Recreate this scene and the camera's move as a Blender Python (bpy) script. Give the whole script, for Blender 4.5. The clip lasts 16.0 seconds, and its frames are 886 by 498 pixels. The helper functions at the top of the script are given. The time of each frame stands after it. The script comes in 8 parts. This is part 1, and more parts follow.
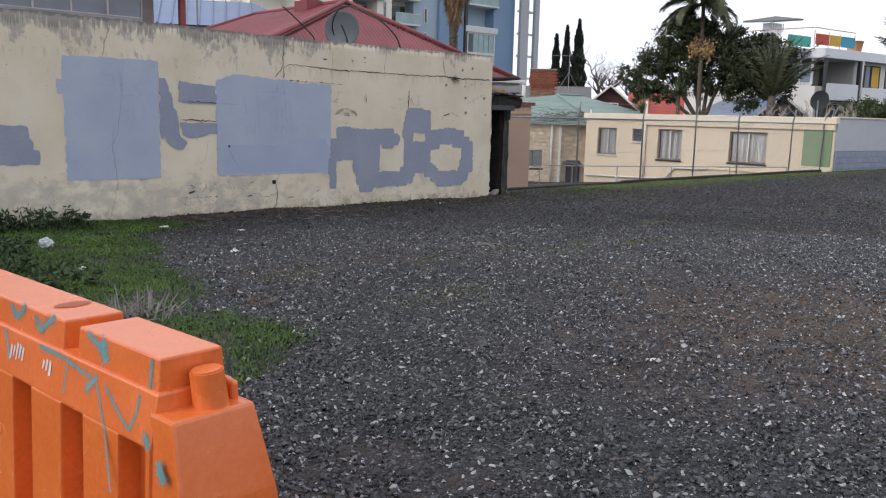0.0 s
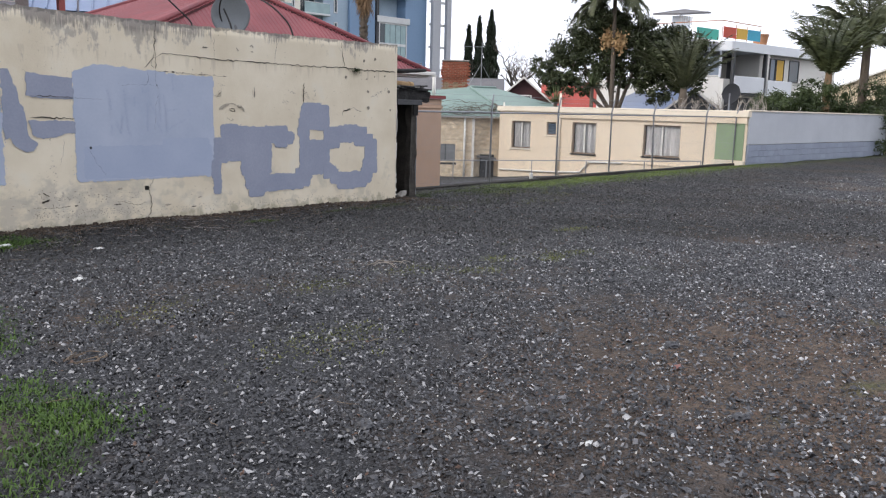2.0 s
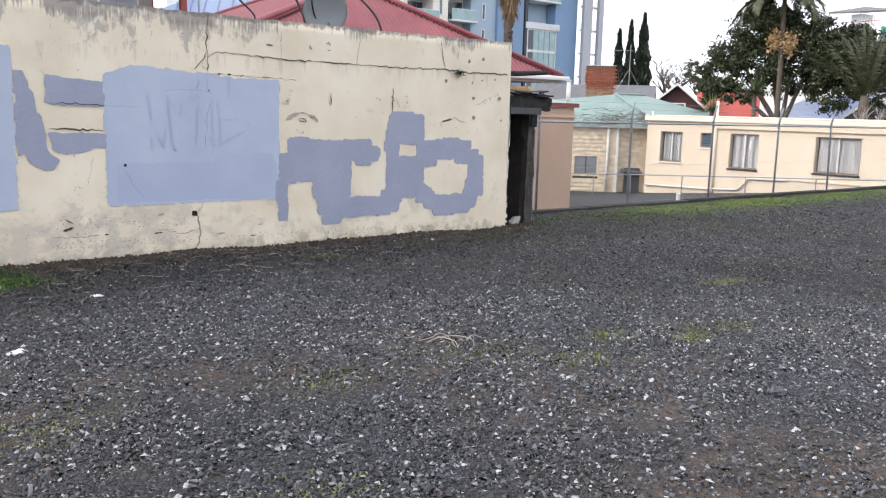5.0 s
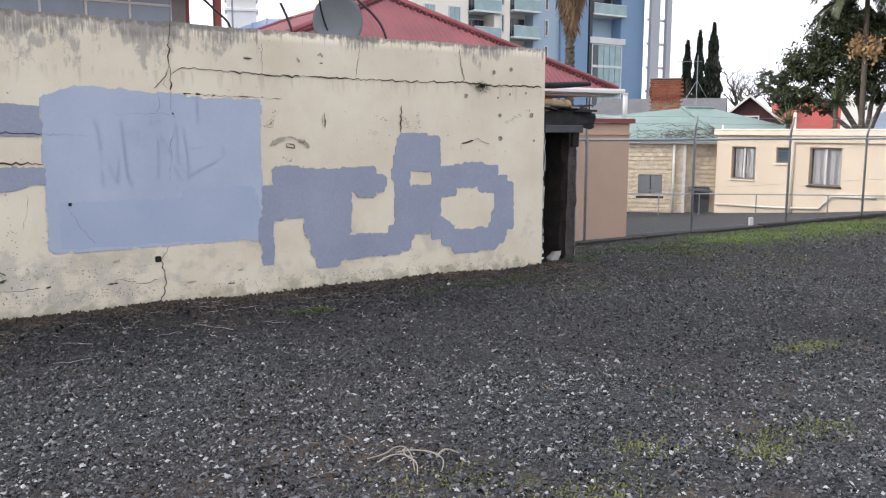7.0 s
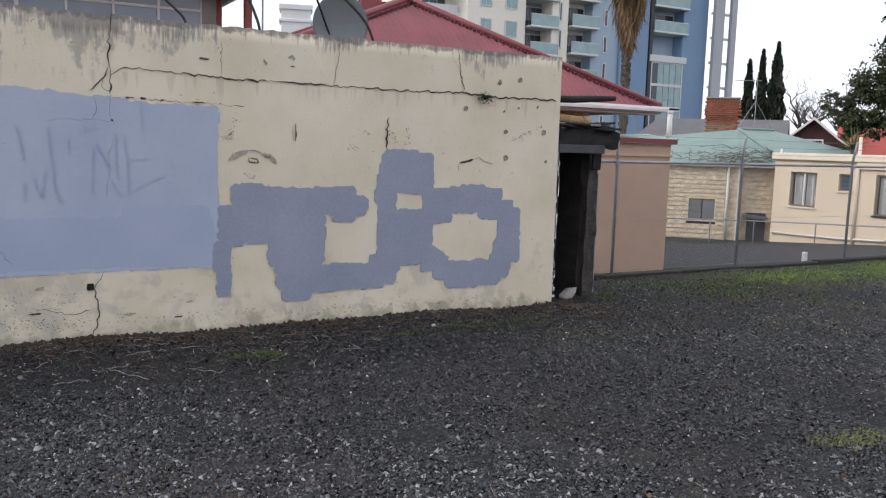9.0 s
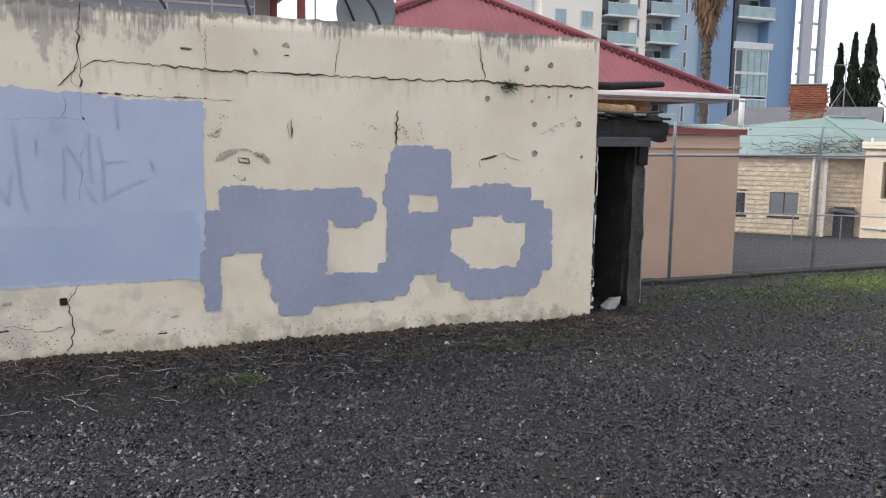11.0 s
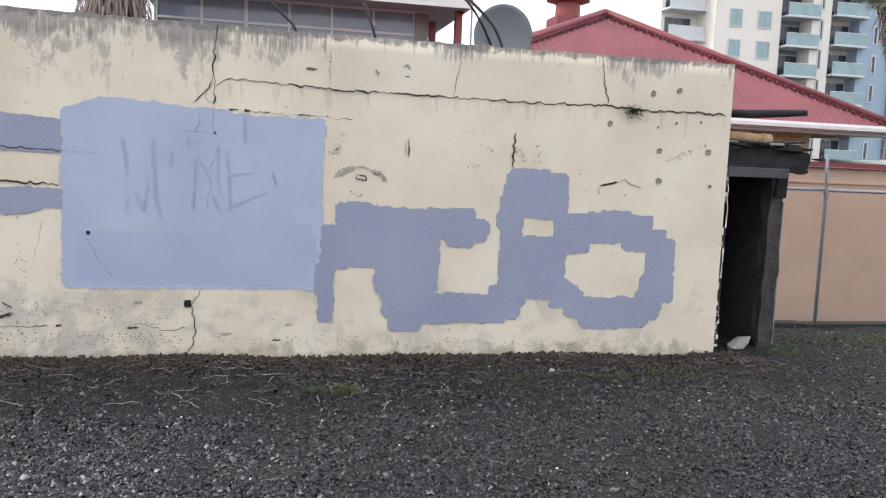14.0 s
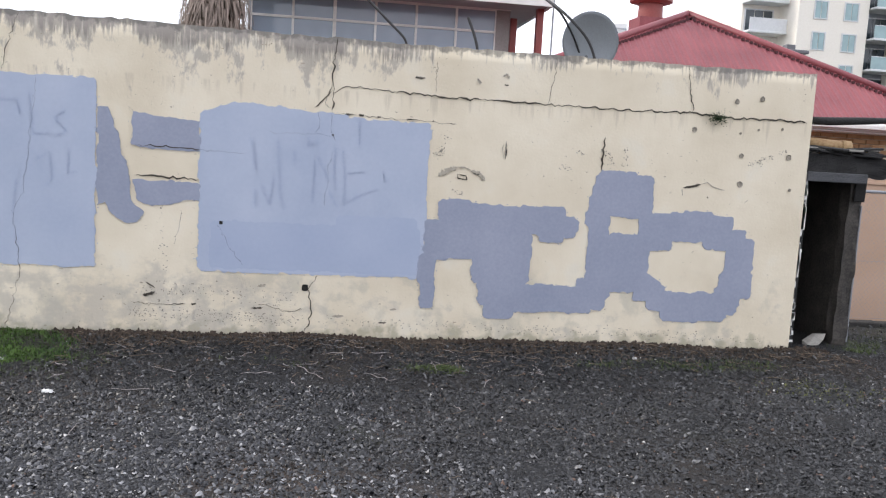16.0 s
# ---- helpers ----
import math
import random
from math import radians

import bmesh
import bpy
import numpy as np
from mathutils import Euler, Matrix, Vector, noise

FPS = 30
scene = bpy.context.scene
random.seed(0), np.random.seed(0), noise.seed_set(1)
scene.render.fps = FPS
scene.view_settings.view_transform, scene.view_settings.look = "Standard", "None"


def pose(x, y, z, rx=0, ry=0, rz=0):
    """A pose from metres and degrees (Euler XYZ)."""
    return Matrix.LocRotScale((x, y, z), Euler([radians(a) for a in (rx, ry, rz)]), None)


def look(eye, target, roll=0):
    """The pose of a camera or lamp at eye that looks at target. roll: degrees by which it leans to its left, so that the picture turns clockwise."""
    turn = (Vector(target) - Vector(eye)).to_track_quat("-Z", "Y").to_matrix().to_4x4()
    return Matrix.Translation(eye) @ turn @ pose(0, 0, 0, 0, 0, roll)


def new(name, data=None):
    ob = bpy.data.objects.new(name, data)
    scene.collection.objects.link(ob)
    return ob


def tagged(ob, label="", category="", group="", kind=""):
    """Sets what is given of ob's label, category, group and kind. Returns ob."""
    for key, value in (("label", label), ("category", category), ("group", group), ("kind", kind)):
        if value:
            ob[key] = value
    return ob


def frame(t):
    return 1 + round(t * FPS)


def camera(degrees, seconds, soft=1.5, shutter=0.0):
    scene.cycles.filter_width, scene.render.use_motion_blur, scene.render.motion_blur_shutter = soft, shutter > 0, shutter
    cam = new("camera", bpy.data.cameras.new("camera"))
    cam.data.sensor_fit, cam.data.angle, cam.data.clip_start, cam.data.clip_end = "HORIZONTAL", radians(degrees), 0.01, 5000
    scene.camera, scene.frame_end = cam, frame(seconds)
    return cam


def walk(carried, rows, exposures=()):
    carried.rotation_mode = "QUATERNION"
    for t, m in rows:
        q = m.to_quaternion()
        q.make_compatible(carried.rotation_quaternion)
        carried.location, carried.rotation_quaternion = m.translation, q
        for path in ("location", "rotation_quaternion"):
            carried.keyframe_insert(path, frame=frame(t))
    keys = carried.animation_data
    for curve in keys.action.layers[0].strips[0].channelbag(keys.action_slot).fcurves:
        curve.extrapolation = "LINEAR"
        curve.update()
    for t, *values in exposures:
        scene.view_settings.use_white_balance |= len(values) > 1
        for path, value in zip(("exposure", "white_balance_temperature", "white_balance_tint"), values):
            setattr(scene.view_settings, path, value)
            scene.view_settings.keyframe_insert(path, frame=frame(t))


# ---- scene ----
cam = camera(55.4, 16.0, soft=1.2)

PATH = [
    (0, (-11.066, -11.159, 1.483), (-9.751, -9.686, 1.167), 1.4),
    (0.5, (-10.913, -10.964, 1.488), (-9.539, -9.541, 1.191), -0.1),
    (1, (-10.567, -10.812, 1.507), (-9.152, -9.431, 1.201), 0.6),
    (1.5, (-10.314, -10.627, 1.528), (-8.89, -9.261, 1.204), 1.8),
    (2, (-10.042, -10.342, 1.548), (-8.588, -9.009, 1.217), 1.4),
    (2.5, (-9.687, -10.125, 1.55), (-8.243, -8.778, 1.234), 1.4),
    (3, (-9.342, -9.896, 1.579), (-7.959, -8.486, 1.263), 1.5),
    (3.5, (-9.034, -9.635, 1.586), (-7.674, -8.21, 1.239), 1.1),
    (4, (-8.622, -9.449, 1.583), (-7.341, -7.954, 1.231), 1.7),
    (4.5, (-8.288, -9.222, 1.585), (-7.083, -7.661, 1.249), 1.9),
    (4.7, (-8.158, -9.118, 1.579), (-6.952, -7.557, 1.251), 1.7),
    (7, (-6.478, -7.902, 1.601), (-5.411, -6.234, 1.322), 0.2),
    (7.5, (-6.199, -7.744, 1.596), (-5.125, -6.081, 1.315), 1.1),
    (8, (-5.902, -7.568, 1.623), (-4.817, -5.911, 1.353), 1.5),
    (8.5, (-5.534, -7.403, 1.646), (-4.531, -5.691, 1.389), 1.8),
    (9, (-5.292, -7.183, 1.631), (-4.334, -5.444, 1.384), 1.7),
    (9.2, (-5.194, -7.054, 1.638), (-4.243, -5.31, 1.401), 1.3),
    (11.3, (-4.316, -6.608, 1.65), (-3.538, -4.784, 1.388), 0.8),
    (11.5, (-4.259, -6.573, 1.666), (-3.461, -4.755, 1.425), 1.0),
    (12, (-4.05, -6.583, 1.687), (-3.243, -4.762, 1.5), 2.0),
    (12.5, (-3.883, -6.597, 1.683), (-3.168, -4.738, 1.505), 3.1),
    (13, (-3.825, -6.589, 1.661), (-3.279, -4.676, 1.46), 3.2),
    (13.5, (-3.86, -6.619, 1.62), (-3.44, -4.673, 1.427), 2.6),
    (14, (-4.028, -6.756, 1.601), (-3.597, -4.814, 1.394), 2.5),
    (14.5, (-4.124, -6.909, 1.601), (-3.669, -4.974, 1.373), 3.2),
    (15, (-4.081, -7.124, 1.68), (-3.763, -5.164, 1.446), 3.9),
    (15.5, (-4.168, -7.217, 1.682), (-4.01, -5.239, 1.436), 3.9),
    (16, (-4.372, -7.33, 1.684), (-4.099, -5.363, 1.447), 3.3),
]
EXPOSURE = [(0, -0.08), (1, -0.02), (1.5, 0.02), (2, 0.22), (2.5, 0.1), (3, 0.08), (3.5, 0.38), (4, 0.6), (4.7, 0.7), (7, 0.5), (8, 0.28), (8.5, 0.3), (9, 0.06), (10.5, 0.25), (11.5, 0.45), (12, -0.12), (12.5, -0.47), (13, -0.05), (13.5, 0.14), (14, 0.62), (14.5, 0.86), (15, 0.78), (15.5, 0.78), (16, 0.65)]
walk(cam, [(t, look(eye, target, roll)) for t, eye, target, roll in PATH], EXPOSURE)

# ---- world, sun, exposure ----
world = bpy.data.worlds.new("overcast_sky")
scene.world = world
world.use_nodes = True
wn, wl = world.node_tree.nodes, world.node_tree.links
sky = wn.new("ShaderNodeTexSky")
sky.sky_type, sky.sun_disc = "NISHITA", False
sky.sun_elevation, sky.sun_rotation = radians(32), radians(-70)
sky.dust_density, sky.air_density = 4.0, 1.0
veil = wn.new("ShaderNodeHueSaturation")
veil.inputs["Saturation"].default_value = 0.22
veil.inputs["Value"].default_value = 1.0
cloud = wn.new("ShaderNodeMix")
cloud.data_type = "RGBA"
cloud.inputs["Factor"].default_value = 0.82
cloud.inputs[7].default_value = (12.9, 13.25, 14.75, 1)
wl.new(sky.outputs["Color"], veil.inputs["Color"])
wl.new(veil.outputs["Color"], cloud.inputs[6])
wl.new(cloud.outputs[2], wn["Background"].inputs["Color"])
wn["Background"].inputs["Strength"].default_value = 0.1
sun = new("sun", bpy.data.lights.new("sun", "SUN"))
sun.data.energy, sun.data.angle, sun.data.color = 1.3, radians(14), (1.0, 0.93, 0.84)
sun.matrix_world = look((-40, 14, 26), (0, 0, 0))

# ---- materials ----


def mat(name, a, b, scale=3.0, grain=60.0, rough=0.8, bump=0.3, metal=0.0, mix=0.5, vary=0.0, spec=0.4, stretch=(1, 1, 1), height=0.01):
    """A surface of two tones: broad stains, fine grain, relief; vary: how far pieces differ from one another."""
    m = bpy.data.materials.new(name)
    m.use_nodes = True
    n, l = m.node_tree.nodes, m.node_tree.links
    p = n["Principled BSDF"]
    geo = n.new("ShaderNodeNewGeometry")
    mp = n.new("ShaderNodeMapping")
    mp.inputs["Scale"].default_value = stretch
    l.new(geo.outputs["Position"], mp.inputs["Vector"])
    big, fine = n.new("ShaderNodeTexNoise"), n.new("ShaderNodeTexNoise")
    for t, s, d in ((big, scale, 6.0), (fine, grain, 4.0)):
        t.inputs["Scale"].default_value, t.inputs["Detail"].default_value = s, d
        l.new(mp.outputs["Vector"], t.inputs["Vector"])
    add = n.new("ShaderNodeMath")
    add.operation = "MULTIPLY_ADD"
    add.inputs[1].default_value = mix
    l.new(fine.outputs["Fac"], add.inputs[0])
    half = n.new("ShaderNodeMath")
    half.operation = "MULTIPLY"
    half.inputs[1].default_value = 1 - mix
    l.new(big.outputs["Fac"], half.inputs[0])
    l.new(half.outputs[0], add.inputs[2])
    ramp = n.new("ShaderNodeValToRGB")
    ramp.color_ramp.elements[0].position, ramp.color_ramp.elements[1].position = 0.32, 0.68
    ramp.color_ramp.elements[0].color, ramp.color_ramp.elements[1].color = (*a, 1), (*b, 1)
    l.new(add.outputs[0], ramp.inputs["Fac"])
    col = ramp.outputs["Color"]
    if vary:
        info = n.new("ShaderNodeObjectInfo")
        isl = n.new("ShaderNodeNewGeometry")
        rnd = n.new("ShaderNodeMath")
        rnd.operation = "ADD"
        l.new(info.outputs["Random"], rnd.inputs[0])
        l.new(isl.outputs["Random Per Island"], rnd.inputs[1])
        rng = n.new("ShaderNodeMapRange")
        rng.inputs["From Max"].default_value = 2.0
        rng.inputs["To Min"].default_value, rng.inputs["To Max"].default_value = 1 - vary, 1 + vary
        l.new(rnd.outputs[0], rng.inputs["Value"])
        hs = n.new("ShaderNodeHueSaturation")
        l.new(rng.outputs[0], hs.inputs["Value"])
        l.new(col, hs.inputs["Color"])
        col = hs.outputs["Color"]
    l.new(col, p.inputs["Base Color"])
    rr = n.new("ShaderNodeMapRange")
    rr.inputs["To Min"].default_value, rr.inputs["To Max"].default_value = max(0.02, rough - 0.12), min(1, rough + 0.1)
    l.new(big.outputs["Fac"], rr.inputs["Value"])
    l.new(rr.outputs[0], p.inputs["Roughness"])
    p.inputs["Metallic"].default_value = metal
    p.inputs["Specular IOR Level"].default_value = spec
    if bump:
        bp = n.new("ShaderNodeBump")
        bp.inputs["Strength"].default_value, bp.inputs["Distance"].default_value = bump, height
        l.new(add.outputs[0], bp.inputs["Height"])
        l.new(bp.outputs["Normal"], p.inputs["Normal"])
    return m


def leaf_mat(name, a, b, rough=0.5):
    m = mat(name, a, b, scale=1.2, grain=14, rough=rough, bump=0, mix=0.45, vary=0.45)
    p = m.node_tree.nodes["Principled BSDF"]
    p.inputs["Subsurface Weight"].default_value = 0.0
    p.inputs["Specular IOR Level"].default_value = 0.35
    return m


def glass_pane(name, tint, rough=0.04):
    m = bpy.data.materials.new(name)
    m.use_nodes = True
    n, l = m.node_tree.nodes, m.node_tree.links
    p = n["Principled BSDF"]
    noi, geo = n.new("ShaderNodeTexNoise"), n.new("ShaderNodeNewGeometry")
    noi.inputs["Scale"].default_value = 1.1
    l.new(geo.outputs["Position"], noi.inputs["Vector"])
    r = n.new("ShaderNodeValToRGB")
    r.color_ramp.elements[0].color = (*[c * 0.75 for c in tint], 1)
    r.color_ramp.elements[1].color = (*[min(1, c * 1.25) for c in tint], 1)
    l.new(noi.outputs["Fac"], r.inputs["Fac"])
    l.new(r.outputs["Color"], p.inputs["Base Color"])
    p.inputs["Roughness"].default_value = rough
    p.inputs["IOR"].default_value = 1.5
    return m


def wall_plaster():
    """Old cream paint on render: mildew runs under the top, blotches, pitting, a soiled foot."""
    m = bpy.data.materials.new("weathered_cream_paint")
    m.use_nodes = True
    n, l = m.node_tree.nodes, m.node_tree.links
    p = n["Principled BSDF"]
    geo, sep = n.new("ShaderNodeNewGeometry"), n.new("ShaderNodeSeparateXYZ")
    l.new(geo.outputs["Position"], sep.inputs[0])

    def noise_at(scale, detail, vec=(1, 1, 1), rough=0.55):
        mp, t = n.new("ShaderNodeMapping"), n.new("ShaderNodeTexNoise")
        mp.inputs["Scale"].default_value = vec
        t.inputs["Scale"].default_value, t.inputs["Detail"].default_value, t.inputs["Roughness"].default_value = scale, detail, rough
        l.new(geo.outputs["Position"], mp.inputs["Vector"])
        l.new(mp.outputs["Vector"], t.inputs["Vector"])
        return t.outputs["Fac"]

    def rng(v, lo, hi, a=0.0, b=1.0):
        r = n.new("ShaderNodeMapRange")
        r.interpolation_type = "SMOOTHSTEP"
        for k, x in zip(("From Min", "From Max", "To Min", "To Max"), (lo, hi, a, b)):
            r.inputs[k].default_value = x
        l.new(v, r.inputs["Value"])
        return r.outputs[0]

    def mul(a, b, op="MULTIPLY"):
        k = n.new("ShaderNodeMath")
        k.operation = op
        for i, v in enumerate((a, b)):
            if isinstance(v, (int, float)):
                k.inputs[i].default_value = v
            else:
                l.new(v, k.inputs[i])
        return k.outputs[0]

    def over(base, fac, col):
        k = n.new("ShaderNodeMix")
        k.data_type = "RGBA"
        l.new(fac, k.inputs["Factor"])
        l.new(base, k.inputs[6])
        k.inputs[7].default_value = (*col, 1)
        return k.outputs[2]

    base = n.new("ShaderNodeValToRGB")
    e = base.color_ramp.elements
    e[0].position, e[1].position = 0.3, 0.7
    e[0].color, e[1].color = (0.61, 0.535, 0.405, 1), (0.745, 0.675, 0.54, 1)
    l.new(noise_at(1.3, 7), base.inputs["Fac"])
    c = base.outputs["Color"]
    # rubbed and faded areas
    c = over(c, mul(rng(noise_at(2.6, 8), 0.55, 0.72), 0.55), (0.66, 0.62, 0.52))
    # lower third: grey scuffing
    c = over(c, mul(mul(rng(noise_at(3.4, 9), 0.52, 0.66), rng(sep.outputs["Z"], 0.75, 0.45)), 0.5), (0.42, 0.40, 0.33))
    # green-grey soil at the foot
    c = over(c, mul(rng(mul(noise_at(7, 8), mul(sep.outputs["Z"], -1.5), "ADD"), 0.36, 0.56), 0.6), (0.25, 0.235, 0.16))
    # mildew below the top: narrow drips, a mottled band and a black rim
    zed = mul(sep.outputs["Z"], rng(sep.outputs["X"], -3.0, -8.0, 0.0, -0.055), "ADD")
    left = rng(sep.outputs["X"], -3.4, -4.5, -0.09, 0.05)
    patchwork = rng(noise_at(1.7, 4), 0.34, 0.66, -0.11, 0.10)
    drips = mul(noise_at(1.0, 7, (33, 33, 1.7), 0.62), rng(zed, 2.20, 2.555, -0.30, 0.15), "ADD")
    drips = mul(mul(drips, patchwork, "ADD"), left, "ADD")
    band = mul(noise_at(1.0, 9, (9, 9, 4.0), 0.7), rng(zed, 1.95, 2.52, -0.20, 0.07), "ADD")
    band = mul(mul(band, patchwork, "ADD"), left, "ADD")
    rim = mul(noise_at(13.0, 6), rng(zed, 2.43, 2.545, -0.3, 0.2), "ADD")
    c = over(c, mul(rng(band, 0.50, 0.62), 0.62), (0.27, 0.25, 0.235))
    c = over(c, mul(rng(drips, 0.46, 0.64), 0.66), (0.17, 0.155, 0.145))
    c = over(c, mul(rng(rim, 0.47, 0.68), 0.7), (0.10, 0.095, 0.088))
    # rust-brown weeping under the long crack
    weep = mul(noise_at(1.0, 6, (13, 13, 0.9), 0.6), rng(zed, 1.75, 2.1, -0.25, 0.03), "ADD")
    c = over(c, mul(mul(rng(weep, 0.52, 0.68), rng(zed, 2.13, 2.10)), 0.35), (0.36, 0.31, 0.24))
    # worn grey render low on the wall
    low = mul(mul(noise_at(4.2, 9, (1, 1, 1.3), 0.65), rng(zed, 0.72, 0.38, -0.2, 0.06), "ADD"), rng(sep.outputs["X"], -4.2, -4.9, -0.07, 0.06), "ADD")
    c = over(c, mul(rng(low, 0.51, 0.70), 0.55), (0.40, 0.375, 0.33))
    # flaked chips and pits
    chips = rng(noise_at(15, 7, (1, 1, 1.7), 0.68), 0.635, 0.655)
    patchy = rng(mul(noise_at(1.5, 5), rng(sep.outputs["X"], -3.0, -5.0, 0.0, 0.07), "ADD"), 0.50, 0.57)
    c = over(c, mul(mul(chips, patchy), 0.75), (0.22, 0.185, 0.14))
    pits = rng(noise_at(27, 2), 0.755, 0.775)
    c = over(c, mul(pits, 0.8), (0.10, 0.08, 0.06))
    l.new(c, p.inputs["Base Color"])
    p.inputs["Roughness"].default_value = 0.82
    p.inputs["Specular IOR Level"].default_value = 0.25
    b1, b2 = n.new("ShaderNodeBump"), n.new("ShaderNodeBump")
    b1.inputs["Strength"].default_value, b1.inputs["Distance"].default_value = 0.55, 0.03
    b2.inputs["Strength"].default_value, b2.inputs["Distance"].default_value = 0.5, 0.004
    l.new(noise_at(1.6, 6), b1.inputs["Height"])
    l.new(mul(noise_at(45, 6), mul(chips, patchy), "SUBTRACT"), b2.inputs["Height"])
    l.new(b1.outputs["Normal"], b2.inputs["Normal"])
    l.new(b2.outputs["Normal"], p.inputs["Normal"])
    return m


def lot_tone(m, col):
    """Stone and soil: a ragged darker zone along the wall and the low corner by the fence."""
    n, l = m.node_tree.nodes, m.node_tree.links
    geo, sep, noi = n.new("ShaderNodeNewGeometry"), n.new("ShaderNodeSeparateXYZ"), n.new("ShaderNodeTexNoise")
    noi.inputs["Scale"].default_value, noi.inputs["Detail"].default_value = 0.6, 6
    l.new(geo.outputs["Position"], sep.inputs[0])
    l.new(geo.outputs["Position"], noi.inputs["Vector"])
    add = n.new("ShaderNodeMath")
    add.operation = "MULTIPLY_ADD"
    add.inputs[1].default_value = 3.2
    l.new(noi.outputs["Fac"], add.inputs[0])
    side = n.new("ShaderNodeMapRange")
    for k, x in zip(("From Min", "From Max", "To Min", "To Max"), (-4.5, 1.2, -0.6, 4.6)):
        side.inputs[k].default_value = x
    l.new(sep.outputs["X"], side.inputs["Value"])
    # takes the darkening back again further right
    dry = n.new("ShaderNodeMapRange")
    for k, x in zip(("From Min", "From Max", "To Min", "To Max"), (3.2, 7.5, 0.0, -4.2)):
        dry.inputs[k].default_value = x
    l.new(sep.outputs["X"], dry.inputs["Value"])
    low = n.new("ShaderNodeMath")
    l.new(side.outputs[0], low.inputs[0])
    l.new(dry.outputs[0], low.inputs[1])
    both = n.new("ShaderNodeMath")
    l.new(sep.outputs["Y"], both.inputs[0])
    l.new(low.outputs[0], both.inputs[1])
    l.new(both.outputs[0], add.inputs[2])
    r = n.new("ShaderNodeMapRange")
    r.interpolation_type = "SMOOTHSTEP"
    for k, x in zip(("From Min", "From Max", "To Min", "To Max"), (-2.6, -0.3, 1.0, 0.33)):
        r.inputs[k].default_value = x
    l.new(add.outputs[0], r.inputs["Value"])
    # lighter out on the open lot: the stones' grazing sky sheen put into colour
    half, sheen_gain, value = n.new("ShaderNodeMath"), n.new("ShaderNodeMapRange"), n.new("ShaderNodeMath")
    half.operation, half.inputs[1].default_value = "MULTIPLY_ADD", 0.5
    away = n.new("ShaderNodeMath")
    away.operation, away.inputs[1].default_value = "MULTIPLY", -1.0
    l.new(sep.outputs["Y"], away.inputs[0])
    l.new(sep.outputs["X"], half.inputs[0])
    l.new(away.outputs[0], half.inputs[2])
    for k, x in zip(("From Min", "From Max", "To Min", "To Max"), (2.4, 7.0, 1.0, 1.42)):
        sheen_gain.inputs[k].default_value = x
    l.new(half.outputs[0], sheen_gain.inputs["Value"])
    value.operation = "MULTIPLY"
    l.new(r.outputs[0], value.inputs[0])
    l.new(sheen_gain.outputs[0], value.inputs[1])
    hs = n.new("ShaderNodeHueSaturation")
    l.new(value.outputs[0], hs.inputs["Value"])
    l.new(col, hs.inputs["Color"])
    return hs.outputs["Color"]


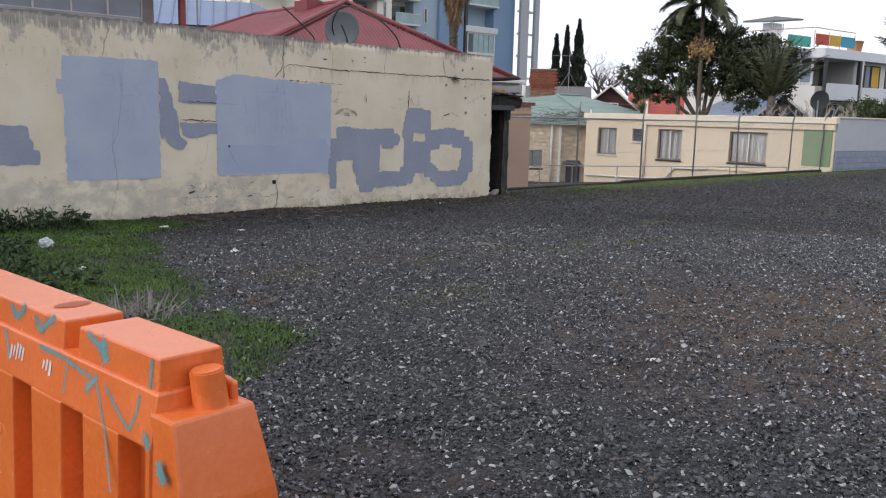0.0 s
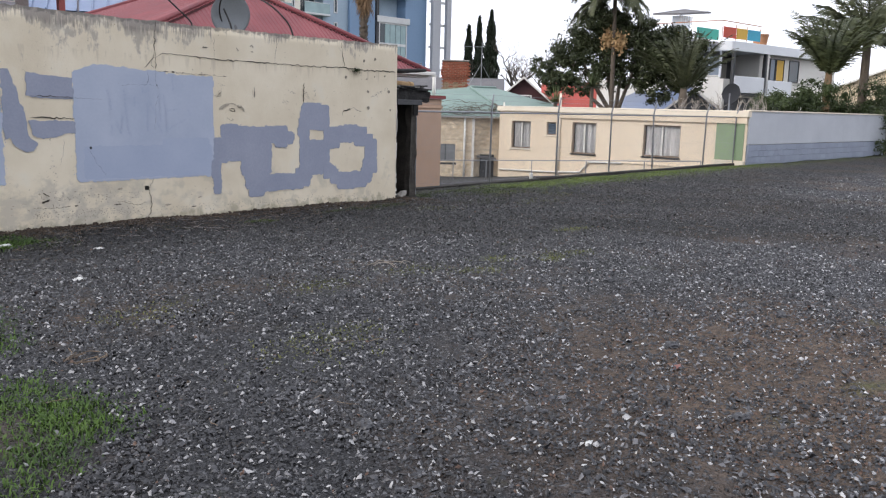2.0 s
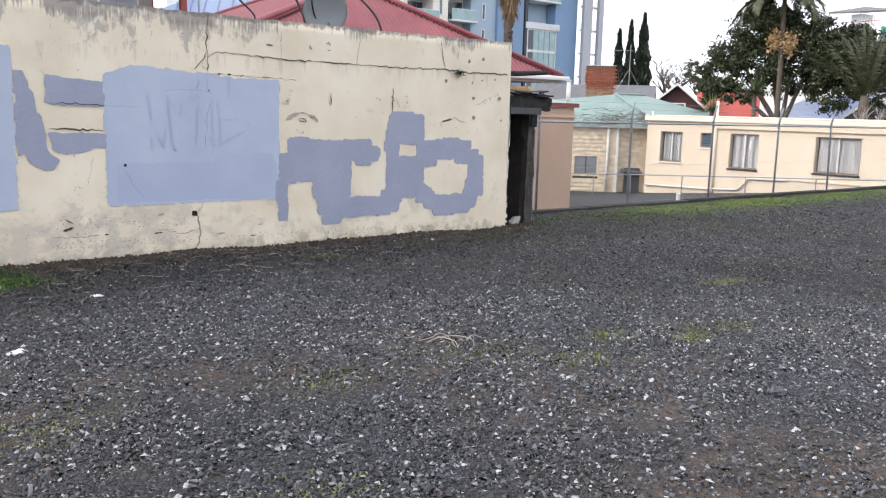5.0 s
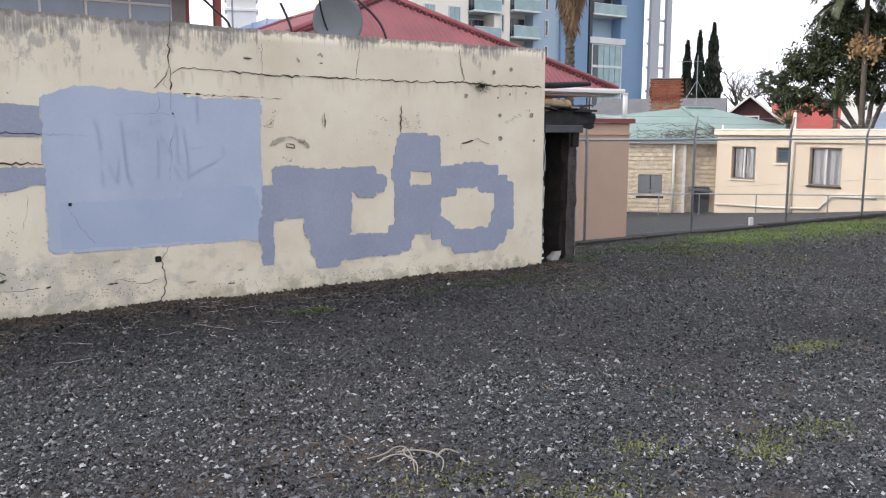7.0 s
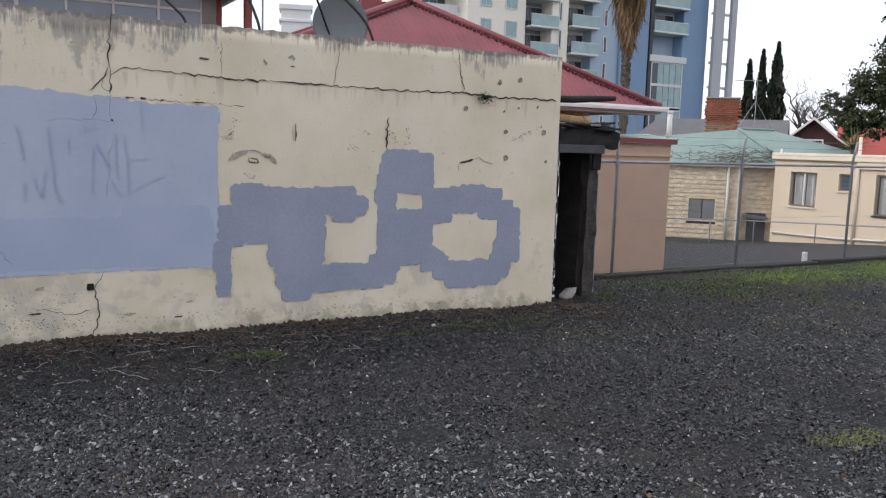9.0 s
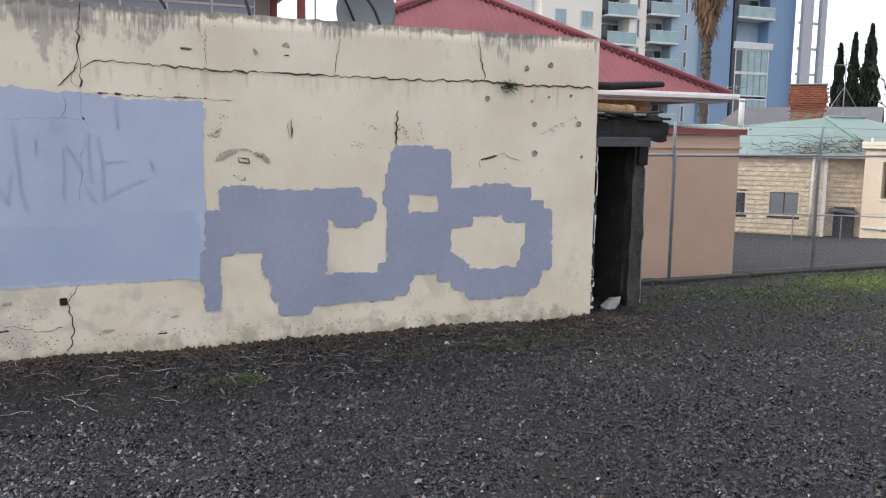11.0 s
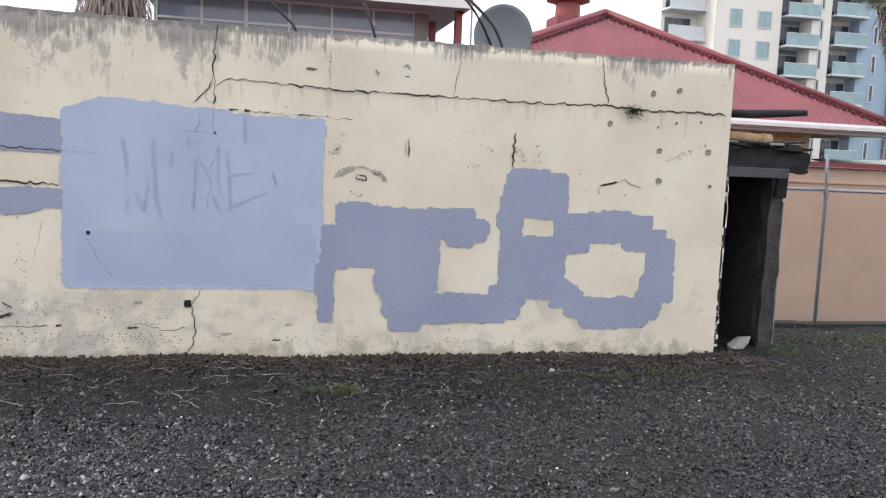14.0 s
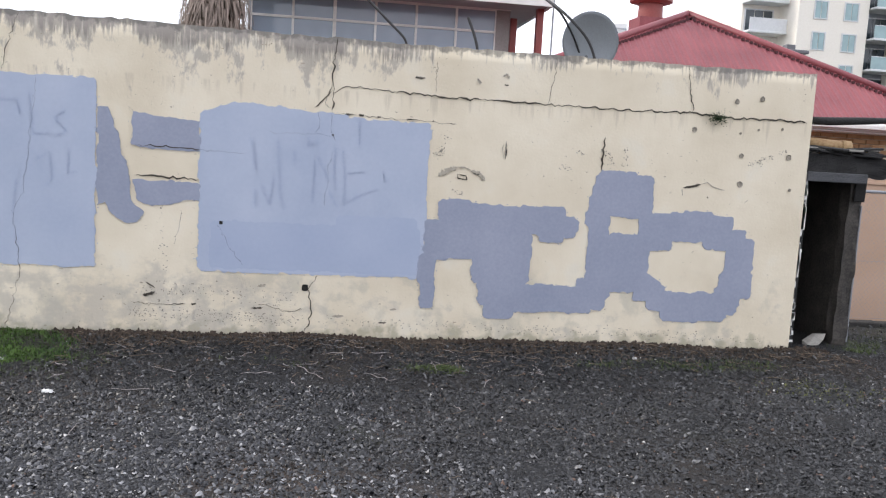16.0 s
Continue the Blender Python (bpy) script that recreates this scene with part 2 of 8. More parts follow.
def ground_mat():
    """Dark crushed stone with brown soil and mossy patches."""
    m = bpy.data.materials.new("dark_gravel")
    m.use_nodes = True
    n, l = m.node_tree.nodes, m.node_tree.links
    p = n["Principled BSDF"]
    geo = n.new("ShaderNodeNewGeometry")

    def tex(kind, scale, detail=6):
        t = n.new(kind)
        t.inputs["Scale"].default_value = scale
        if kind == "ShaderNodeTexNoise":
            t.inputs["Detail"].default_value = detail
        l.new(geo.outputs["Position"], t.inputs["Vector"])
        return t

    def ramp(v, stops):
        r = n.new("ShaderNodeValToRGB")
        el = r.color_ramp.elements
        el[0].position, el[0].color = stops[0][0], (*stops[0][1], 1)
        el[1].position, el[1].color = stops[1][0], (*stops[1][1], 1)
        for s, k in stops[2:]:
            x = el.new(s)
            x.color = (*k, 1)
        l.new(v, r.inputs["Fac"])
        return r.outputs["Color"]

    def over(a, fac, b):
        k = n.new("ShaderNodeMix")
        k.data_type = "RGBA"
        l.new(fac, k.inputs["Factor"])
        l.new(a, k.inputs[6])
        l.new(b, k.inputs[7])
        return k.outputs[2]

    vor = tex("ShaderNodeTexVoronoi", 70)
    vor2 = tex("ShaderNodeTexVoronoi", 150)
    hs = n.new("ShaderNodeSeparateColor")
    l.new(vor.outputs["Color"], hs.inputs[0])
    stones = ramp(hs.outputs[0], ((0.0, (0.007, 0.0075, 0.009)), (1.0, (0.17, 0.17, 0.175)), (0.6, (0.026, 0.027, 0.032)), (0.93, (0.062, 0.064, 0.07))))
    soil = ramp(tex("ShaderNodeTexNoise", 22, 8).outputs["Fac"], ((0.3, (0.030, 0.021, 0.015)), (0.7, (0.125, 0.088, 0.062))))
    broad = ramp(tex("ShaderNodeTexNoise", 0.55, 5).outputs["Fac"], ((0.46, (0, 0, 0)), (0.62, (0.75, 0.75, 0.75))))
    near, worn = n.new("ShaderNodeVectorMath"), n.new("ShaderNodeMapRange")
    near.operation = "DISTANCE"
    near.inputs[1].default_value = (-5.1, -8.9, 0.1)
    l.new(geo.outputs["Position"], near.inputs[0])
    worn.interpolation_type = "SMOOTHSTEP"
    for k, v in zip(("From Min", "From Max", "To Min", "To Max"), (2.9, 0.8, 0.0, 0.95)):
        worn.inputs[k].default_value = v
    l.new(near.outputs["Value"], worn.inputs["Value"])
    c = over(over(stones, broad, soil), worn.outputs[0], soil)
    moss = ramp(tex("ShaderNodeTexNoise", 30, 6).outputs["Fac"], ((0.35, (0.03, 0.04, 0.012)), (0.7, (0.10, 0.12, 0.035))))
    mask = ramp(tex("ShaderNodeTexNoise", 1.25, 9).outputs["Fac"], ((0.63, (0, 0, 0)), (0.72, (0.6, 0.6, 0.6))))
    c = over(c, mask, moss)
    sep = n.new("ShaderNodeSeparateXYZ")
    l.new(geo.outputs["Position"], sep.inputs[0])
    reach = []
    for axis, lo, hi in (("Y", -0.9, 0.6), ("X", 0.8, 5.0)):
        m_ = n.new("ShaderNodeMapRange")
        m_.interpolation_type = "SMOOTHSTEP"
        m_.inputs["From Min"].default_value, m_.inputs["From Max"].default_value = lo, hi
        l.new(sep.outputs[axis], m_.inputs["Value"])
        reach.append(m_.outputs[0])
    verge, spots = n.new("ShaderNodeMath"), n.new("ShaderNodeMath")
    verge.operation = spots.operation = "MULTIPLY"
    l.new(reach[0], verge.inputs[0])
    l.new(reach[1], verge.inputs[1])
    l.new(verge.outputs[0], spots.inputs[0])
    l.new(ramp(tex("ShaderNodeTexNoise", 1.9, 8).outputs["Fac"], ((0.40, (0, 0, 0)), (0.56, (0.95, 0.95, 0.95)))), spots.inputs[1])
    c = over(c, spots.outputs[0], ramp(tex("ShaderNodeTexNoise", 26, 6).outputs["Fac"], ((0.35, (0.06, 0.085, 0.015)), (0.7, (0.19, 0.23, 0.05)))))
    l.new(lot_tone(m, c), p.inputs["Base Color"])
    p.inputs["Roughness"].default_value = 0.75
    p.inputs["Specular IOR Level"].default_value = 0.35
    bp, bp2 = n.new("ShaderNodeBump"), n.new("ShaderNodeBump")
    bp.inputs["Strength"].default_value, bp.inputs["Distance"].default_value = 1.0, 0.018
    bp2.inputs["Strength"].default_value, bp2.inputs["Distance"].default_value = 0.8, 0.008
    bp.invert = bp2.invert = True
    l.new(vor.outputs["Distance"], bp.inputs["Height"])
    l.new(vor2.outputs["Distance"], bp2.inputs["Height"])
    l.new(bp.outputs["Normal"], bp2.inputs["Normal"])
    l.new(bp2.outputs["Normal"], p.inputs["Normal"])
    return m


def film_strip(points, width, place, material, parent, name, grain=0.1, fill=1.6, core=0.0):
    """A worn, soft-edged stroke along (u, v) points laid on a surface by place(u, v, lift): many ragged specks, thinning out to its edges, over an optional solid core."""
    rr = random.Random(int(1000 * (points[0][0] + 7 * points[-1][1] + width)))
    seg = [math.hypot(c - a, d - b) for (a, b), (c, d) in zip(points, points[1:])]
    total = sum(seg)
    vs, fs = [], []

    def at(t):
        t *= total
        for (a, b), (c, d), L in zip(points, points[1:], seg):
            if t <= L:
                return a + (c - a) * t / L, b + (d - b) * t / L, -(d - b) / L, (c - a) / L
            t -= L
        return c, d, -(d - b) / L, (c - a) / L

    if core:
        k = max(3, int(total / (0.25 * width)))
        for i in range(k + 1):
            u, v, nu, nv = at(i / k)
            for sg in (-1, 1):
                w = width * core * rr.uniform(0.38, 0.55) * sg
                vs.append(place(u + nu * w, v + nv * w, 0.0))
            if i:
                b = 2 * i
                fs.append((b - 2, b, b + 1, b - 1))
    r0 = max(0.0016, width * grain)
    for i in range(int(fill * (total + width) * width / (2.2 * r0 * r0))):
        u, v, nu, nv = at(rr.random())
        o, p = rr.gauss(0, 0.27) * width, rr.gauss(0, 0.3) * width
        u, v = u + nu * o + nv * p * 0.6, v + nv * o - nu * p * 0.6
        r = r0 * rr.uniform(0.3, 1.25)
        b, k = len(vs), rr.choice((4, 5, 6))
        st, sq = rr.uniform(0, 6), rr.uniform(0.5, 1.0)
        for q in range(k):
            a = st + q * math.tau / k
            e = r * rr.uniform(0.6, 1.2)
            vs.append(place(u + e * math.cos(a), v + e * sq * math.sin(a), 0.0002 + 0.0000007 * i))
        fs.append(tuple(range(b, b + k)))
    return part(name, (vs, fs), material, parent)


PLASTER = wall_plaster()
GRAVEL = ground_mat()
STONE = mat("crushed_stone", (0.55, 0.55, 0.56), (1.0, 1.0, 1.0), 30, 150, 0.44, 0.25, spec=0.6)
_n, _l = STONE.node_tree.nodes, STONE.node_tree.links
_isl, _rp, _mx = _n.new("ShaderNodeNewGeometry"), _n.new("ShaderNodeValToRGB"), _n.new("ShaderNodeMix")
_e = _rp.color_ramp.elements
_e[0].color, _e[1].color = (0.005, 0.0055, 0.0075, 1), (0.49, 0.49, 0.495, 1)
for _s, _k in ((0.4, (0.017, 0.018, 0.022)), (0.73, (0.053, 0.055, 0.063)), (0.91, (0.15, 0.15, 0.16))):
    _e.new(_s).color = (*_k, 1)
_l.new(_isl.outputs["Random Per Island"], _rp.inputs["Fac"])
_mx.data_type, _mx.blend_type = "RGBA", "MULTIPLY"
_mx.inputs["Factor"].default_value = 1.0
_l.new(_n["Principled BSDF"].inputs["Base Color"].links[0].from_socket, _mx.inputs[6])
_l.new(_rp.outputs["Color"], _mx.inputs[7])
_l.new(_mx.outputs[2], _n["Principled BSDF"].inputs["Base Color"])
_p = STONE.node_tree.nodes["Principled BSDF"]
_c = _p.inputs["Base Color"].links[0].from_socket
STONE.node_tree.links.new(lot_tone(STONE, _c), _p.inputs["Base Color"])
LILAC = mat("lilac_cover_paint", (0.335, 0.385, 0.495), (0.41, 0.455, 0.555), 1.7, 30, 0.7, 0.2, mix=0.2)
LILACB = mat("second_coat_of_lilac_paint", (0.32, 0.372, 0.492), (0.365, 0.415, 0.53), 2.1, 30, 0.7, 0.2, mix=0.2)
GREYP = mat("grey_cover_paint", (0.232, 0.258, 0.335), (0.302, 0.322, 0.40), 1.9, 40, 0.7, 0.3, mix=0.4)
DARK = mat("dark_crevice", (0.03, 0.026, 0.02), (0.07, 0.058, 0.045), 8, 80, 0.95, 0.4)
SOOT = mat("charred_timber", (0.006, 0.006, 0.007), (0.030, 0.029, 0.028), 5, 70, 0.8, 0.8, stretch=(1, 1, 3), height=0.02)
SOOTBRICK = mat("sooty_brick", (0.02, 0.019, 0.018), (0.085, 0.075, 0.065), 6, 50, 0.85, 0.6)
CONC = mat("old_concrete", (0.20, 0.19, 0.17), (0.36, 0.34, 0.31), 4, 60, 0.85, 0.5)
KERB = mat("dirty_kerb_concrete", (0.012, 0.011, 0.010), (0.05, 0.047, 0.043), 5, 60, 0.9, 0.6)
ASPH = mat("worn_asphalt", (0.019, 0.020, 0.022), (0.046, 0.047, 0.051), 1.2, 150, 0.85, 0.4)
PINK = mat("pink_painted_render", (0.445, 0.298, 0.21), (0.515, 0.357, 0.262), 1.5, 60, 0.8, 0.25, mix=0.35)
OXRED = mat("oxide_red_paint", (0.16, 0.028, 0.028), (0.24, 0.045, 0.045), 3, 40, 0.5, 0.2)
REDROOF = mat("faded_red_roof_paint", (0.17, 0.038, 0.046), (0.28, 0.078, 0.086), 1.6, 35, 0.5, 0.15, mix=0.4)
FLUERED = mat("red_flue_paint", (0.20, 0.045, 0.04), (0.30, 0.075, 0.065), 3, 40, 0.5, 0.2)
WHITE = mat("white_painted_timber", (0.62, 0.61, 0.58), (0.78, 0.77, 0.74), 3, 50, 0.5, 0.2)
CREAMW = mat("cream_flats_render", (0.71, 0.585, 0.44), (0.81, 0.69, 0.535), 0.8, 40, 0.75, 0.25, mix=0.3)
CREAMT = mat("pale_parapet", (0.68, 0.60, 0.48), (0.80, 0.72, 0.60), 2, 50, 0.7, 0.2)
BOARD = mat("peeling_cream_weatherboard", (0.40, 0.30, 0.20), (0.88, 0.76, 0.57), 4.5, 19, 0.75, 0.5, mix=0.45, vary=0.12, stretch=(1, 1, 1.8))
GREENROOF = mat("faded_green_roof", (0.155, 0.235, 0.21), (0.26, 0.345, 0.31), 1.4, 30, 0.55, 0.2)
GREENP = mat("sage_green_panel", (0.22, 0.30, 0.18), (0.27, 0.36, 0.22), 1.5, 40, 0.6, 0.15)
BRICKR = mat("old_red_brick", (0.15, 0.05, 0.032), (0.36, 0.12, 0.07), 9, 60, 0.85, 0.6, vary=0.35)
BRICKM = mat("lichen_stained_brick", (0.13, 0.10, 0.07), (0.33, 0.22, 0.14), 7, 50, 0.9, 0.6, vary=0.35)
BRICKY = mat("brown_brick", (0.26, 0.15, 0.075), (0.40, 0.25, 0.13), 7, 60, 0.85, 0.5, vary=0.3)
MORTAR = mat("lime_mortar", (0.34, 0.29, 0.22), (0.45, 0.40, 0.32), 8, 80, 0.95, 0.4)
GALV = mat("galvanised_steel", (0.21, 0.22, 0.24), (0.35, 0.36, 0.385), 6, 70, 0.5, 0.15, metal=0.45)
PLAST = mat("orange_plastic", (0.62, 0.125, 0.02), (0.74, 0.18, 0.045), 5, 70, 0.27, 0.12, mix=0.45, height=0.004, spec=0.9)
TEAL = mat("teal_spray_paint", (0.075, 0.25, 0.29), (0.16, 0.33, 0.36), 8, 70, 0.5, 0.05)
GHOST = mat("ghost_of_old_spray_paint", (0.288, 0.34, 0.468), (0.335, 0.386, 0.505), 8, 60, 0.7, 0.1)
MILDEW = mat("black_mildew", (0.12, 0.11, 0.095), (0.30, 0.275, 0.235), 12, 60, 0.9, 0.1)
DISHG = mat("grey_dish_paint", (0.15, 0.17, 0.19), (0.20, 0.22, 0.245), 2, 60, 0.55, 0.1)
BLACK = mat("black_rubber", (0.012, 0.012, 0.013), (0.03, 0.03, 0.032), 6, 60, 0.6, 0.2)
BARK = mat("grey_brown_bark", (0.07, 0.055, 0.042), (0.17, 0.14, 0.11), 4, 30, 0.95, 0.9, stretch=(3, 3, 0.6), height=0.03)
THATCH = mat("dead_palm_fronds", (0.13, 0.078, 0.042), (0.315, 0.205, 0.118), 4, 40, 0.9, 0.4, vary=0.4, stretch=(4, 4, 0.5))
DRY = mat("dry_grass_stems", (0.055, 0.04, 0.03), (0.27, 0.21, 0.155), 6, 50, 0.9, 0.2, vary=0.4)
LEAFD = leaf_mat("dark_glossy_leaves", (0.022, 0.03, 0.014), (0.085, 0.098, 0.05), 0.24)
LEAFC = leaf_mat("cypress_foliage", (0.012, 0.02, 0.012), (0.035, 0.05, 0.028))
LEAFP = leaf_mat("palm_leaves", (0.045, 0.07, 0.026), (0.15, 0.18, 0.075))
LEAFH = leaf_mat("hedge_leaves", (0.021, 0.038, 0.012), (0.09, 0.122, 0.04))
GRASS = leaf_mat("lawn_grass", (0.013, 0.038, 0.005), (0.09, 0.16, 0.023), 0.65)
WEED = leaf_mat("dark_weeds", (0.012, 0.03, 0.009), (0.043, 0.075, 0.025), 0.6)
LITTER = mat("white_paper", (0.48, 0.48, 0.47), (0.66, 0.66, 0.65), 9, 60, 0.7, 0.2)
GLASSB = glass_pane("tinted_window_glass", (0.10, 0.14, 0.19))
GLASSD = glass_pane("dark_window_glass", (0.05, 0.065, 0.075))
# pale tint: sky reflection painted in on the glazed building, blinds on the modern house
GLASSL = glass_pane("pale_sky_reflection_and_blinds", (0.26, 0.31, 0.37))
GLASST = glass_pane("teal_balustrade_glass", (0.27, 0.38, 0.39), 0.08)
CLEAR = bpy.data.materials.new("clear_glass")
CLEAR.use_nodes = True
CLEAR.node_tree.nodes["Principled BSDF"].inputs["Transmission Weight"].default_value = 1.0
CLEAR.node_tree.nodes["Principled BSDF"].inputs["Roughness"].default_value = 0.0
CLEAR.node_tree.nodes["Principled BSDF"].inputs["IOR"].default_value = 1.1
CURTAIN = mat("white_net_curtain", (0.52, 0.52, 0.53), (0.80, 0.80, 0.80), 3, 40, 0.9, 0.3, stretch=(7, 7, 0.3), height=0.02)
TBEIGE = mat("beige_tower_render", (0.74, 0.69, 0.605), (0.82, 0.775, 0.69), 0.15, 6, 0.8, 0.05)
TGREY = mat("grey_tower_render", (0.26, 0.28, 0.31), (0.33, 0.35, 0.38), 0.15, 6, 0.8, 0.05)
TBLUE = mat("blue_tower_cladding", (0.17, 0.265, 0.40), (0.21, 0.315, 0.46), 0.12, 5, 0.6, 0.05)
TPALE = mat("pale_blue_tower_render", (0.30, 0.39, 0.47), (0.36, 0.45, 0.54), 0.12, 5, 0.7, 0.05)
TSLAB = mat("pale_balcony_concrete", (0.55, 0.56, 0.56), (0.66, 0.67, 0.67), 0.4, 6, 0.8, 0.05)
STEELB = mat("blue_metal_roof", (0.13, 0.18, 0.30), (0.22, 0.28, 0.42), 0.8, 20, 0.35, 0.1, metal=0.2)
SLATE = mat("dark_grey_roof", (0.10, 0.10, 0.11), (0.17, 0.165, 0.17), 1.5, 20, 0.7, 0.2)
MAROON = mat("maroon_weatherboard", (0.06, 0.022, 0.026), (0.10, 0.04, 0.042), 2, 30, 0.7, 0.2)
BRIGHTRED = mat("red_iron_roof", (0.36, 0.06, 0.045), (0.48, 0.10, 0.075), 1.2, 20, 0.5, 0.1)
OFFW = mat("off_white_render", (0.68, 0.66, 0.62), (0.79, 0.77, 0.73), 0.8, 20, 0.8, 0.1)
LGREY = mat("light_grey_blockwork", (0.40, 0.42, 0.46), (0.52, 0.54, 0.58), 1.0, 40, 0.8, 0.2)
BGREY = mat("blue_grey_block_paint", (0.22, 0.25, 0.32), (0.30, 0.33, 0.40), 1.0, 40, 0.8, 0.3, vary=0.12)
CHARC = mat("charcoal_paint", (0.035, 0.037, 0.042), (0.06, 0.062, 0.068), 2, 40, 0.6, 0.1)
PYEL = mat("yellow_panel", (0.60, 0.36, 0.05), (0.70, 0.44, 0.08), 2, 30, 0.6, 0.1)
PGRN = mat("turquoise_panel", (0.04, 0.34, 0.27), (0.07, 0.42, 0.34), 2, 30, 0.6, 0.1)
PRED = mat("red_panel", (0.50, 0.07, 0.04), (0.60, 0.11, 0.07), 2, 30, 0.6, 0.1)
PBLU = mat("blue_panel", (0.04, 0.32, 0.48), (0.07, 0.40, 0.56), 2, 30, 0.6, 0.1)
TERRA = mat("terracotta", (0.42, 0.20, 0.10), (0.52, 0.27, 0.15), 4, 40, 0.8, 0.2)
RUST = mat("rusty_tan_pipe", (0.16, 0.08, 0.035), (0.42, 0.30, 0.16), 6, 40, 0.85, 0.5)

# ---- mesh helpers ----


def part(name, bm, material, parent=None, label="", smooth=False):
    """Links a bmesh, or (verts, faces), as one mesh object, under a thing or a part."""
    me = bpy.data.meshes.new(name)
    if isinstance(bm, tuple):
        me.from_pydata([tuple(v) for v in bm[0]], [], [tuple(f) for f in bm[1]])
    else:
        bm.to_mesh(me)
        bm.free()
    me.materials.append(material)
    if smooth:
        me.polygons.foreach_set("use_smooth", [True] * len(me.polygons))
    ob = new(name, me)
    if parent:
        ob.parent = parent
    if label:
        ob["label"] = label
    return ob


def thing(name, label, category, group="", kind="", m=None):
    ob = new(name)
    ob.empty_display_size = 0.1
    if m is not None:
        ob.matrix_world = m
    return tagged(ob, label, category, group, kind)


def big_mesh(name, verts, tris, material, parent=None):
    """A mesh from numpy arrays, of triangles or of quads."""
    me = bpy.data.meshes.new(name)
    k = tris.shape[1]
    me.vertices.add(len(verts))
    me.vertices.foreach_set("co", np.ascontiguousarray(verts, np.float32).ravel())
    me.loops.add(tris.size)
    me.loops.foreach_set("vertex_index", np.ascontiguousarray(tris, np.int32).ravel())
    me.polygons.add(len(tris))
    me.polygons.foreach_set("loop_start", np.arange(0, tris.size, k, dtype=np.int32))
    me.update(calc_edges=True)
    me.validate()
    me.materials.append(material)
    ob = new(name, me)
    if parent:
        ob.parent = parent
    return ob


def add_box(bm, x0, x1, y0, y1, z0, z1, m=None):
    vs = [bm.verts.new((x, y, z)) for z in (z0, z1) for y in (y0, y1) for x in (x0, x1)]
    if m is not None:
        for v in vs:
            v.co = m @ v.co
    for f in ((0, 2, 3, 1), (4, 5, 7, 6), (0, 1, 5, 4), (1, 3, 7, 5), (3, 2, 6, 7), (2, 0, 4, 6)):
        bm.faces.new([vs[i] for i in f])
    return bm


def box(x0, x1, y0, y1, z0, z1, bevel=0.0, m=None, seg=1):
    bm = bmesh.new()
    add_box(bm, min(x0, x1), max(x0, x1), min(y0, y1), max(y0, y1), min(z0, z1), max(z0, z1), m)
    if bevel:
        bmesh.ops.bevel(bm, geom=bm.edges[:], offset=bevel, segments=seg, affect="EDGES", profile=0.5)
    return bm


def rod(bm, a, b, r, r2=None, n=8):
    a, b = Vector(a), Vector(b)
    r2 = r if r2 is None else r2
    d = (b - a).normalized()
    u = d.orthogonal().normalized()
    w = d.cross(u)
    rings = []
    for p, q in ((a, r), (b, r2)):
        rings.append([bm.verts.new(p + q * (math.cos(k * math.tau / n) * u + math.sin(k * math.tau / n) * w)) for k in range(n)])
    for k in range(n):
        bm.faces.new((rings[0][k], rings[0][(k + 1) % n], rings[1][(k + 1) % n], rings[1][k]))
    bm.faces.new(rings[0][::-1])
    bm.faces.new(rings[1])
    return bm


def tube(points, radii, n=8):
    """A tube along points, as verts and faces."""
    pts = [Vector(p) for p in points]
    vs, fs = [], []
    u = None
    for i, p in enumerate(pts):
        d = (pts[min(i + 1, len(pts) - 1)] - pts[max(i - 1, 0)]).normalized()
        u = d.orthogonal().normalized() if u is None else (u - d * u.dot(d)).normalized()
        w = d.cross(u)
        for k in range(n):
            vs.append(p + radii[i] * (math.cos(k * math.tau / n) * u + math.sin(k * math.tau / n) * w))
        if i:
            for k in range(n):
                fs.append(((i - 1) * n + k, (i - 1) * n + (k + 1) % n, i * n + (k + 1) % n, i * n + k))
    fs.append(tuple(range(n))[::-1])
    fs.append(tuple(range((len(pts) - 1) * n, len(pts) * n)))
    return vs, fs


def merge(*meshes):
    vs, fs = [], []
    for v, f in meshes:
        k = len(vs)
        vs += list(v)
        fs += [tuple(i + k for i in q) for q in f]
    return vs, fs


def ground_z(x, y):
    """The lot: falls a little towards the wall and more towards the fence."""
    z = -0.013 * (np.clip(y, -14, 3) + 1.5) - 0.062 * np.clip(y, 0, 2.2) * np.clip(x / 0.8, 0, 1)
    z = z + 0.012 * np.sin(1.7 * x + 0.4) * np.sin(1.3 * y) + 0.008 * np.sin(4.1 * x + 1.0) * np.cos(3.3 * y)
    return z + 0.010 * np.exp(-(((y + 0.25) / 0.35) ** 2)) * (1 + np.sin(2.3 * x)) * (x < 0.2)

# ---- ground ----
rng = np.random.default_rng(7)
gx = np.concatenate([[-3000, -600, -150, -50, -25], np.arange(-14, 6, 0.14), np.arange(6, 40, 1.0), [45, 60, 90, 150, 600, 3000]])
gy = np.concatenate([[-3000, -600, -150, -50, -25], np.arange(-13, 2.6, 0.14), np.arange(2.8, 12, 1.0), [14, 20, 30, 60, 100, 200, 600, 3000]])
GX, GY = np.meshgrid(gx, gy)
GZ = ground_z(GX, GY) + 0.006 * rng.standard_normal(GX.shape)
GZ[(GY > 2.15) | ((GY > 0.3) & (GX < 0.0))] = -1.6
nx, ny = len(gx), len(gy)
idx = np.arange(nx * ny).reshape(ny, nx)
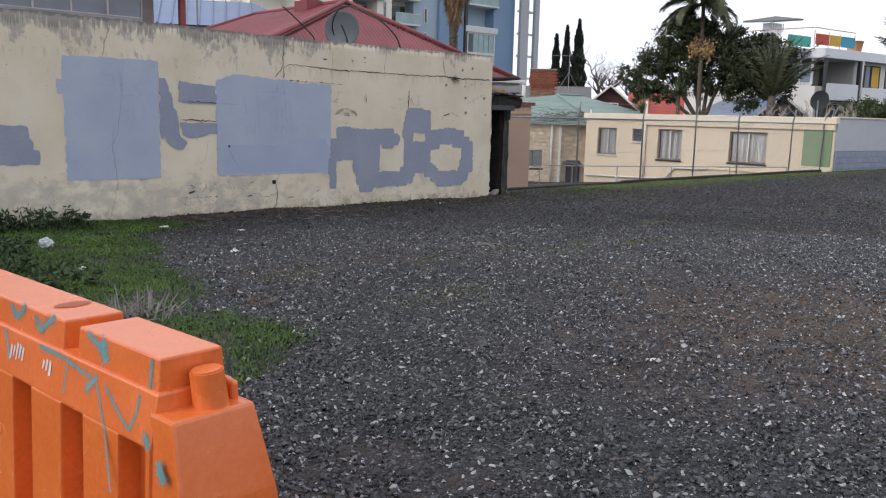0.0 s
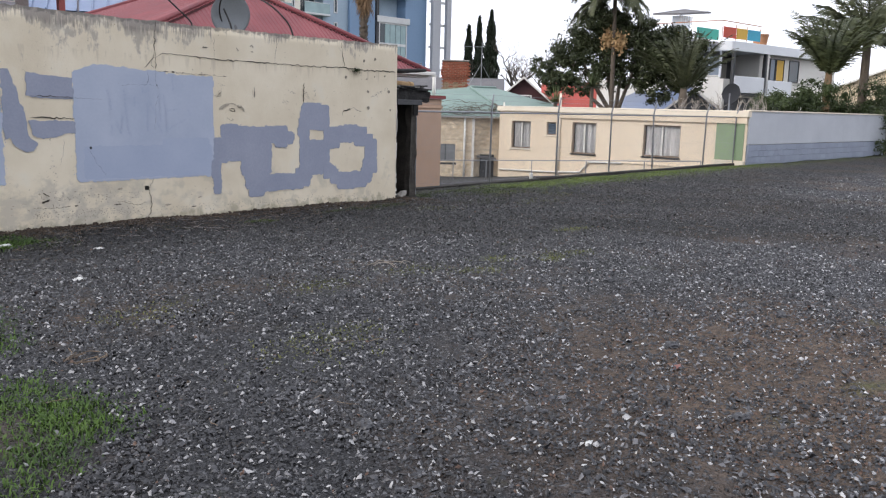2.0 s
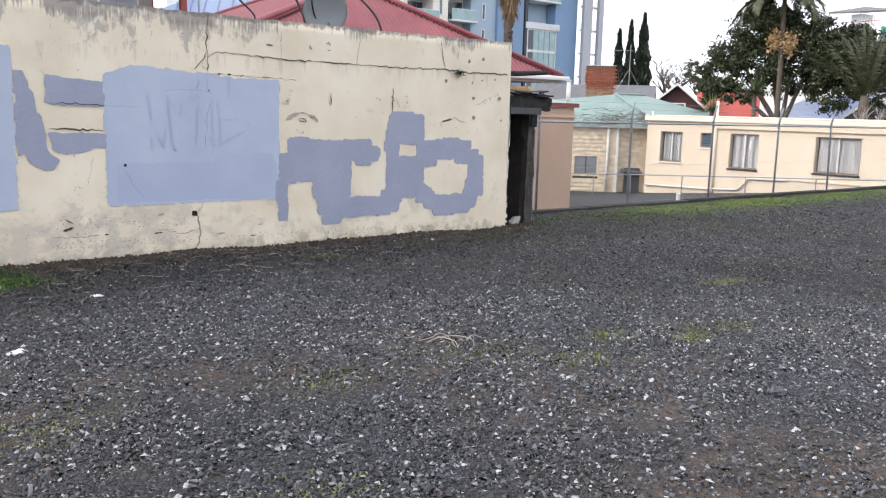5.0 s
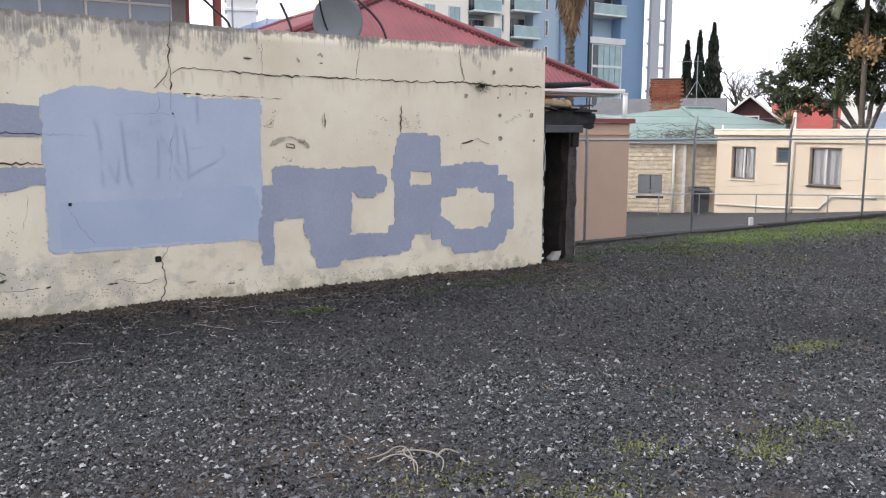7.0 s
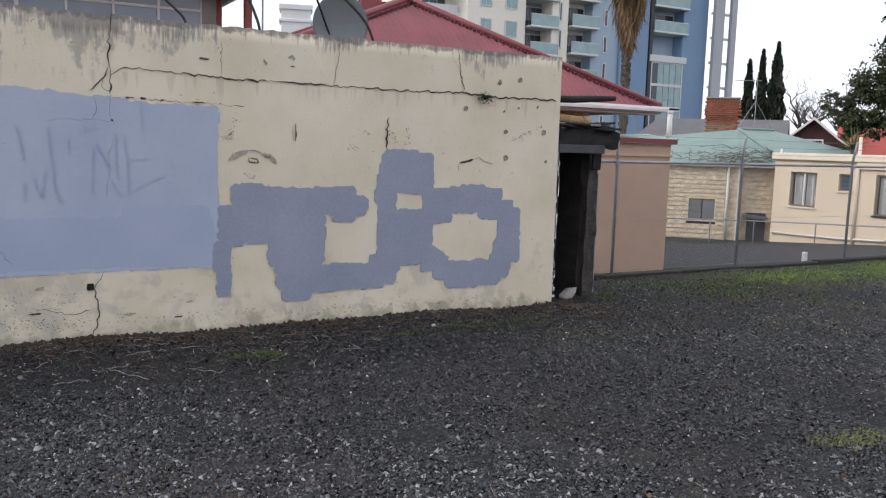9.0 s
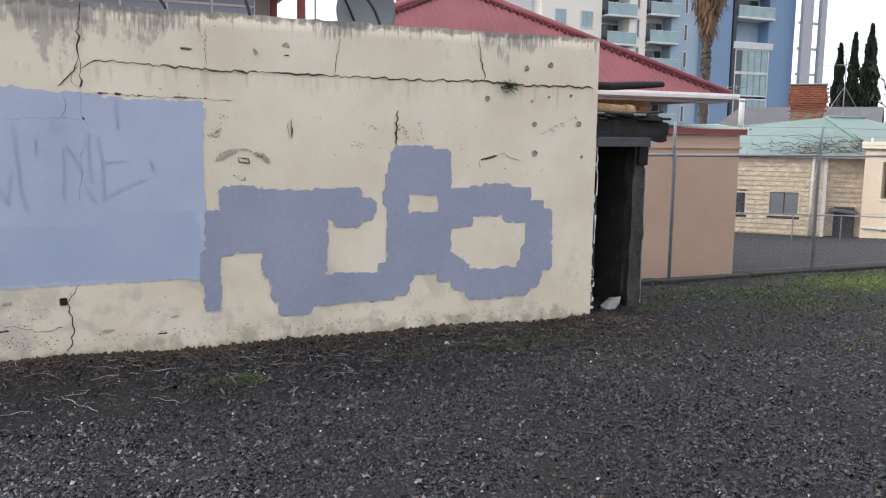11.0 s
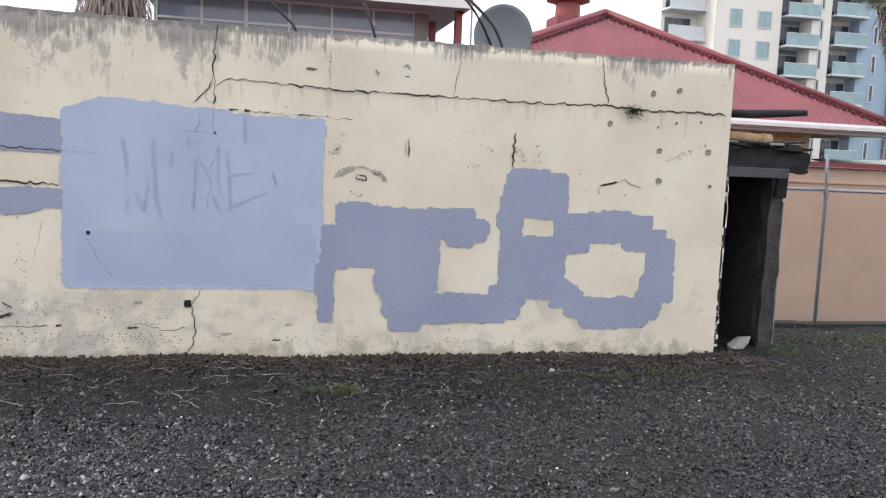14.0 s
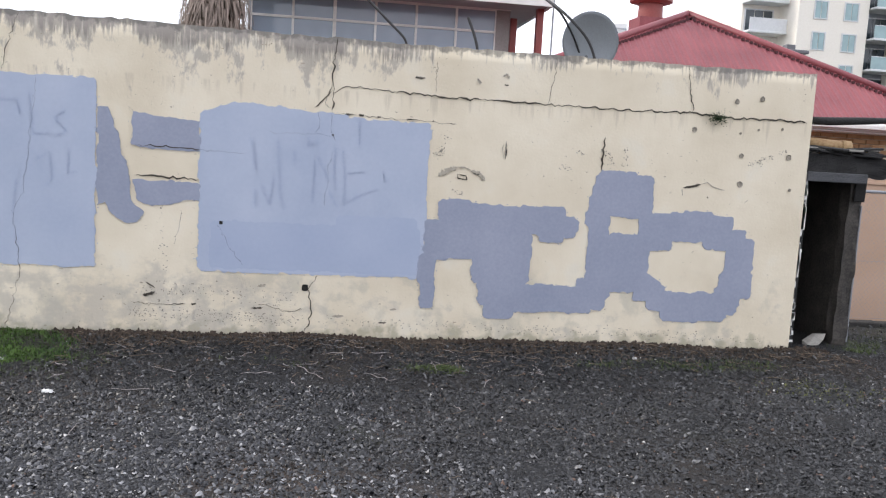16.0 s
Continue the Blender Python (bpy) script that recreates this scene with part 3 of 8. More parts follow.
quads = np.stack([idx[:-1, :-1], idx[:-1, 1:], idx[1:, 1:], idx[1:, :-1]], -1).reshape(-1, 4)
ground = big_mesh("ground", np.stack([GX, GY, GZ], -1).reshape(-1, 3), quads, GRAVEL)
tagged(ground, "dark crushed-stone lot with soil and moss patches", "ground", kind="structure")

# lower yard behind the fence
bm = bmesh.new()
ys = [(2.1, -0.34), (4.0, -0.5), (8.0, -0.93), (13.0, -1.36), (40.0, -1.42)]
rows_ = []
for y, z in ys:
    rows_.append([bm.verts.new((x, y, z)) for x in (0.9, 6, 12, 17.9 if y < 13 else 30)])
for a, b in zip(rows_, rows_[1:]):
    for k in range(3):
        bm.faces.new((a[k], a[k + 1], b[k + 1], b[k]))
yard = part("yard", bm, ASPH)
tagged(yard, "sloping dark asphalt yard below the kerb", "yard", kind="structure")

# ---- the long wall ----
wx = np.arange(-12, 0.0001, 0.06)
wz = np.concatenate([[-0.35], np.arange(-0.1, 2.501, 0.065)])
WX, WZ = np.meshgrid(wx, wz)
bulge = 0.0028 * np.sin(1.9 * WX + 0.7 * WZ) + 0.0015 * np.sin(5.3 * WX) * np.cos(3.1 * WZ) + 0.0006 * np.clip(rng.standard_normal(WX.shape), -2, 2)
top = 2.545 + 0.013 * np.clip(-wx - 3.5, 0, 4) + 0.003 * np.sin(wx * 7.1) + 0.005 * rng.standard_normal(len(wx))
WZ[-1] = top
WY = bulge
n1, n2 = len(wx), len(wz)
front = np.stack([WX, WY, WZ], -1).reshape(-1, 3)
lip = np.stack([wx, np.full(n1, 0.23), top + 0.004 * rng.standard_normal(n1)], -1)
low = np.stack([wx, np.full(n1, 0.23), np.full(n1, -0.35)], -1)
verts = np.concatenate([front, lip, low])
idx = np.arange(n1 * n2).reshape(n2, n1)
fq = np.stack([idx[:-1, :-1], idx[:-1, 1:], idx[1:, 1:], idx[1:, :-1]], -1).reshape(-1, 4)
o1, o2 = n1 * n2, n1 * n2 + n1
k = np.arange(n1 - 1)
tq = np.stack([idx[-1, :-1], idx[-1, 1:], o1 + k + 1, o1 + k], -1)
bq = np.stack([o1 + k, o1 + k + 1, o2 + k + 1, o2 + k], -1)
main_wall = big_mesh("wall_main", verts, np.concatenate([fq, tq, bq]), PLASTER)
tagged(main_wall, "long cracked cream-painted rendered wall with mildewed top", "wall", kind="structure")
cap = part("wall_end", box(-0.03, 0.004, 0.012, 0.229, -0.35, 2.53), PLASTER, main_wall)


def patch(name, strokes, material, label, lift):
    """Roller-painted cover: strokes x0, z0, x1, z1 on the wall, with uneven edges, 2 mm proud."""
    vs, fs = [], []
    for s, st_ in enumerate(strokes):
        y = -0.0062 - lift - 0.00008 * s
        ring = []
        if isinstance(st_[0], tuple):
            cor = list(st_)
            if sum(a[0] * b[1] - b[0] * a[1] for a, b in zip(cor, cor[1:] + cor[:1])) < 0:
                cor.reverse()
            cx, cz = sum(c[0] for c in cor) / len(cor), sum(c[1] for c in cor) / len(cor)
        elif len(st_) == 5:
            cx, cz, hl, hw_, an = st_
            cor = [(cx + u * hl * math.cos(an) - w * hw_ * math.sin(an), cz + u * hl * math.sin(an) + w * hw_ * math.cos(an)) for u, w in ((-1, -1), (1, -1), (1, 1), (-1, 1))]
        else:
            x0, z0, x1, z1 = st_
            cx, cz = (x0 + x1) / 2, (z0 + z1) / 2
            k_ = min(0.03, 0.2 * min(x1 - x0, z1 - z0))
            k_ = [k_ * random.uniform(0.4, 1.3) for _ in range(4)]
            cor = [(x0, z0 + k_[0]), (x0 + k_[0], z0), (x1 - k_[1], z0), (x1, z0 + k_[1]), (x1, z1 - k_[2]), (x1 - k_[2], z1), (x0 + k_[3], z1), (x0, z1 - k_[3])]
        for (ax, az), (bx, bz) in zip(cor, cor[1:] + cor[:1]):
            L = max(1e-5, math.hypot(bx - ax, bz - az))
            steps = max(2, int(L / 0.022))
            off = 0.0
            for i in range(steps):
                t = i / steps
                if i % random.choice((2, 3, 5)) == 0:
                    off = random.uniform(-0.011, 0.011) * min(1.0, L / 0.15)
                if i == 0:
                    off = 0.0
                nxv, nzv = (bz - az) / L, -(bx - ax) / L
                jit = off + random.uniform(-0.004, 0.004)
                ring.append((ax + (bx - ax) * t + nxv * jit, y, az + (bz - az) * t + nzv * jit))
        for px_, _, pz_ in ring:
            for _ in range(1 if random.random() < 0.35 else 0):
                qx, qz, qr = px_ + random.gauss(0, 0.008), pz_ + random.gauss(0, 0.008), random.uniform(0.002, 0.006)
                e_ = len(vs)
                vs += [(qx + qr * random.uniform(0.6, 1.3) * math.cos(a_), y + 0.0001, qz + qr * random.uniform(0.6, 1.3) * math.sin(a_)) for a_ in (0.3, 1.6, 2.9, 4.1, 5.3)]
                fs.append((e_, e_ + 1, e_ + 2, e_ + 3, e_ + 4))
        b = len(vs)
        m_ = len(ring)
        vs += ring + [(p[0], -0.003, p[2]) for p in ring]
        fs.append(tuple(range(b, b + m_)))
        for i in range(m_):
            j = (i + 1) % m_
            fs.append((b + i, b + m_ + i, b + m_ + j, b + j))
    return part(name, (vs, fs), material, main_wall, label)


def strip(points, w):
    """Roller strips along a line of points, each a tilted rectangle (centre, half length, half width, angle)."""
    return [((a + c) / 2, (b + d) / 2, math.hypot(c - a, d - b) / 2 + 0.045, w / 2, math.atan2(d - b, c - a)) for (a, b), (c, d) in zip(points, points[1:])]


random.seed(4)
patch("paint_patch", [(-7.52, 0.53, -6.29, 2.09), (-7.60, 1.62, -7.50, 1.80)], LILAC, "large pale lilac rectangle of cover paint", 0)
patch("paint_patch", [(-5.46, 0.53, -3.52, 1.89), ((-5.450, 1.820), (-5.450, 1.860), (-5.320, 1.920), (-5.180, 1.970), (-5.060, 1.970), (-4.940, 1.960), (-4.760, 1.950), (-4.510, 1.920), (-4.230, 1.920), (-4.230, 1.850), (-4.940, 1.820))], LILAC, "wide pale lilac rectangle of cover paint", 0)
patch("paint_patch", [((-6.280, 1.860), (-6.200, 1.870), (-6.150, 1.740), (-6.100, 1.600), (-6.090, 1.480), (-6.040, 1.430), (-6.020, 1.280), (-6.010, 1.110), (-5.900, 1.010), (-5.960, 0.920), (-6.040, 0.910), (-6.120, 0.950), (-6.220, 1.080), (-6.280, 1.050)), ((-6.000, 1.840), (-5.930, 1.830), (-5.790, 1.810), (-5.460, 1.790), (-5.460, 1.540), (-5.740, 1.540), (-5.940, 1.550), (-6.010, 1.570)), ((-6.000, 1.280), (-5.760, 1.280), (-5.450, 1.270), (-5.450, 1.120), (-5.560, 1.130), (-5.680, 1.080), (-5.810, 1.070), (-5.950, 1.100))],
      GREYP, "grey bar-shaped strokes of cover paint", 0.001)
patch("paint_patch", [(-8.9, 0.75, -7.95, 1.22), (-8.9, 0.74, -7.83, 0.92), (-8.5, 0.9, -7.9, 1.06)], GREYP, "grey blot of cover paint", 0.001)
patch("paint_patch", [(-5.36, 0.56, -3.56, 0.97), (-4.3, 0.6, -3.6, 1.06)], LILACB, "bluer second coat low on the lilac paint", 0.0003)
patch("paint_patch", [(-3.545, 0.27, -3.42, 0.62), (-3.57, 0.48, -3.42, 0.76), (-3.53, 0.71, -3.0, 1.06), (-3.42, 1.0, -3.11, 1.245), (-3.2, 0.96, -2.38, 1.215), (-2.5, 0.90, -2.27, 1.225), (-2.36, 0.95, -2.16, 1.14), (-2.26, 1.0, -2.135, 1.115),
                      (-3.09, 0.51, -2.56, 1.0), (-3.025, 0.31, -2.6, 0.6), (-2.965, 0.19, -2.685, 0.42), (-2.75, 0.262, -1.97, 0.515), (-2.2, 0.292, -1.84, 0.5), (-2.125, 0.45, -1.84, 0.585)]
      + [(-2.045, 0.4, -1.8, 0.9), (-2.035, 0.8, -1.85, 1.2), (-2.085, 1.06, -1.87, 1.21), (-2.06, 1.15, -1.46, 1.36), (-2.035, 1.3, -1.465, 1.46), (-2.015, 1.4, -1.47, 1.53), (-1.99, 1.45, -1.63, 1.572), (-1.68, 1.4, -1.47, 1.545)]
      + [(-1.585, 0.95, -1.44, 1.2), (-1.85, 0.47, -1.46, 1.005), (-1.5, 0.865, -1.25, 1.21), (-1.3, 0.955, -0.9, 1.228), (-1.18, 1.1, -0.87, 1.246), (-0.96, 0.895, -0.68, 1.212), (-0.73, 0.87, -0.535, 1.09), (-0.725, 0.62, -0.45, 1.012), (-0.765, 0.45, -0.435, 0.7), (-0.8, 0.37, -0.54, 0.55)]
      + [(-1.3, 0.213, -0.92, 0.485), (-1.0, 0.232, -0.66, 0.497), (-0.76, 0.29, -0.56, 0.5), (-1.585, 0.395, -1.28, 0.55), (-1.45, 0.31, -1.2, 0.5)]
      + strip([(-1.52, 0.61), (-1.34, 0.5)], 0.13),
      GREYP, "grey cover paint rolled over looping graffiti", 0.001)


def crack(points, w0, w1, material=DARK, name="crack", jitter=0.012, step=0.03, dep=0.02):
    """A ragged crack: a flat dark ribbon of uneven width, its inner shade put into the colour."""
    pts = []
    for (ax, az), (bx, bz) in zip(points, points[1:]):
        m_ = max(2, int(math.hypot(bx - ax, bz - az) / step))
        for i in range(m_):
            t = i / m_
            pts.append((ax + (bx - ax) * t, az + (bz - az) * t))
    pts.append(points[-1])
    vs, fs = [], []
    w = (w0 + w1) / 2
    for i, (x, z) in enumerate(pts):
        d = Vector((pts[min(i + 1, len(pts) - 1)][0] - pts[max(i - 1, 0)][0], 0, pts[min(i + 1, len(pts) - 1)][1] - pts[max(i - 1, 0)][1])).normalized()
        nrm = Vector((-d.z, 0, d.x))
        w = min(w1, max(w0, w + random.uniform(-1, 1) * (w1 - w0) * 0.45))
        if i in (0, len(pts) - 1):
            w = w0 * 0.4
        c = Vector((x, -0.0100, z)) + nrm * random.uniform(-jitter, jitter)
        vs += [c + nrm * w * 0.38, c - nrm * w * 0.38]
        if i:
            b = 2 * i
            fs.append((b - 2, b, b + 1, b - 1))
    return part(name, (vs, fs), material, main_wall)


random.seed(11)
crack([(-4.35, 2.56), (-4.375, 2.35), (-4.37, 2.16), (-4.37, 1.95)], 0.006, 0.026)
crack([(-4.37, 2.16), (-4.43, 2.05), (-4.52, 1.96)], 0.006, 0.014)
crack([(-4.37, 1.96), (-4.44, 2.0), (-4.43, 2.06), (-4.37, 2.12)], 0.004, 0.01)
crack([(-4.36, 2.09), (-4.3, 2.145), (-4.08, 2.155), (-3.84, 2.135)], 0.007, 0.016)
crack([(-3.84, 2.135), (-3.5, 2.125), (-3.1, 2.115)], 0.012, 0.034)
crack([(-3.1, 2.115), (-2.5, 2.115), (-1.97, 2.112), (-1.16, 2.125), (-0.95, 2.105), (-0.06, 2.11)], 0.006, 0.019)
crack([(-2.45, 2.525), (-2.46, 2.3), (-2.505, 2.12)], 0.004, 0.009)
crack([(-1.23, 2.53), (-1.2, 2.3), (-1.16, 2.13)], 0.006, 0.013)
crack([(-3.5, 2.14), (-3.5, 2.3), (-3.49, 2.42)], 0.003, 0.007)
crack([(-6.75, 2.1), (-6.86, 1.13), (-6.94, 0.98)], 0.0012, 0.003)
crack([(-6.94, 0.98), (-6.88, 0.47), (-7.0, 0.0)], 0.003, 0.007)
crack([(-4.43, 0.53), (-4.52, 0.4), (-4.48, 0.2), (-4.53, 0.02)], 0.006, 0.012)
crack([(-4.95, 0.27), (-4.7, 0.2), (-4.55, 0.22)], 0.004, 0.008)
crack([(-1.965, 1.86), (-1.96, 1.72), (-1.97, 1.57)], 0.016, 0.034, name="stain_run")
crack([(-5.98, 1.565), (-5.7, 1.565), (-5.46, 1.555)], 0.004, 0.014)
crack([(-5.46, 1.555), (-5.1, 1.54)], 0.0015, 0.005)
crack([(-5.98, 1.315), (-5.7, 1.31), (-5.46, 1.305)], 0.008, 0.02)
crack([(-4.37, 1.93), (-4.15, 1.915), (-3.8, 1.905), (-3.52, 1.9), (-3.3, 1.9)], 0.002, 0.01)
crack([(-2.88, 1.62), (-2.87, 1.75)], 0.004, 0.012)
crack([(-5.3, 0.93), (-5.18, 0.72), (-5.08, 0.6)], 0.002, 0.005)
crack([(-4.49, 1.945), (-4.47, 1.86), (-4.475, 1.79), (-4.50, 1.74)], 0.0015, 0.004)
crack([(-4.375, 1.95), (-4.365, 1.755), (-4.34, 1.69)], 0.0015, 0.004)
crack([(-4.34, 1.6), (-4.39, 1.49), (-4.385, 1.35), (-4.41, 1.22), (-4.41, 1.13)], 0.0015, 0.004)
crack([(-4.88, 1.733), (-4.8, 1.728), (-4.35, 1.74)], 0.0012, 0.003)
crack([(-6.0, 0.24), (-5.55, 0.235)], 0.004, 0.010)
crack([(-6.9, 2.57), (-6.98, 2.3), (-7.02, 2.1)], 0.004, 0.012)
crack([(-5.6, 1.05), (-5.64, 0.75)], 0.002, 0.008)


def flake(x, z, rx, rz, depth=0.012):
    """A spalled hollow in the render: a ragged rim round a darker floor."""
    n_ = 14
    vs, fs = [(x, -0.0058, z)], []
    for r_, y in ((0.72, -0.0062), (1.0, -0.0115), (1.18, -0.0085)):
        for i in range(n_):
            a = i * math.tau / n_
            w_ = r_ * random.uniform(0.82, 1.15)
            vs.append((x + rx * w_ * math.cos(a), y, z + rz * w_ * math.sin(a)))
    for i in range(n_):
        j = (i + 1) % n_
        fs.append((0, 1 + i, 1 + j))
        for r_ in (0, 1):
            fs.append((1 + r_ * n_ + i, 1 + (r_ + 1) * n_ + i, 1 + (r_ + 1) * n_ + j, 1 + r_ * n_ + j))
    return part("spalled_hole", (vs, fs), FLAKE, main_wall)


FLAKE = mat("bare_spalled_render", (0.17, 0.155, 0.13), (0.36, 0.32, 0.26), 22, 120, 0.95, 0.6)
for x, z, r in ((-0.75, 2.25, 0.022), (-0.51, 2.29, 0.026), (-1.13, 1.98, 0.026), (-0.69, 1.97, 0.013), (-0.52, 2.01, 0.013), (-0.29, 2.03, 0.013), (-0.66, 1.77, 0.026), (-0.65, 1.51, 0.03), (-0.2, 1.78, 0.028), (-0.16, 1.48, 0.018)):
    flake(x, z, r * 0.8, r * 0.8 * random.uniform(0.9, 1.3))


def smear(points, w, material):
    """A ragged flat mark along (x, z) points: lost paint or grime with torn edges and thin ends."""
    pts = []
    for (ax, az), (bx, bz) in zip(points, points[1:]):
        m_ = max(2, int(math.hypot(bx - ax, bz - az) / 0.006))
        pts += [(ax + (bx - ax) * i / m_, az + (bz - az) * i / m_) for i in range(m_)]
    pts.append(points[-1])
    vs, fs = [], []
    for i, (x, z) in enumerate(pts):
        a, b = pts[max(i - 1, 0)], pts[min(i + 1, len(pts) - 1)]
        L = max(1e-6, math.hypot(b[0] - a[0], b[1] - a[1]))
        nx_, nz_ = -(b[1] - a[1]) / L, (b[0] - a[0]) / L
        t = i / max(1, len(pts) - 1)
        k_ = w * 0.5 * min(1.0, 5 * t + 0.15, 5 * (1 - t) + 0.15)
        for sg in (-1, 1):
            o = sg * k_ * random.uniform(0.35, 1.25)
            vs.append((x + nx_ * o, -0.0092 - 0.00002 * (i % 5), z + nz_ * o))
        if i:
            e_ = 2 * i
            fs.append((e_ - 2, e_, e_ + 1, e_ - 1))
    return part("stain", (vs, fs), material, main_wall)


SPALL = mat("worn_patch_of_bare_render", (0.24, 0.215, 0.175), (0.47, 0.425, 0.345), 35, 120, 0.95, 0.6)
STAINS = [
    (GHOST, 0.03, [(-7.03, 1.87), (-6.90, 1.88), (-6.88, 1.76)]),
    (GHOST, 0.03, [(-6.81, 1.95), (-6.78, 1.61), (-6.65, 1.62)]),
    (GHOST, 0.03, [(-6.53, 1.81), (-6.62, 1.75), (-6.52, 1.65), (-6.61, 1.59)]),
    (GHOST, 0.03, [(-6.76, 1.40), (-6.65, 1.47), (-6.63, 1.25), (-6.69, 1.19)]),
    (GHOST, 0.03, [(-6.50, 1.51), (-6.51, 1.30), (-6.44, 1.32)]),
    (GHOST, 0.03, [(-6.91, 1.24), (-6.94, 0.95)]),
    (GHOST, 0.04, [(-5.04, 1.68), (-5.01, 1.58), (-4.995, 1.41)]),
    (GHOST, 0.036, [(-4.99, 1.24), (-4.99, 1.09)]),
    (GHOST, 0.04, [(-4.815, 1.67), (-4.80, 1.48), (-4.78, 1.2), (-4.74, 1.085)]),
    (GHOST, 0.036, [(-4.935, 1.28), (-4.87, 1.12), (-4.84, 1.35)]),
    (GHOST, 0.03, [(-4.675, 1.59), (-4.67, 1.47)]),
    (GHOST, 0.034, [(-4.50, 1.52), (-4.50, 1.35), (-4.51, 1.155)]),
    (GHOST, 0.034, [(-4.48, 1.55), (-4.42, 1.44), (-4.38, 1.35)]),
    (GHOST, 0.034, [(-4.37, 1.26), (-4.33, 1.17), (-4.29, 1.13)]),
    (GHOST, 0.034, [(-4.33, 1.64), (-4.33, 1.4), (-4.315, 1.27)]),
    (GHOST, 0.034, [(-4.27, 1.62), (-4.24, 1.4), (-4.24, 1.135)]),
    (GHOST, 0.03, [(-4.56, 1.72), (-4.56, 1.64), (-4.48, 1.67)]),
    (GHOST, 0.03, [(-4.22, 1.42), (-4.08, 1.44)]),
    (GHOST, 0.03, [(-4.21, 1.17), (-4.10, 1.24), (-3.95, 1.3)]),
    (GHOST, 0.034, [(-4.135, 1.875), (-4.13, 1.67)]),
    (GHOST, 0.03, [(-3.92, 1.45), (-3.885, 1.36)]),
    (DARK, 0.012, [(-4.26, 1.927), (-4.19, 1.926)]),
    (DARK, 0.022, [(-4.145, 1.924), (-4.10, 1.922)]),
    (DARK, 0.016, [(-3.99, 1.918), (-3.955, 1.916)]),
    (DARK, 0.010, [(-3.74, 1.912), (-3.63, 1.913)]),
    (DARK, 0.014, [(-3.515, 1.909), (-3.497, 1.909)]),
    (DARK, 0.016, [(-4.365, 1.75), (-4.352, 1.73)]),
    (MILDEW, 0.02, [(-2.85, 1.78), (-2.85, 1.61)]),
    (MILDEW, 0.02, [(-3.68, 2.28), (-3.59, 2.27)]),
    (MILDEW, 0.02, [(-3.14, 2.30), (-3.10, 2.26)]),
    (SPALL, 0.05, [(-3.44, 1.44), (-3.36, 1.49), (-3.27, 1.525)]),
    (SPALL, 0.018, [(-3.27, 1.53), (-3.2, 1.525), (-3.15, 1.505)]),
    (SPALL, 0.04, [(-3.15, 1.50), (-3.07, 1.48), (-3.02, 1.42)]),
    (DARK, 0.012, [(-3.27, 1.465), (-3.19, 1.455), (-3.18, 1.42), (-3.26, 1.43), (-3.27, 1.465)]),
    (DARK, 0.012, [(-3.13, 1.48), (-3.07, 1.47)]),
    (DARK, 0.022, [(-1.19, 1.45), (-1.1, 1.47), (-1.02, 1.49)]),
    (SPALL, 0.012, [(-1.02, 1.495), (-0.96, 1.51), (-0.9, 1.47), (-0.79, 1.445)]),
    (SPALL, 0.012, [(-1.2, 1.44), (-1.19, 1.38)]),
    (DARK, 0.014, [(-0.955, 1.385), (-0.945, 1.365)]),
    (DARK, 0.012, [(-2.84, 1.71), (-2.85, 1.62)]),
    (DARK, 0.014, [(-3.68, 2.27), (-3.60, 2.265)]),
    (SPALL, 0.022, [(-2.92, 2.33), (-2.88, 2.35), (-2.86, 2.31)]),
    (DARK, 0.012, [(-2.9, 2.26), (-2.86, 2.255)]),
    (SPALL, 0.02, [(-3.14, 2.29), (-3.11, 2.25)]),
    (DARK, 0.03, [(-5.9, 0.3), (-5.85, 0.32), (-5.8, 0.33)]),
    (DARK, 0.022, [(-5.5, 0.235), (-5.46, 0.245)]),
    (SPALL, 0.03, [(-4.95, 0.41), (-4.88, 0.43)]),
    (DARK, 0.014, [(-5.0, 0.22), (-4.9, 0.225)]),
    (SPALL, 0.026, [(-4.3, 0.17), (-4.2, 0.175)]),
    (DARK, 0.012, [(-3.9, 0.12), (-3.82, 0.125)]),
    (SPALL, 0.02, [(-3.8, 0.24), (-3.74, 0.25)]),
    (DARK, 0.012, [(-5.88, 0.42), (-5.8, 0.37)]),
]
random.seed(52)
for ma, w, line in STAINS:
    if ma is GHOST:
        film_strip(line, w, lambda u, v, q: (u, -0.0090 - q, v), ma, main_wall, "stain", 0.06, 0.6)
    else:
        smear(line, w * (0.55 if ma is MILDEW else 1.0), ma)
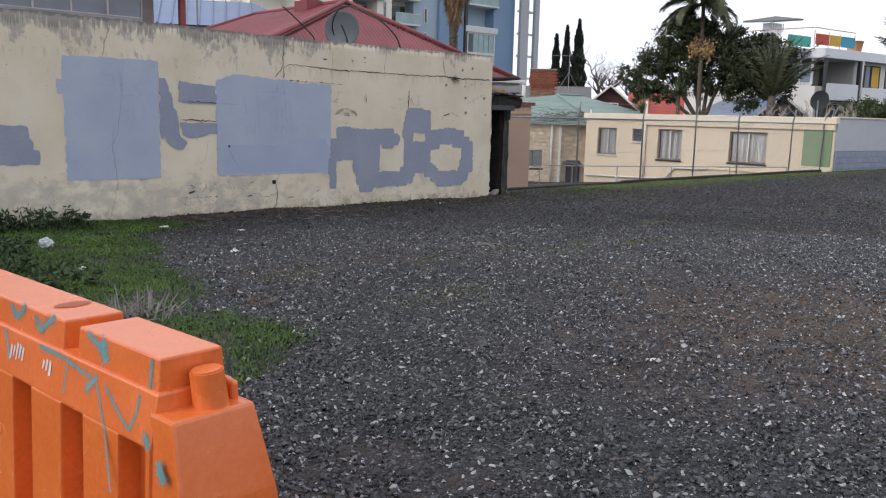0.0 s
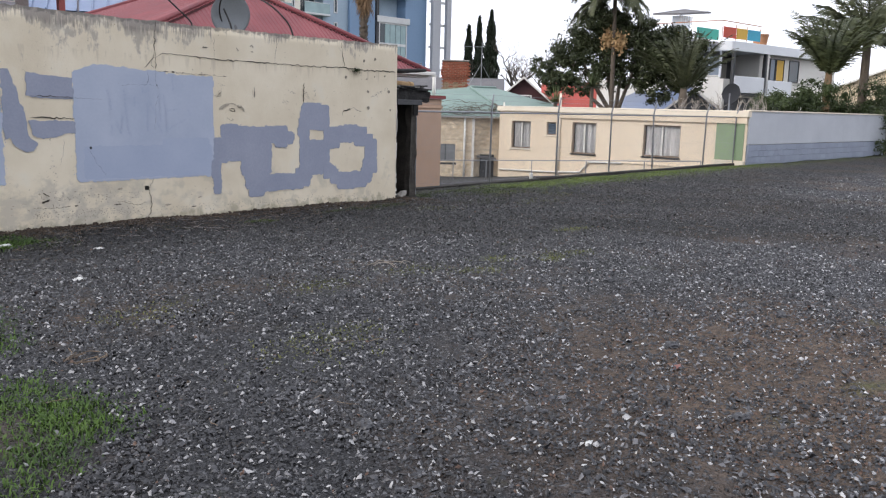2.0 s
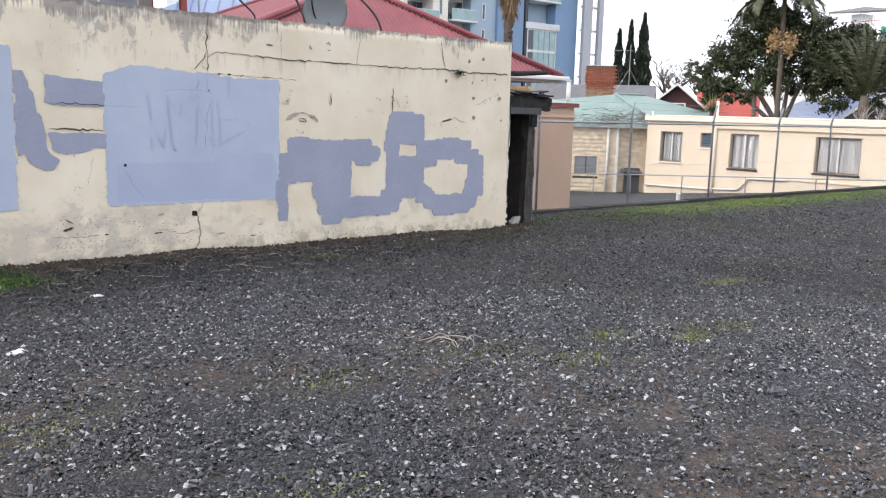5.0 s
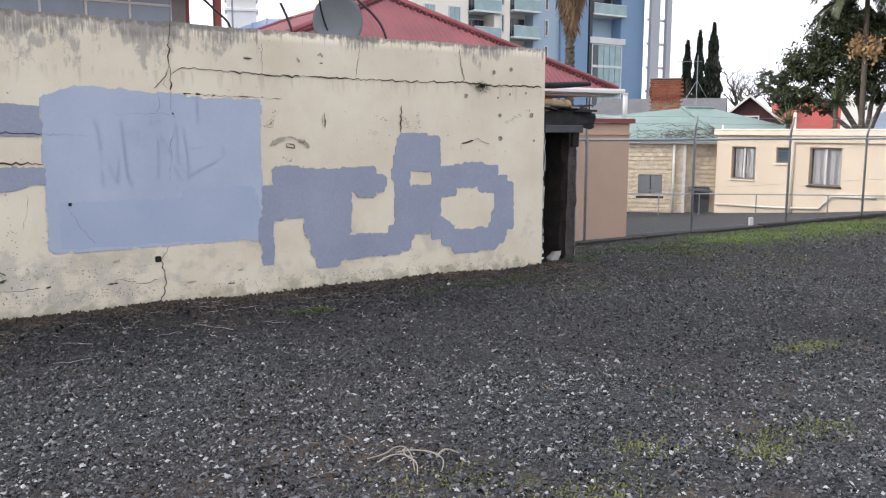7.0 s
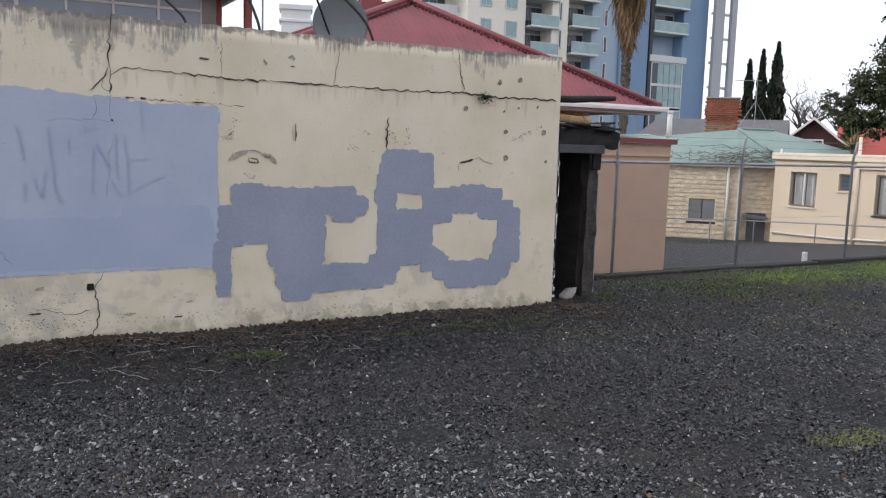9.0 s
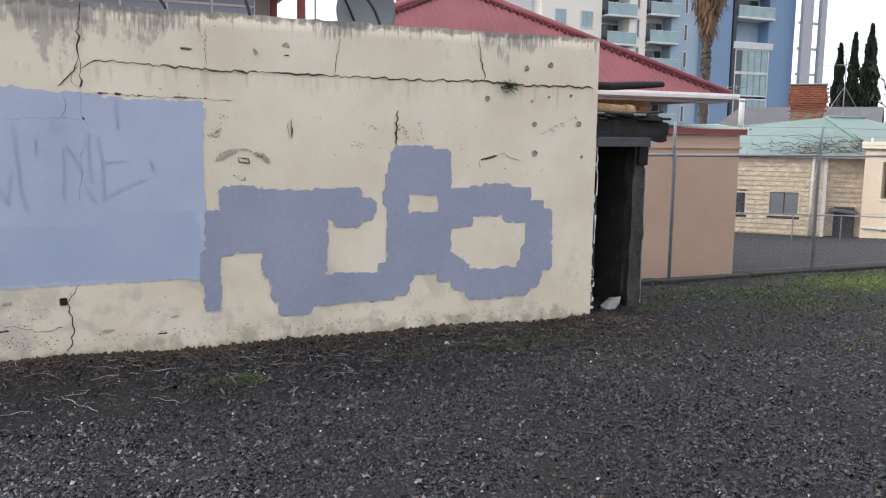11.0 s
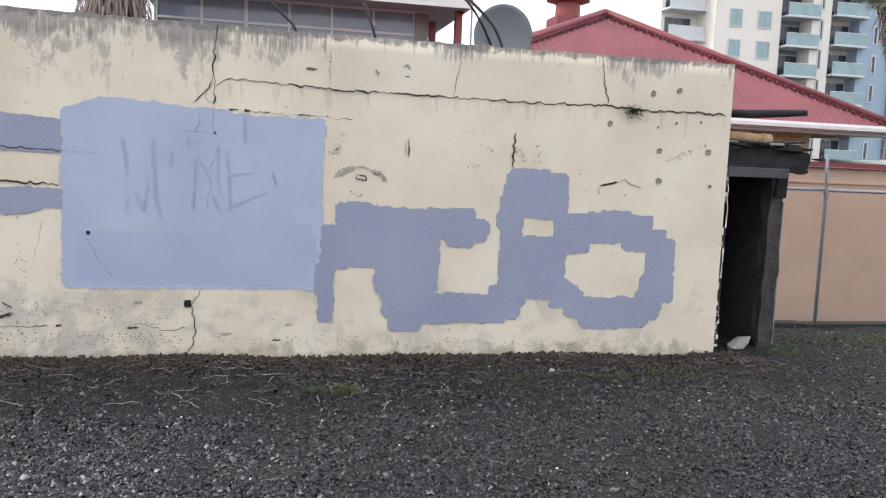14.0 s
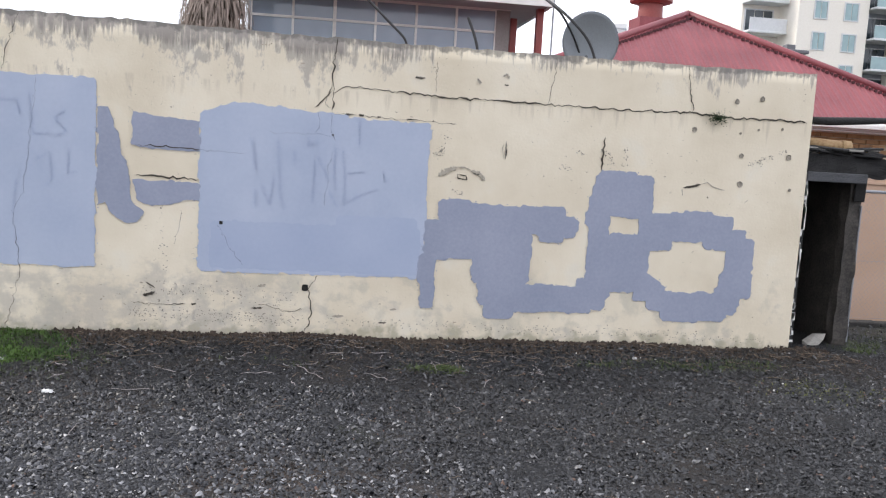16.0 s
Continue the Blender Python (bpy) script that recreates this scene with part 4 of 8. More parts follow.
# speckled wear: clouds of small chips (line, width, density)
for line, w, fill in (([(-1.905, 1.72), (-1.875, 1.58)], 0.05, 0.10), ([(-1.76, 1.78), (-1.745, 1.62)], 0.05, 0.10), ([(-0.59, 1.71), (-0.45, 1.72)], 0.05, 0.16), ([(-0.45, 1.74), (-0.35, 1.79)], 0.05, 0.10), ([(-0.30, 1.81), (-0.2, 1.85)], 0.04, 0.09),
                      ([(-3.47, 1.60), (-3.41, 1.67)], 0.07, 0.14), ([(-3.45, 1.63), (-3.36, 1.79)], 0.06, 0.08), ([(-2.36, 1.58), (-2.24, 1.57)], 0.05, 0.08), ([(-2.22, 1.73), (-2.13, 1.69)], 0.05, 0.08), ([(-3.31, 1.31), (-3.21, 1.29)], 0.04, 0.10), ([(-1.99, 1.77), (-1.93, 1.7)], 0.06, 0.12),
                      ([(-5.76, 1.05), (-5.72, 0.5)], 0.07, 0.03), ([(-5.9, 0.36), (-4.6, 0.3)], 0.16, 0.03), ([(-4.4, 0.12), (-0.3, 0.07)], 0.10, 0.035), ([(-6.0, 0.15), (-4.6, 0.12)], 0.14, 0.06)):
    film_strip(line, w, lambda u, v, q: (u, -0.0090 - q, v), MILDEW, main_wall, "stain", 0.0065 / w, 2.2 * fill)
# black blocks on the face paint the dark inside of two bore holes
BORE = mat("bore_shade_black", (0.006, 0.006, 0.006), (0.02, 0.018, 0.015), 9, 60, 0.95, 0.2)
for x, z, r in ((-4.545, 0.415, 0.026), (-5.27, 0.95, 0.014)):
    part("bore_hole", box(x - r, x + r, -0.0105, -0.004, z - r * 1.1, z + r, r * 0.3), BORE, main_wall)
vs, fs = [], []
for i in range(260):
    a, r = random.uniform(0, math.tau), abs(random.gauss(0, 0.045))
    c = Vector((-0.93 + 1.3 * r * math.cos(a), -0.02 - random.uniform(0, 0.025), 2.09 + 0.7 * r * math.sin(a)))
    d = Vector((random.uniform(-1, 1), random.uniform(-1, 0), random.uniform(-0.6, 1))).normalized() * random.uniform(0.012, 0.03)
    e = d.orthogonal().normalized() * 0.005
    b = len(vs)
    vs += [c - e, c + e, c + d + e * 0.3, c + d - e * 0.3]
    fs.append((b, b + 1, b + 2, b + 3))
moss = part("moss_tuft", (vs, fs), WEED)
tagged(moss, "small dark moss tuft growing in the wall crack", "moss", kind="stuff")

# ---- derelict doorway beside the wall ----
shed = thing("derelict_shed", "burnt-out brick lean-to with charred lintel and dark doorway", "shed")
# inner faces are near black, so the doorway reads dark
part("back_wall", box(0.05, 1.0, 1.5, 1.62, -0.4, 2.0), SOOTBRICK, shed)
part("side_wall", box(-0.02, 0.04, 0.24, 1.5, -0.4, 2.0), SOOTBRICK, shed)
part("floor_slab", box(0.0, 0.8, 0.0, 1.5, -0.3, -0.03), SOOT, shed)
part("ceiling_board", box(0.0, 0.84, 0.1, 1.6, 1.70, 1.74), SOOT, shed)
random.seed(21)
pier = part("pier", box(0.655, 0.775, 0.34, 1.5, -0.4, 1.62), SOOTBRICK, shed, "scorched broken brick pier")
bm = box(0.635, 0.785, 0.30, 0.42, -0.2, 1.62)
bmesh.ops.subdivide_edges(bm, edges=bm.edges[:], cuts=15, use_grid_fill=True)
for v in bm.verts:
    q = Vector((v.co.x * 9, v.co.y * 9, v.co.z * 5))
    v.co += Vector((noise.noise(q), noise.noise(q + Vector((9, 0, 0))), 0)) * 0.035
part("charred_face", bm, SOOTBRICK, pier)
part("corner_strip", box(0.776, 0.79, 0.287, 0.32, 0.0, 1.36, 0.003), GALV, shed, "bent galvanised corner strip")
part("hanging_board", box(0.62, 0.74, 0.26, 0.285, 1.42, 1.66, 0.008, m=pose(0, 0, 0, 0, 2, 0)), SOOT, shed)
jamb = part("jamb", box(0.002, 0.05, 0.03, 0.10, -0.2, 1.68, 0.006), SOOT, shed, "charred door jamb with peeling white paint")
for i in range(42):
    zz = random.uniform(0.0, 1.64)
    hgt = random.uniform(0.02, 0.11) * (1.4 if zz > 0.7 else 0.8)
    part("paint_flake", box(0.001 + random.uniform(0, 0.008), random.uniform(0.02, 0.052), 0.024, 0.0285, zz, min(1.68, zz + hgt), 0.001), WHITE, jamb)
bm = box(0.0, 0.82, 0.03, 0.34, 1.63, 1.83)
bmesh.ops.subdivide_edges(bm, edges=bm.edges[:], cuts=7, use_grid_fill=True)
for v in bm.verts:
    q = v.co * 7.0
    v.co += Vector((0.5 * noise.noise(q), noise.noise(q + Vector((9, 0, 0))), 0.9 * noise.noise(q + Vector((0, 7, 0))))) * 0.05
lint = part("lintel", bm, SOOT, shed, "charred timber lintel")
part("fascia_board", box(0.01, 0.61, -0.012, 0.014, 1.575, 1.665, 0.006), mat("scorched_grey_timber", (0.03, 0.031, 0.034), (0.10, 0.102, 0.108), 5, 40, 0.85, 0.5, stretch=(1, 4, 4)), shed)
for i in range(26):
    x = random.uniform(0.02, 0.84)
    L = random.uniform(0.10, 0.42)
    m_ = pose(min(x, 0.86 - L / 2), random.uniform(0.02, 0.3), 1.83 + random.uniform(0, 0.07), random.uniform(-14, 14), random.uniform(-9, 9), random.uniform(-30, 30))
    part("charred_board", box(-L / 2, L / 2, -0.03, 0.03, -0.008, 0.012, 0.004, m=m_), SOOT if i % 5 else CONC, shed)
bm = bmesh.new()
rod(bm, (0.02, 0.16, 1.93), (0.44, 0.12, 1.91), 0.058, 0.052, 14)
rod(bm, (0.38, 0.125, 1.913), (0.47, 0.118, 1.909), 0.062, 0.06, 14)
pipe = part("broken_pipe", bm, RUST, shed, "broken rusty tan pipe end", True)
pole = part("roof_pole", tube([(0.0, 0.22, 2.14), (0.3, 0.2, 2.145), (0.6, 0.17, 2.165), (0.84, 0.15, 2.18)], [0.036, 0.04, 0.036, 0.028], 9), SOOT, shed, "charred roof pole end", True)
bm = bmesh.new()
bmesh.ops.create_icosphere(bm, subdivisions=1, radius=1)
for v in bm.verts:
    v.co = Vector((v.co.x * 0.17, v.co.y * 0.08, v.co.z * 0.045)) * (1 + 0.5 * noise.noise(v.co * 2.3))
lump = part("concrete_lump", bm, CONC)
lump.matrix_world = pose(0.42, 0.26, 0.02, 14, -16, 15)
tagged(lump, "broken lump of painted concrete in the doorway", "rubble")

# ---- kerb, fence and peg ----
kerb_len = 17.3
kerb = thing("kerb", "low dirty concrete kerb under the chain-link fence", "kerb", kind="structure")
x = 0.82
while x < 18.1:
    L = 1.515 if x < 6.8 else min(1.8, 18.15 - x)
    top_ = -0.12 if x < 6.8 else -0.10
    part("kerb_stone", box(x, x + L - 0.012, 1.95 + random.uniform(-0.008, 0.008), 2.12, -0.5, top_ + random.uniform(-0.006, 0.006), 0.012), KERB, kerb)
    x += L
fence = thing("chain_link_fence", "galvanised chain-link fence with cranked posts and barbed wire", "fence")
FY = 2.03
POSTS = (0.9, 2.52, 4.98, 7.6, 10.1, 12.4, 15.8, 18.05)
for i, px in enumerate(POSTS):
    lean = 0.0 if i < 5 else (-0.16 if i == 5 else 0.08)
    fp = part("post", tube([(px + lean * -0.6, FY, -0.45), (px, FY, 1.46), (px - 0.02, FY - 0.01, 1.52), (px - 0.14, FY - 0.16, 1.86)], [0.023, 0.023, 0.022, 0.017], 9), GALV, fence, smooth=True)
    bm = bmesh.new()
    rod(bm, (px - 0.001, FY, 1.40), (px - 0.001, FY, 1.47), 0.032, n=10)
    part("clamp", bm, GALV, fp)
for a, b in zip(POSTS, POSTS[1:]):
    bm = bmesh.new()
    rod(bm, (a, FY, 1.455), (b, FY, 1.46), 0.019, n=8)
    part("top_rail", bm, GALV, fence, smooth=True)
wires = []
for zz, yy, r in ((0.62, FY, 0.003), (-0.08, FY, 0.003), (1.62, FY - 0.06, 0.0035), (1.73, FY - 0.11, 0.0035), (1.84, FY - 0.155, 0.0035)):
    pts = []
    for a, b in zip(POSTS, POSTS[1:]):
        off = -0.14 * max(0, (zz - 1.5) / 0.36) if zz > 1.5 else 0
        pts += [(a + (b - a) * t + off, yy, zz - (0.012 if zz > 1 else 0) * 4 * t * (1 - t)) for t in (0, 0.25, 0.5, 0.75)]
    wires.append(tube(pts, [r] * len(pts), 4))
part("strand_wire", merge(*wires), GALV, fence)
pitch, z0, z1 = 0.03, -0.06, 1.45
cols_ = np.arange(0.9, 18.0, pitch)
steps = int((z1 - z0) / pitch)
r = 0.0015
allv, allq = [], []
for ci, cx in enumerate(cols_):
    zz = z0 + np.arange(steps + 1) * (z1 - z0) / steps
    xx = cx + pitch * ((np.arange(steps + 1) + ci) % 2)
    yy = FY - 0.022 + 0.003 * ((np.arange(steps + 1) + ci) % 2)
    b = len(allv) * (steps + 1) * 3
    ring = np.stack([np.stack([xx + r * math.cos(q), yy + r * math.sin(q), zz + r * 0.7], -1) for q in (0.5, 2.6, 4.7)], 1)
    allv.append(ring.reshape(-1, 3))
    i = np.arange(steps)[:, None] * 3
    k = np.arange(3)[None]
    allq.append((np.stack([i + k, i + (k + 1) % 3, i + 3 + (k + 1) % 3, i + 3 + k], -1) + b).reshape(-1, 4))
big_mesh("chain_mesh", np.concatenate(allv), np.concatenate(allq), GALV, fence)
peg = part("marker_post", box(6.925, 7.02, 2.3, 2.36, -0.5, -0.01, 0.012), WHITE)
tagged(peg, "short white plastic marker post behind the kerb", "post")

# ---- pink outbuilding ----
pink = thing("pink_outbuilding", "low pink-rendered outbuilding with oxide-red roof flashing", "outbuilding")
part("wall", box(0.9, 5.06, 3.66, 5.2, -0.9, 1.74, 0.008), PINK, pink)
part("string_course", box(0.88, 5.08, 3.63, 3.66, 1.52, 1.56, 0.004), PINK, pink)
bm = bmesh.new()
v = [bm.verts.new(c) for c in ((0.85, 3.58, 1.74), (5.12, 3.58, 1.74), (5.12, 5.25, 1.6), (0.85, 5.25, 1.6), (0.85, 3.58, 1.82), (5.12, 3.58, 1.82), (5.12, 5.25, 1.7), (0.85, 5.25, 1.7))]
for f in ((3, 2, 1, 0), (4, 5, 6, 7), (0, 1, 5, 4), (1, 2, 6, 5), (2, 3, 7, 6), (3, 0, 4, 7)):
    bm.faces.new([v[i] for i in f])
part("roof_flashing", bm, OXRED, pink, "oxide-red metal flashing")


# ---- red-roofed house ----
def corrugated(a, b, c, pitch=0.12, depth=0.018, material=None, parent=None, name="roof_sheet"):
    """A triangle of corrugated iron: ridge point a over the eave from b to c."""
    a, b, c = Vector(a), Vector(b), Vector(c)
    L = (c - b).length
    u = (c - b) / L
    nrm = (c - b).cross(a - b).normalized()
    if nrm.z < 0:
        nrm = -nrm
    ta = (a - b).dot(u)
    foot = b + u * ta
    up = a - foot
    ns = int(L / (pitch / 4))
    vs, fs = [], []
    for i in range(ns + 1):
        s = L * i / ns
        hgt = s / ta if s < ta else (L - s) / (L - ta)
        h_ = depth * math.sin(s / pitch * math.tau)
        vs += [b + u * s + nrm * h_, b + u * s + up * max(0.0, min(1.0, hgt)) + nrm * h_]
        if i:
            k_ = 2 * i
            fs.append((k_ - 2, k_, k_ + 1, k_ - 1))
    return part(name, (vs, fs), material, parent, smooth=True)


house = thing("red_roofed_house", "brick cottage with faded red corrugated hip roof and white gutter", "house")
EZ, AP, RB = 2.46, (1.7, 7.1, 4.26), (1.7, 11.6, 4.26)
FL, FR, BL, BR = (-2.75, 4.98, EZ), (6.0, 4.98, EZ), (-2.75, 14.0, EZ), (6.0, 14.0, EZ)
roof = part("roof", ([FL, FR, BR, BL, AP, RB], [(0, 1, 4), (1, 2, 5, 4), (2, 3, 5), (3, 0, 4, 5)]), REDROOF, house, "faded red corrugated iron roof")
roof.location.z = -0.03
corrugated(AP, FL, FR, material=REDROOF, parent=roof)
# side slopes as ribbed sheets, from ridge and hips down to the eave
for side in (-1, 1):
    ex = FL[0] if side < 0 else FR[0]
    vs, fs = [], []
    ns = int(9.02 / 0.0225)
    nrm = Vector((side * (AP[2] - EZ), 0, abs(ex - AP[0]))).normalized()
    for i in range(ns + 1):
        y = 4.98 + 9.02 * i / ns
        t = min(1.0, (y - 4.98) / (AP[1] - 4.98), (14.0 - y) / (14.0 - RB[1]))
        h_ = 0.018 * math.sin(y / 0.12 * math.tau)
        vs += [Vector((ex, y, EZ)) + nrm * h_, Vector((ex + (AP[0] - ex) * t, y, EZ + (AP[2] - EZ) * t)) + nrm * h_]
        if i:
            k_ = 2 * i
            fs.append((k_ - 2, k_, k_ + 1, k_ - 1))
    part("roof_sheet", (vs, fs), REDROOF, roof, smooth=True)
for a, b in ((FL, AP), (FR, AP), (AP, RB), (BL, RB), (BR, RB)):
    bm = bmesh.new()
    rod(bm, Vector(a) + Vector((0, 0, 0.02)), Vector(b) + Vector((0, 0, 0.02)), 0.06, n=8)
    part("ridge_cap", bm, REDROOF, roof, smooth=True)
# dark red blocks along the hips paint the scalloped shadow under the caps
HIPSHADE = mat("hip_shadow_red", (0.045, 0.014, 0.016), (0.09, 0.026, 0.03), 6, 40, 0.7, 0.2)
for a, b, side in ((FL, AP, 1), (FR, AP, -1)):
    bm, n_ = bmesh.new(), 70
    a, b = Vector(a), Vector(b)
    for k_ in range(n_):
        c0 = a.lerp(b, (k_ + 0.5) / n_) + Vector((side * 0.15, -0.05, -0.01))
        add_box(bm, c0.x - 0.022, c0.x + 0.022, c0.y - 0.02, c0.y + 0.02, c0.z - 0.03, c0.z + 0.012)
    part("hip_shadow_line", bm, HIPSHADE, roof)
SOFFIT = mat("greyed_white_trim", (0.36, 0.35, 0.34), (0.48, 0.47, 0.46), 3, 40, 0.6, 0.2)
part("fascia", box(-2.75, 6.0, 4.96, 5.0, EZ - 0.14, EZ - 0.03, 0.004), SOFFIT, house)
part("fascia", box(5.98, 6.02, 5.0, 14.0, EZ - 0.14, EZ - 0.03, 0.004), SOFFIT, house)
bm = bmesh.new()
prof = [(0, 0), (-0.11, 0), (-0.115, 0.05), (-0.10, 0.09), (-0.085, 0.09), (-0.095, 0.05), (-0.09, 0.02), (0, 0.02)]
ends_ = [[bm.verts.new((x, 4.955 + p[0], EZ - 0.11 + p[1])) for p in prof] for x in (-2.8, 6.08)]
for i in range(len(prof)):
    j = (i + 1) % len(prof)
    bm.faces.new((ends_[0][i], ends_[0][j], ends_[1][j], ends_[1][i]))
bm.faces.new(ends_[0][::-1])
bm.faces.new(ends_[1])
part("gutter", bm, WHITE, house, "white painted gutter")
part("soffit", box(-2.7, 5.98, 5.0, 5.5, EZ - 0.17, EZ - 0.145), SOFFIT, house)
hw = part("wall", box(-2.2, 4.75, 5.55, 13.5, -1.4, EZ - 0.1), MORTAR, house, "brown brick wall")
meb = bpy.data.meshes.new("brick")
bmb = box(-0.11, 0.11, -0.02, 0.04, -0.034, 0.034, 0.004)
bmb.to_mesh(meb)
bmb.free()
meb.materials.append(BRICKY)
for row in range(9):
    for c_ in range(22):
        bx = 0.35 + c_ * 0.23 + (0.115 if row % 2 else 0)
        if bx < 4.72:
            bk = new("brick", meb)
            bk.location = (bx, 5.54 + random.uniform(-0.004, 0.004), 1.62 + row * 0.08)
            bk.parent = hw
flue = part("flue", tube([(1.5, 8.4, 3.9), (1.5, 8.4, 4.2), (1.5, 8.4, 4.7), (1.5, 8.4, 4.72)], [0.27, 0.24, 0.22, 0.22], 20), FLUERED, house, "red metal flue with wide cowl", True)
part("cowl", tube([(1.5, 8.4, 4.6), (1.5, 8.4, 4.63), (1.5, 8.4, 4.72), (1.5, 8.4, 4.74), (1.5, 8.4, 5.1), (1.5, 8.4, 5.2)], [0.3, 0.4, 0.4, 0.37, 0.37, 0.3], 24), FLUERED, flue)
bm = bmesh.new()
add_box(bm, 1.2, 1.8, 8.1, 8.7, 3.6, 4.32, None)
part("flue_flashing", bm, REDROOF, house)

lt = thing("lean_to", "lean-to with a pale green corrugated sheet roof", "lean-to")
PALEG = mat("pale_green_sheet", (0.34, 0.43, 0.37), (0.46, 0.54, 0.47), 2, 40, 0.5, 0.2)
vs, fs = [], []
for k_ in range(81):
    x, h_ = 5.40 + k_ * 0.02, 0.02 * math.sin(k_ * math.tau / 5)
    vs += [(x, 5.45, 1.82 + 0.0005 * k_ + h_), (x, 6.4, 1.91 + 0.0005 * k_ + h_)]
    if k_:
        fs.append((2 * k_ - 2, 2 * k_, 2 * k_ + 1, 2 * k_ - 1))
part("roof", (vs, fs), PALEG, lt, smooth=True)
part("wall", box(5.5, 6.9, 5.7, 6.4, -1.4, 1.76), CREAMW, lt)

bm = bmesh.new()
rod(bm, (6.83, 5.6, 1.78), (6.83, 5.6, 2.38), 0.05, n=12)
rod(bm, (6.83, 5.6, 2.36), (6.83, 5.6, 2.41), 0.058, n=12)
part("vent_pipe", bm, WHITE, lt, "white plastic vent pipe", True)

# ---- satellite dish and cables by the wall ----
dish = thing("satellite_dish", "grey satellite dish on a pole behind the wall", "satellite dish")
vs, fs = [], []
R_, n_ = 0.345, 40
m_ = pose(-1.27, 2.95, 3.08, 0, 0, -22) @ pose(0, 0, 0, 12, 0, 0)
for side in (0, 1):
    for k_ in range(9):
        rr = R_ * k_ / 8
        for i in range(n_):
            a = i * math.tau / n_
            vs.append(m_ @ Vector((rr * math.cos(a), -0.09 * (1 - (rr / R_) ** 2) * -1 + side * 0.008, 1.06 * rr * math.sin(a))))
    b = side * 9 * n_
    for k_ in range(8):
        for i in range(n_):
            j = (i + 1) % n_
            fs.append((b + k_ * n_ + i, b + k_ * n_ + j, b + (k_ + 1) * n_ + j, b + (k_ + 1) * n_ + i))
for i in range(n_):
    j = (i + 1) % n_
    fs.append((8 * n_ + i, 8 * n_ + j, 17 * n_ + j, 17 * n_ + i))
part("reflector", (vs, fs), DISHG, dish, smooth=True)
bm = bmesh.new()
rod(bm, (-1.22, 3.15, -1.4), (-1.22, 3.15, 3.1), 0.03)
part("mast", bm, GALV, dish, smooth=True)
part("feed_arm", tube([(-1.24, 2.98, 2.82), (-1.36, 2.72, 2.72), (-1.45, 2.5, 2.78)], [0.012, 0.012, 0.012], 6), GALV, dish)
bm = bmesh.new()
rod(bm, (-1.45, 2.5, 2.76), (-1.41, 2.6, 2.86), 0.03, 0.02)
part("feed_horn", bm, CHARC, dish)


def cable(points, r=0.011):
    """A slack cable through the points, smoothed."""
    p = [Vector(q) for q in points]
    out = []
    for i in range(len(p) - 1):
        a, b, c, d = p[max(i - 1, 0)], p[i], p[i + 1], p[min(i + 2, len(p) - 1)]
        for k_ in range(8):
            t = k_ / 8
            out.append(0.5 * ((2 * b) + (c - a) * t + (2 * a - 5 * b + 4 * c - d) * t * t + (3 * b - a - 3 * c + d) * t ** 3))
    out.append(p[-1])
    ob = part("cable", tube(out, [r] * len(out), 7), BLACK, smooth=True)
    return tagged(ob, "black cable looping up over the wall top", "cable", "cables over the wall")


cable([(-3.76, 0.1, 2.5), (-3.78, 0.1, 2.6), (-3.92, 0.14, 2.74), (-4.06, 0.2, 2.88), (-4.2, 0.28, 3.02)])
cable([(-3.13, 0.1, 2.5), (-3.15, 0.1, 2.6), (-3.18, 0.12, 2.7), (-3.23, 0.15, 2.83)], 0.013)
cable([(-2.06, 0.1, 2.45), (-2.08, 0.1, 2.56), (-2.17, 0.12, 2.74), (-2.36, 0.25, 2.96), (-2.45, 0.7, 3.16), (-2.3, 1.4, 3.3), (-1.85, 2.3, 3.3), (-1.5, 2.95, 3.15), (-1.35, 3.1, 2.95)], 0.013)


# ---- window building behind the wall ----
def frame_box(bm, x0, x1, z0, z1, t, y0, y1):
    """A rectangular frame of four bars."""
    add_box(bm, x0, x0 + t, y0, y1, z0, z1)
    add_box(bm, x1 - t, x1, y0, y1, z0, z1)
    add_box(bm, x0 + t, x1 - t, y0, y1, z0, z0 + t)
    add_box(bm, x0 + t, x1 - t, y0, y1, z1 - t, z1)
    return bm


wb_ = thing("glazed_building", "two-storey building with a white-framed strip of windows and red-brown posts", "building")
BY = 15.5
part("wall", box(-6.62, 0.25, BY + 0.06, BY + 5, -1.6, 5.5), LGREY, wb_)
part("wall", box(-0.12, 0.25, BY - 0.02, BY + 0.06, -1.6, 5.42), mat("grey_brown_cladding", (0.22, 0.20, 0.19), (0.32, 0.30, 0.285), 2, 30, 0.8, 0.2), wb_)
part("spandrel", box(-6.62, -0.12, BY - 0.03, BY + 0.06, -1.6, 4.2), LGREY, wb_)
random.seed(3)
for i in range(6):
    x1 = -0.13 - i * 1.07
    x0 = x1 - 1.07
    wn_ = part("window", frame_box(bmesh.new(), x0, x1, 4.84, 5.42, 0.03, BY - 0.05, BY + 0.02), WHITE, wb_)
    wlow = part("window", frame_box(bmesh.new(), x0, x1, 4.2, 4.84, 0.03, BY - 0.05, BY + 0.02), WHITE, wb_)
    if i in (3, 7):
        part("mullion", box(x0 - 0.045, x0 + 0.045, BY - 0.075, BY, 4.15, 5.45, 0.004), WHITE, wb_)
    part("pane", box(x0 + 0.03, x1 - 0.03, BY - 0.01, BY + 0.0, 4.87, 5.39), GLASSL, wn_)
    part("pane", box(x0 + 0.03, x1 - 0.03, BY - 0.01, BY + 0.0, 4.23, 4.81), GLASSL, wlow)
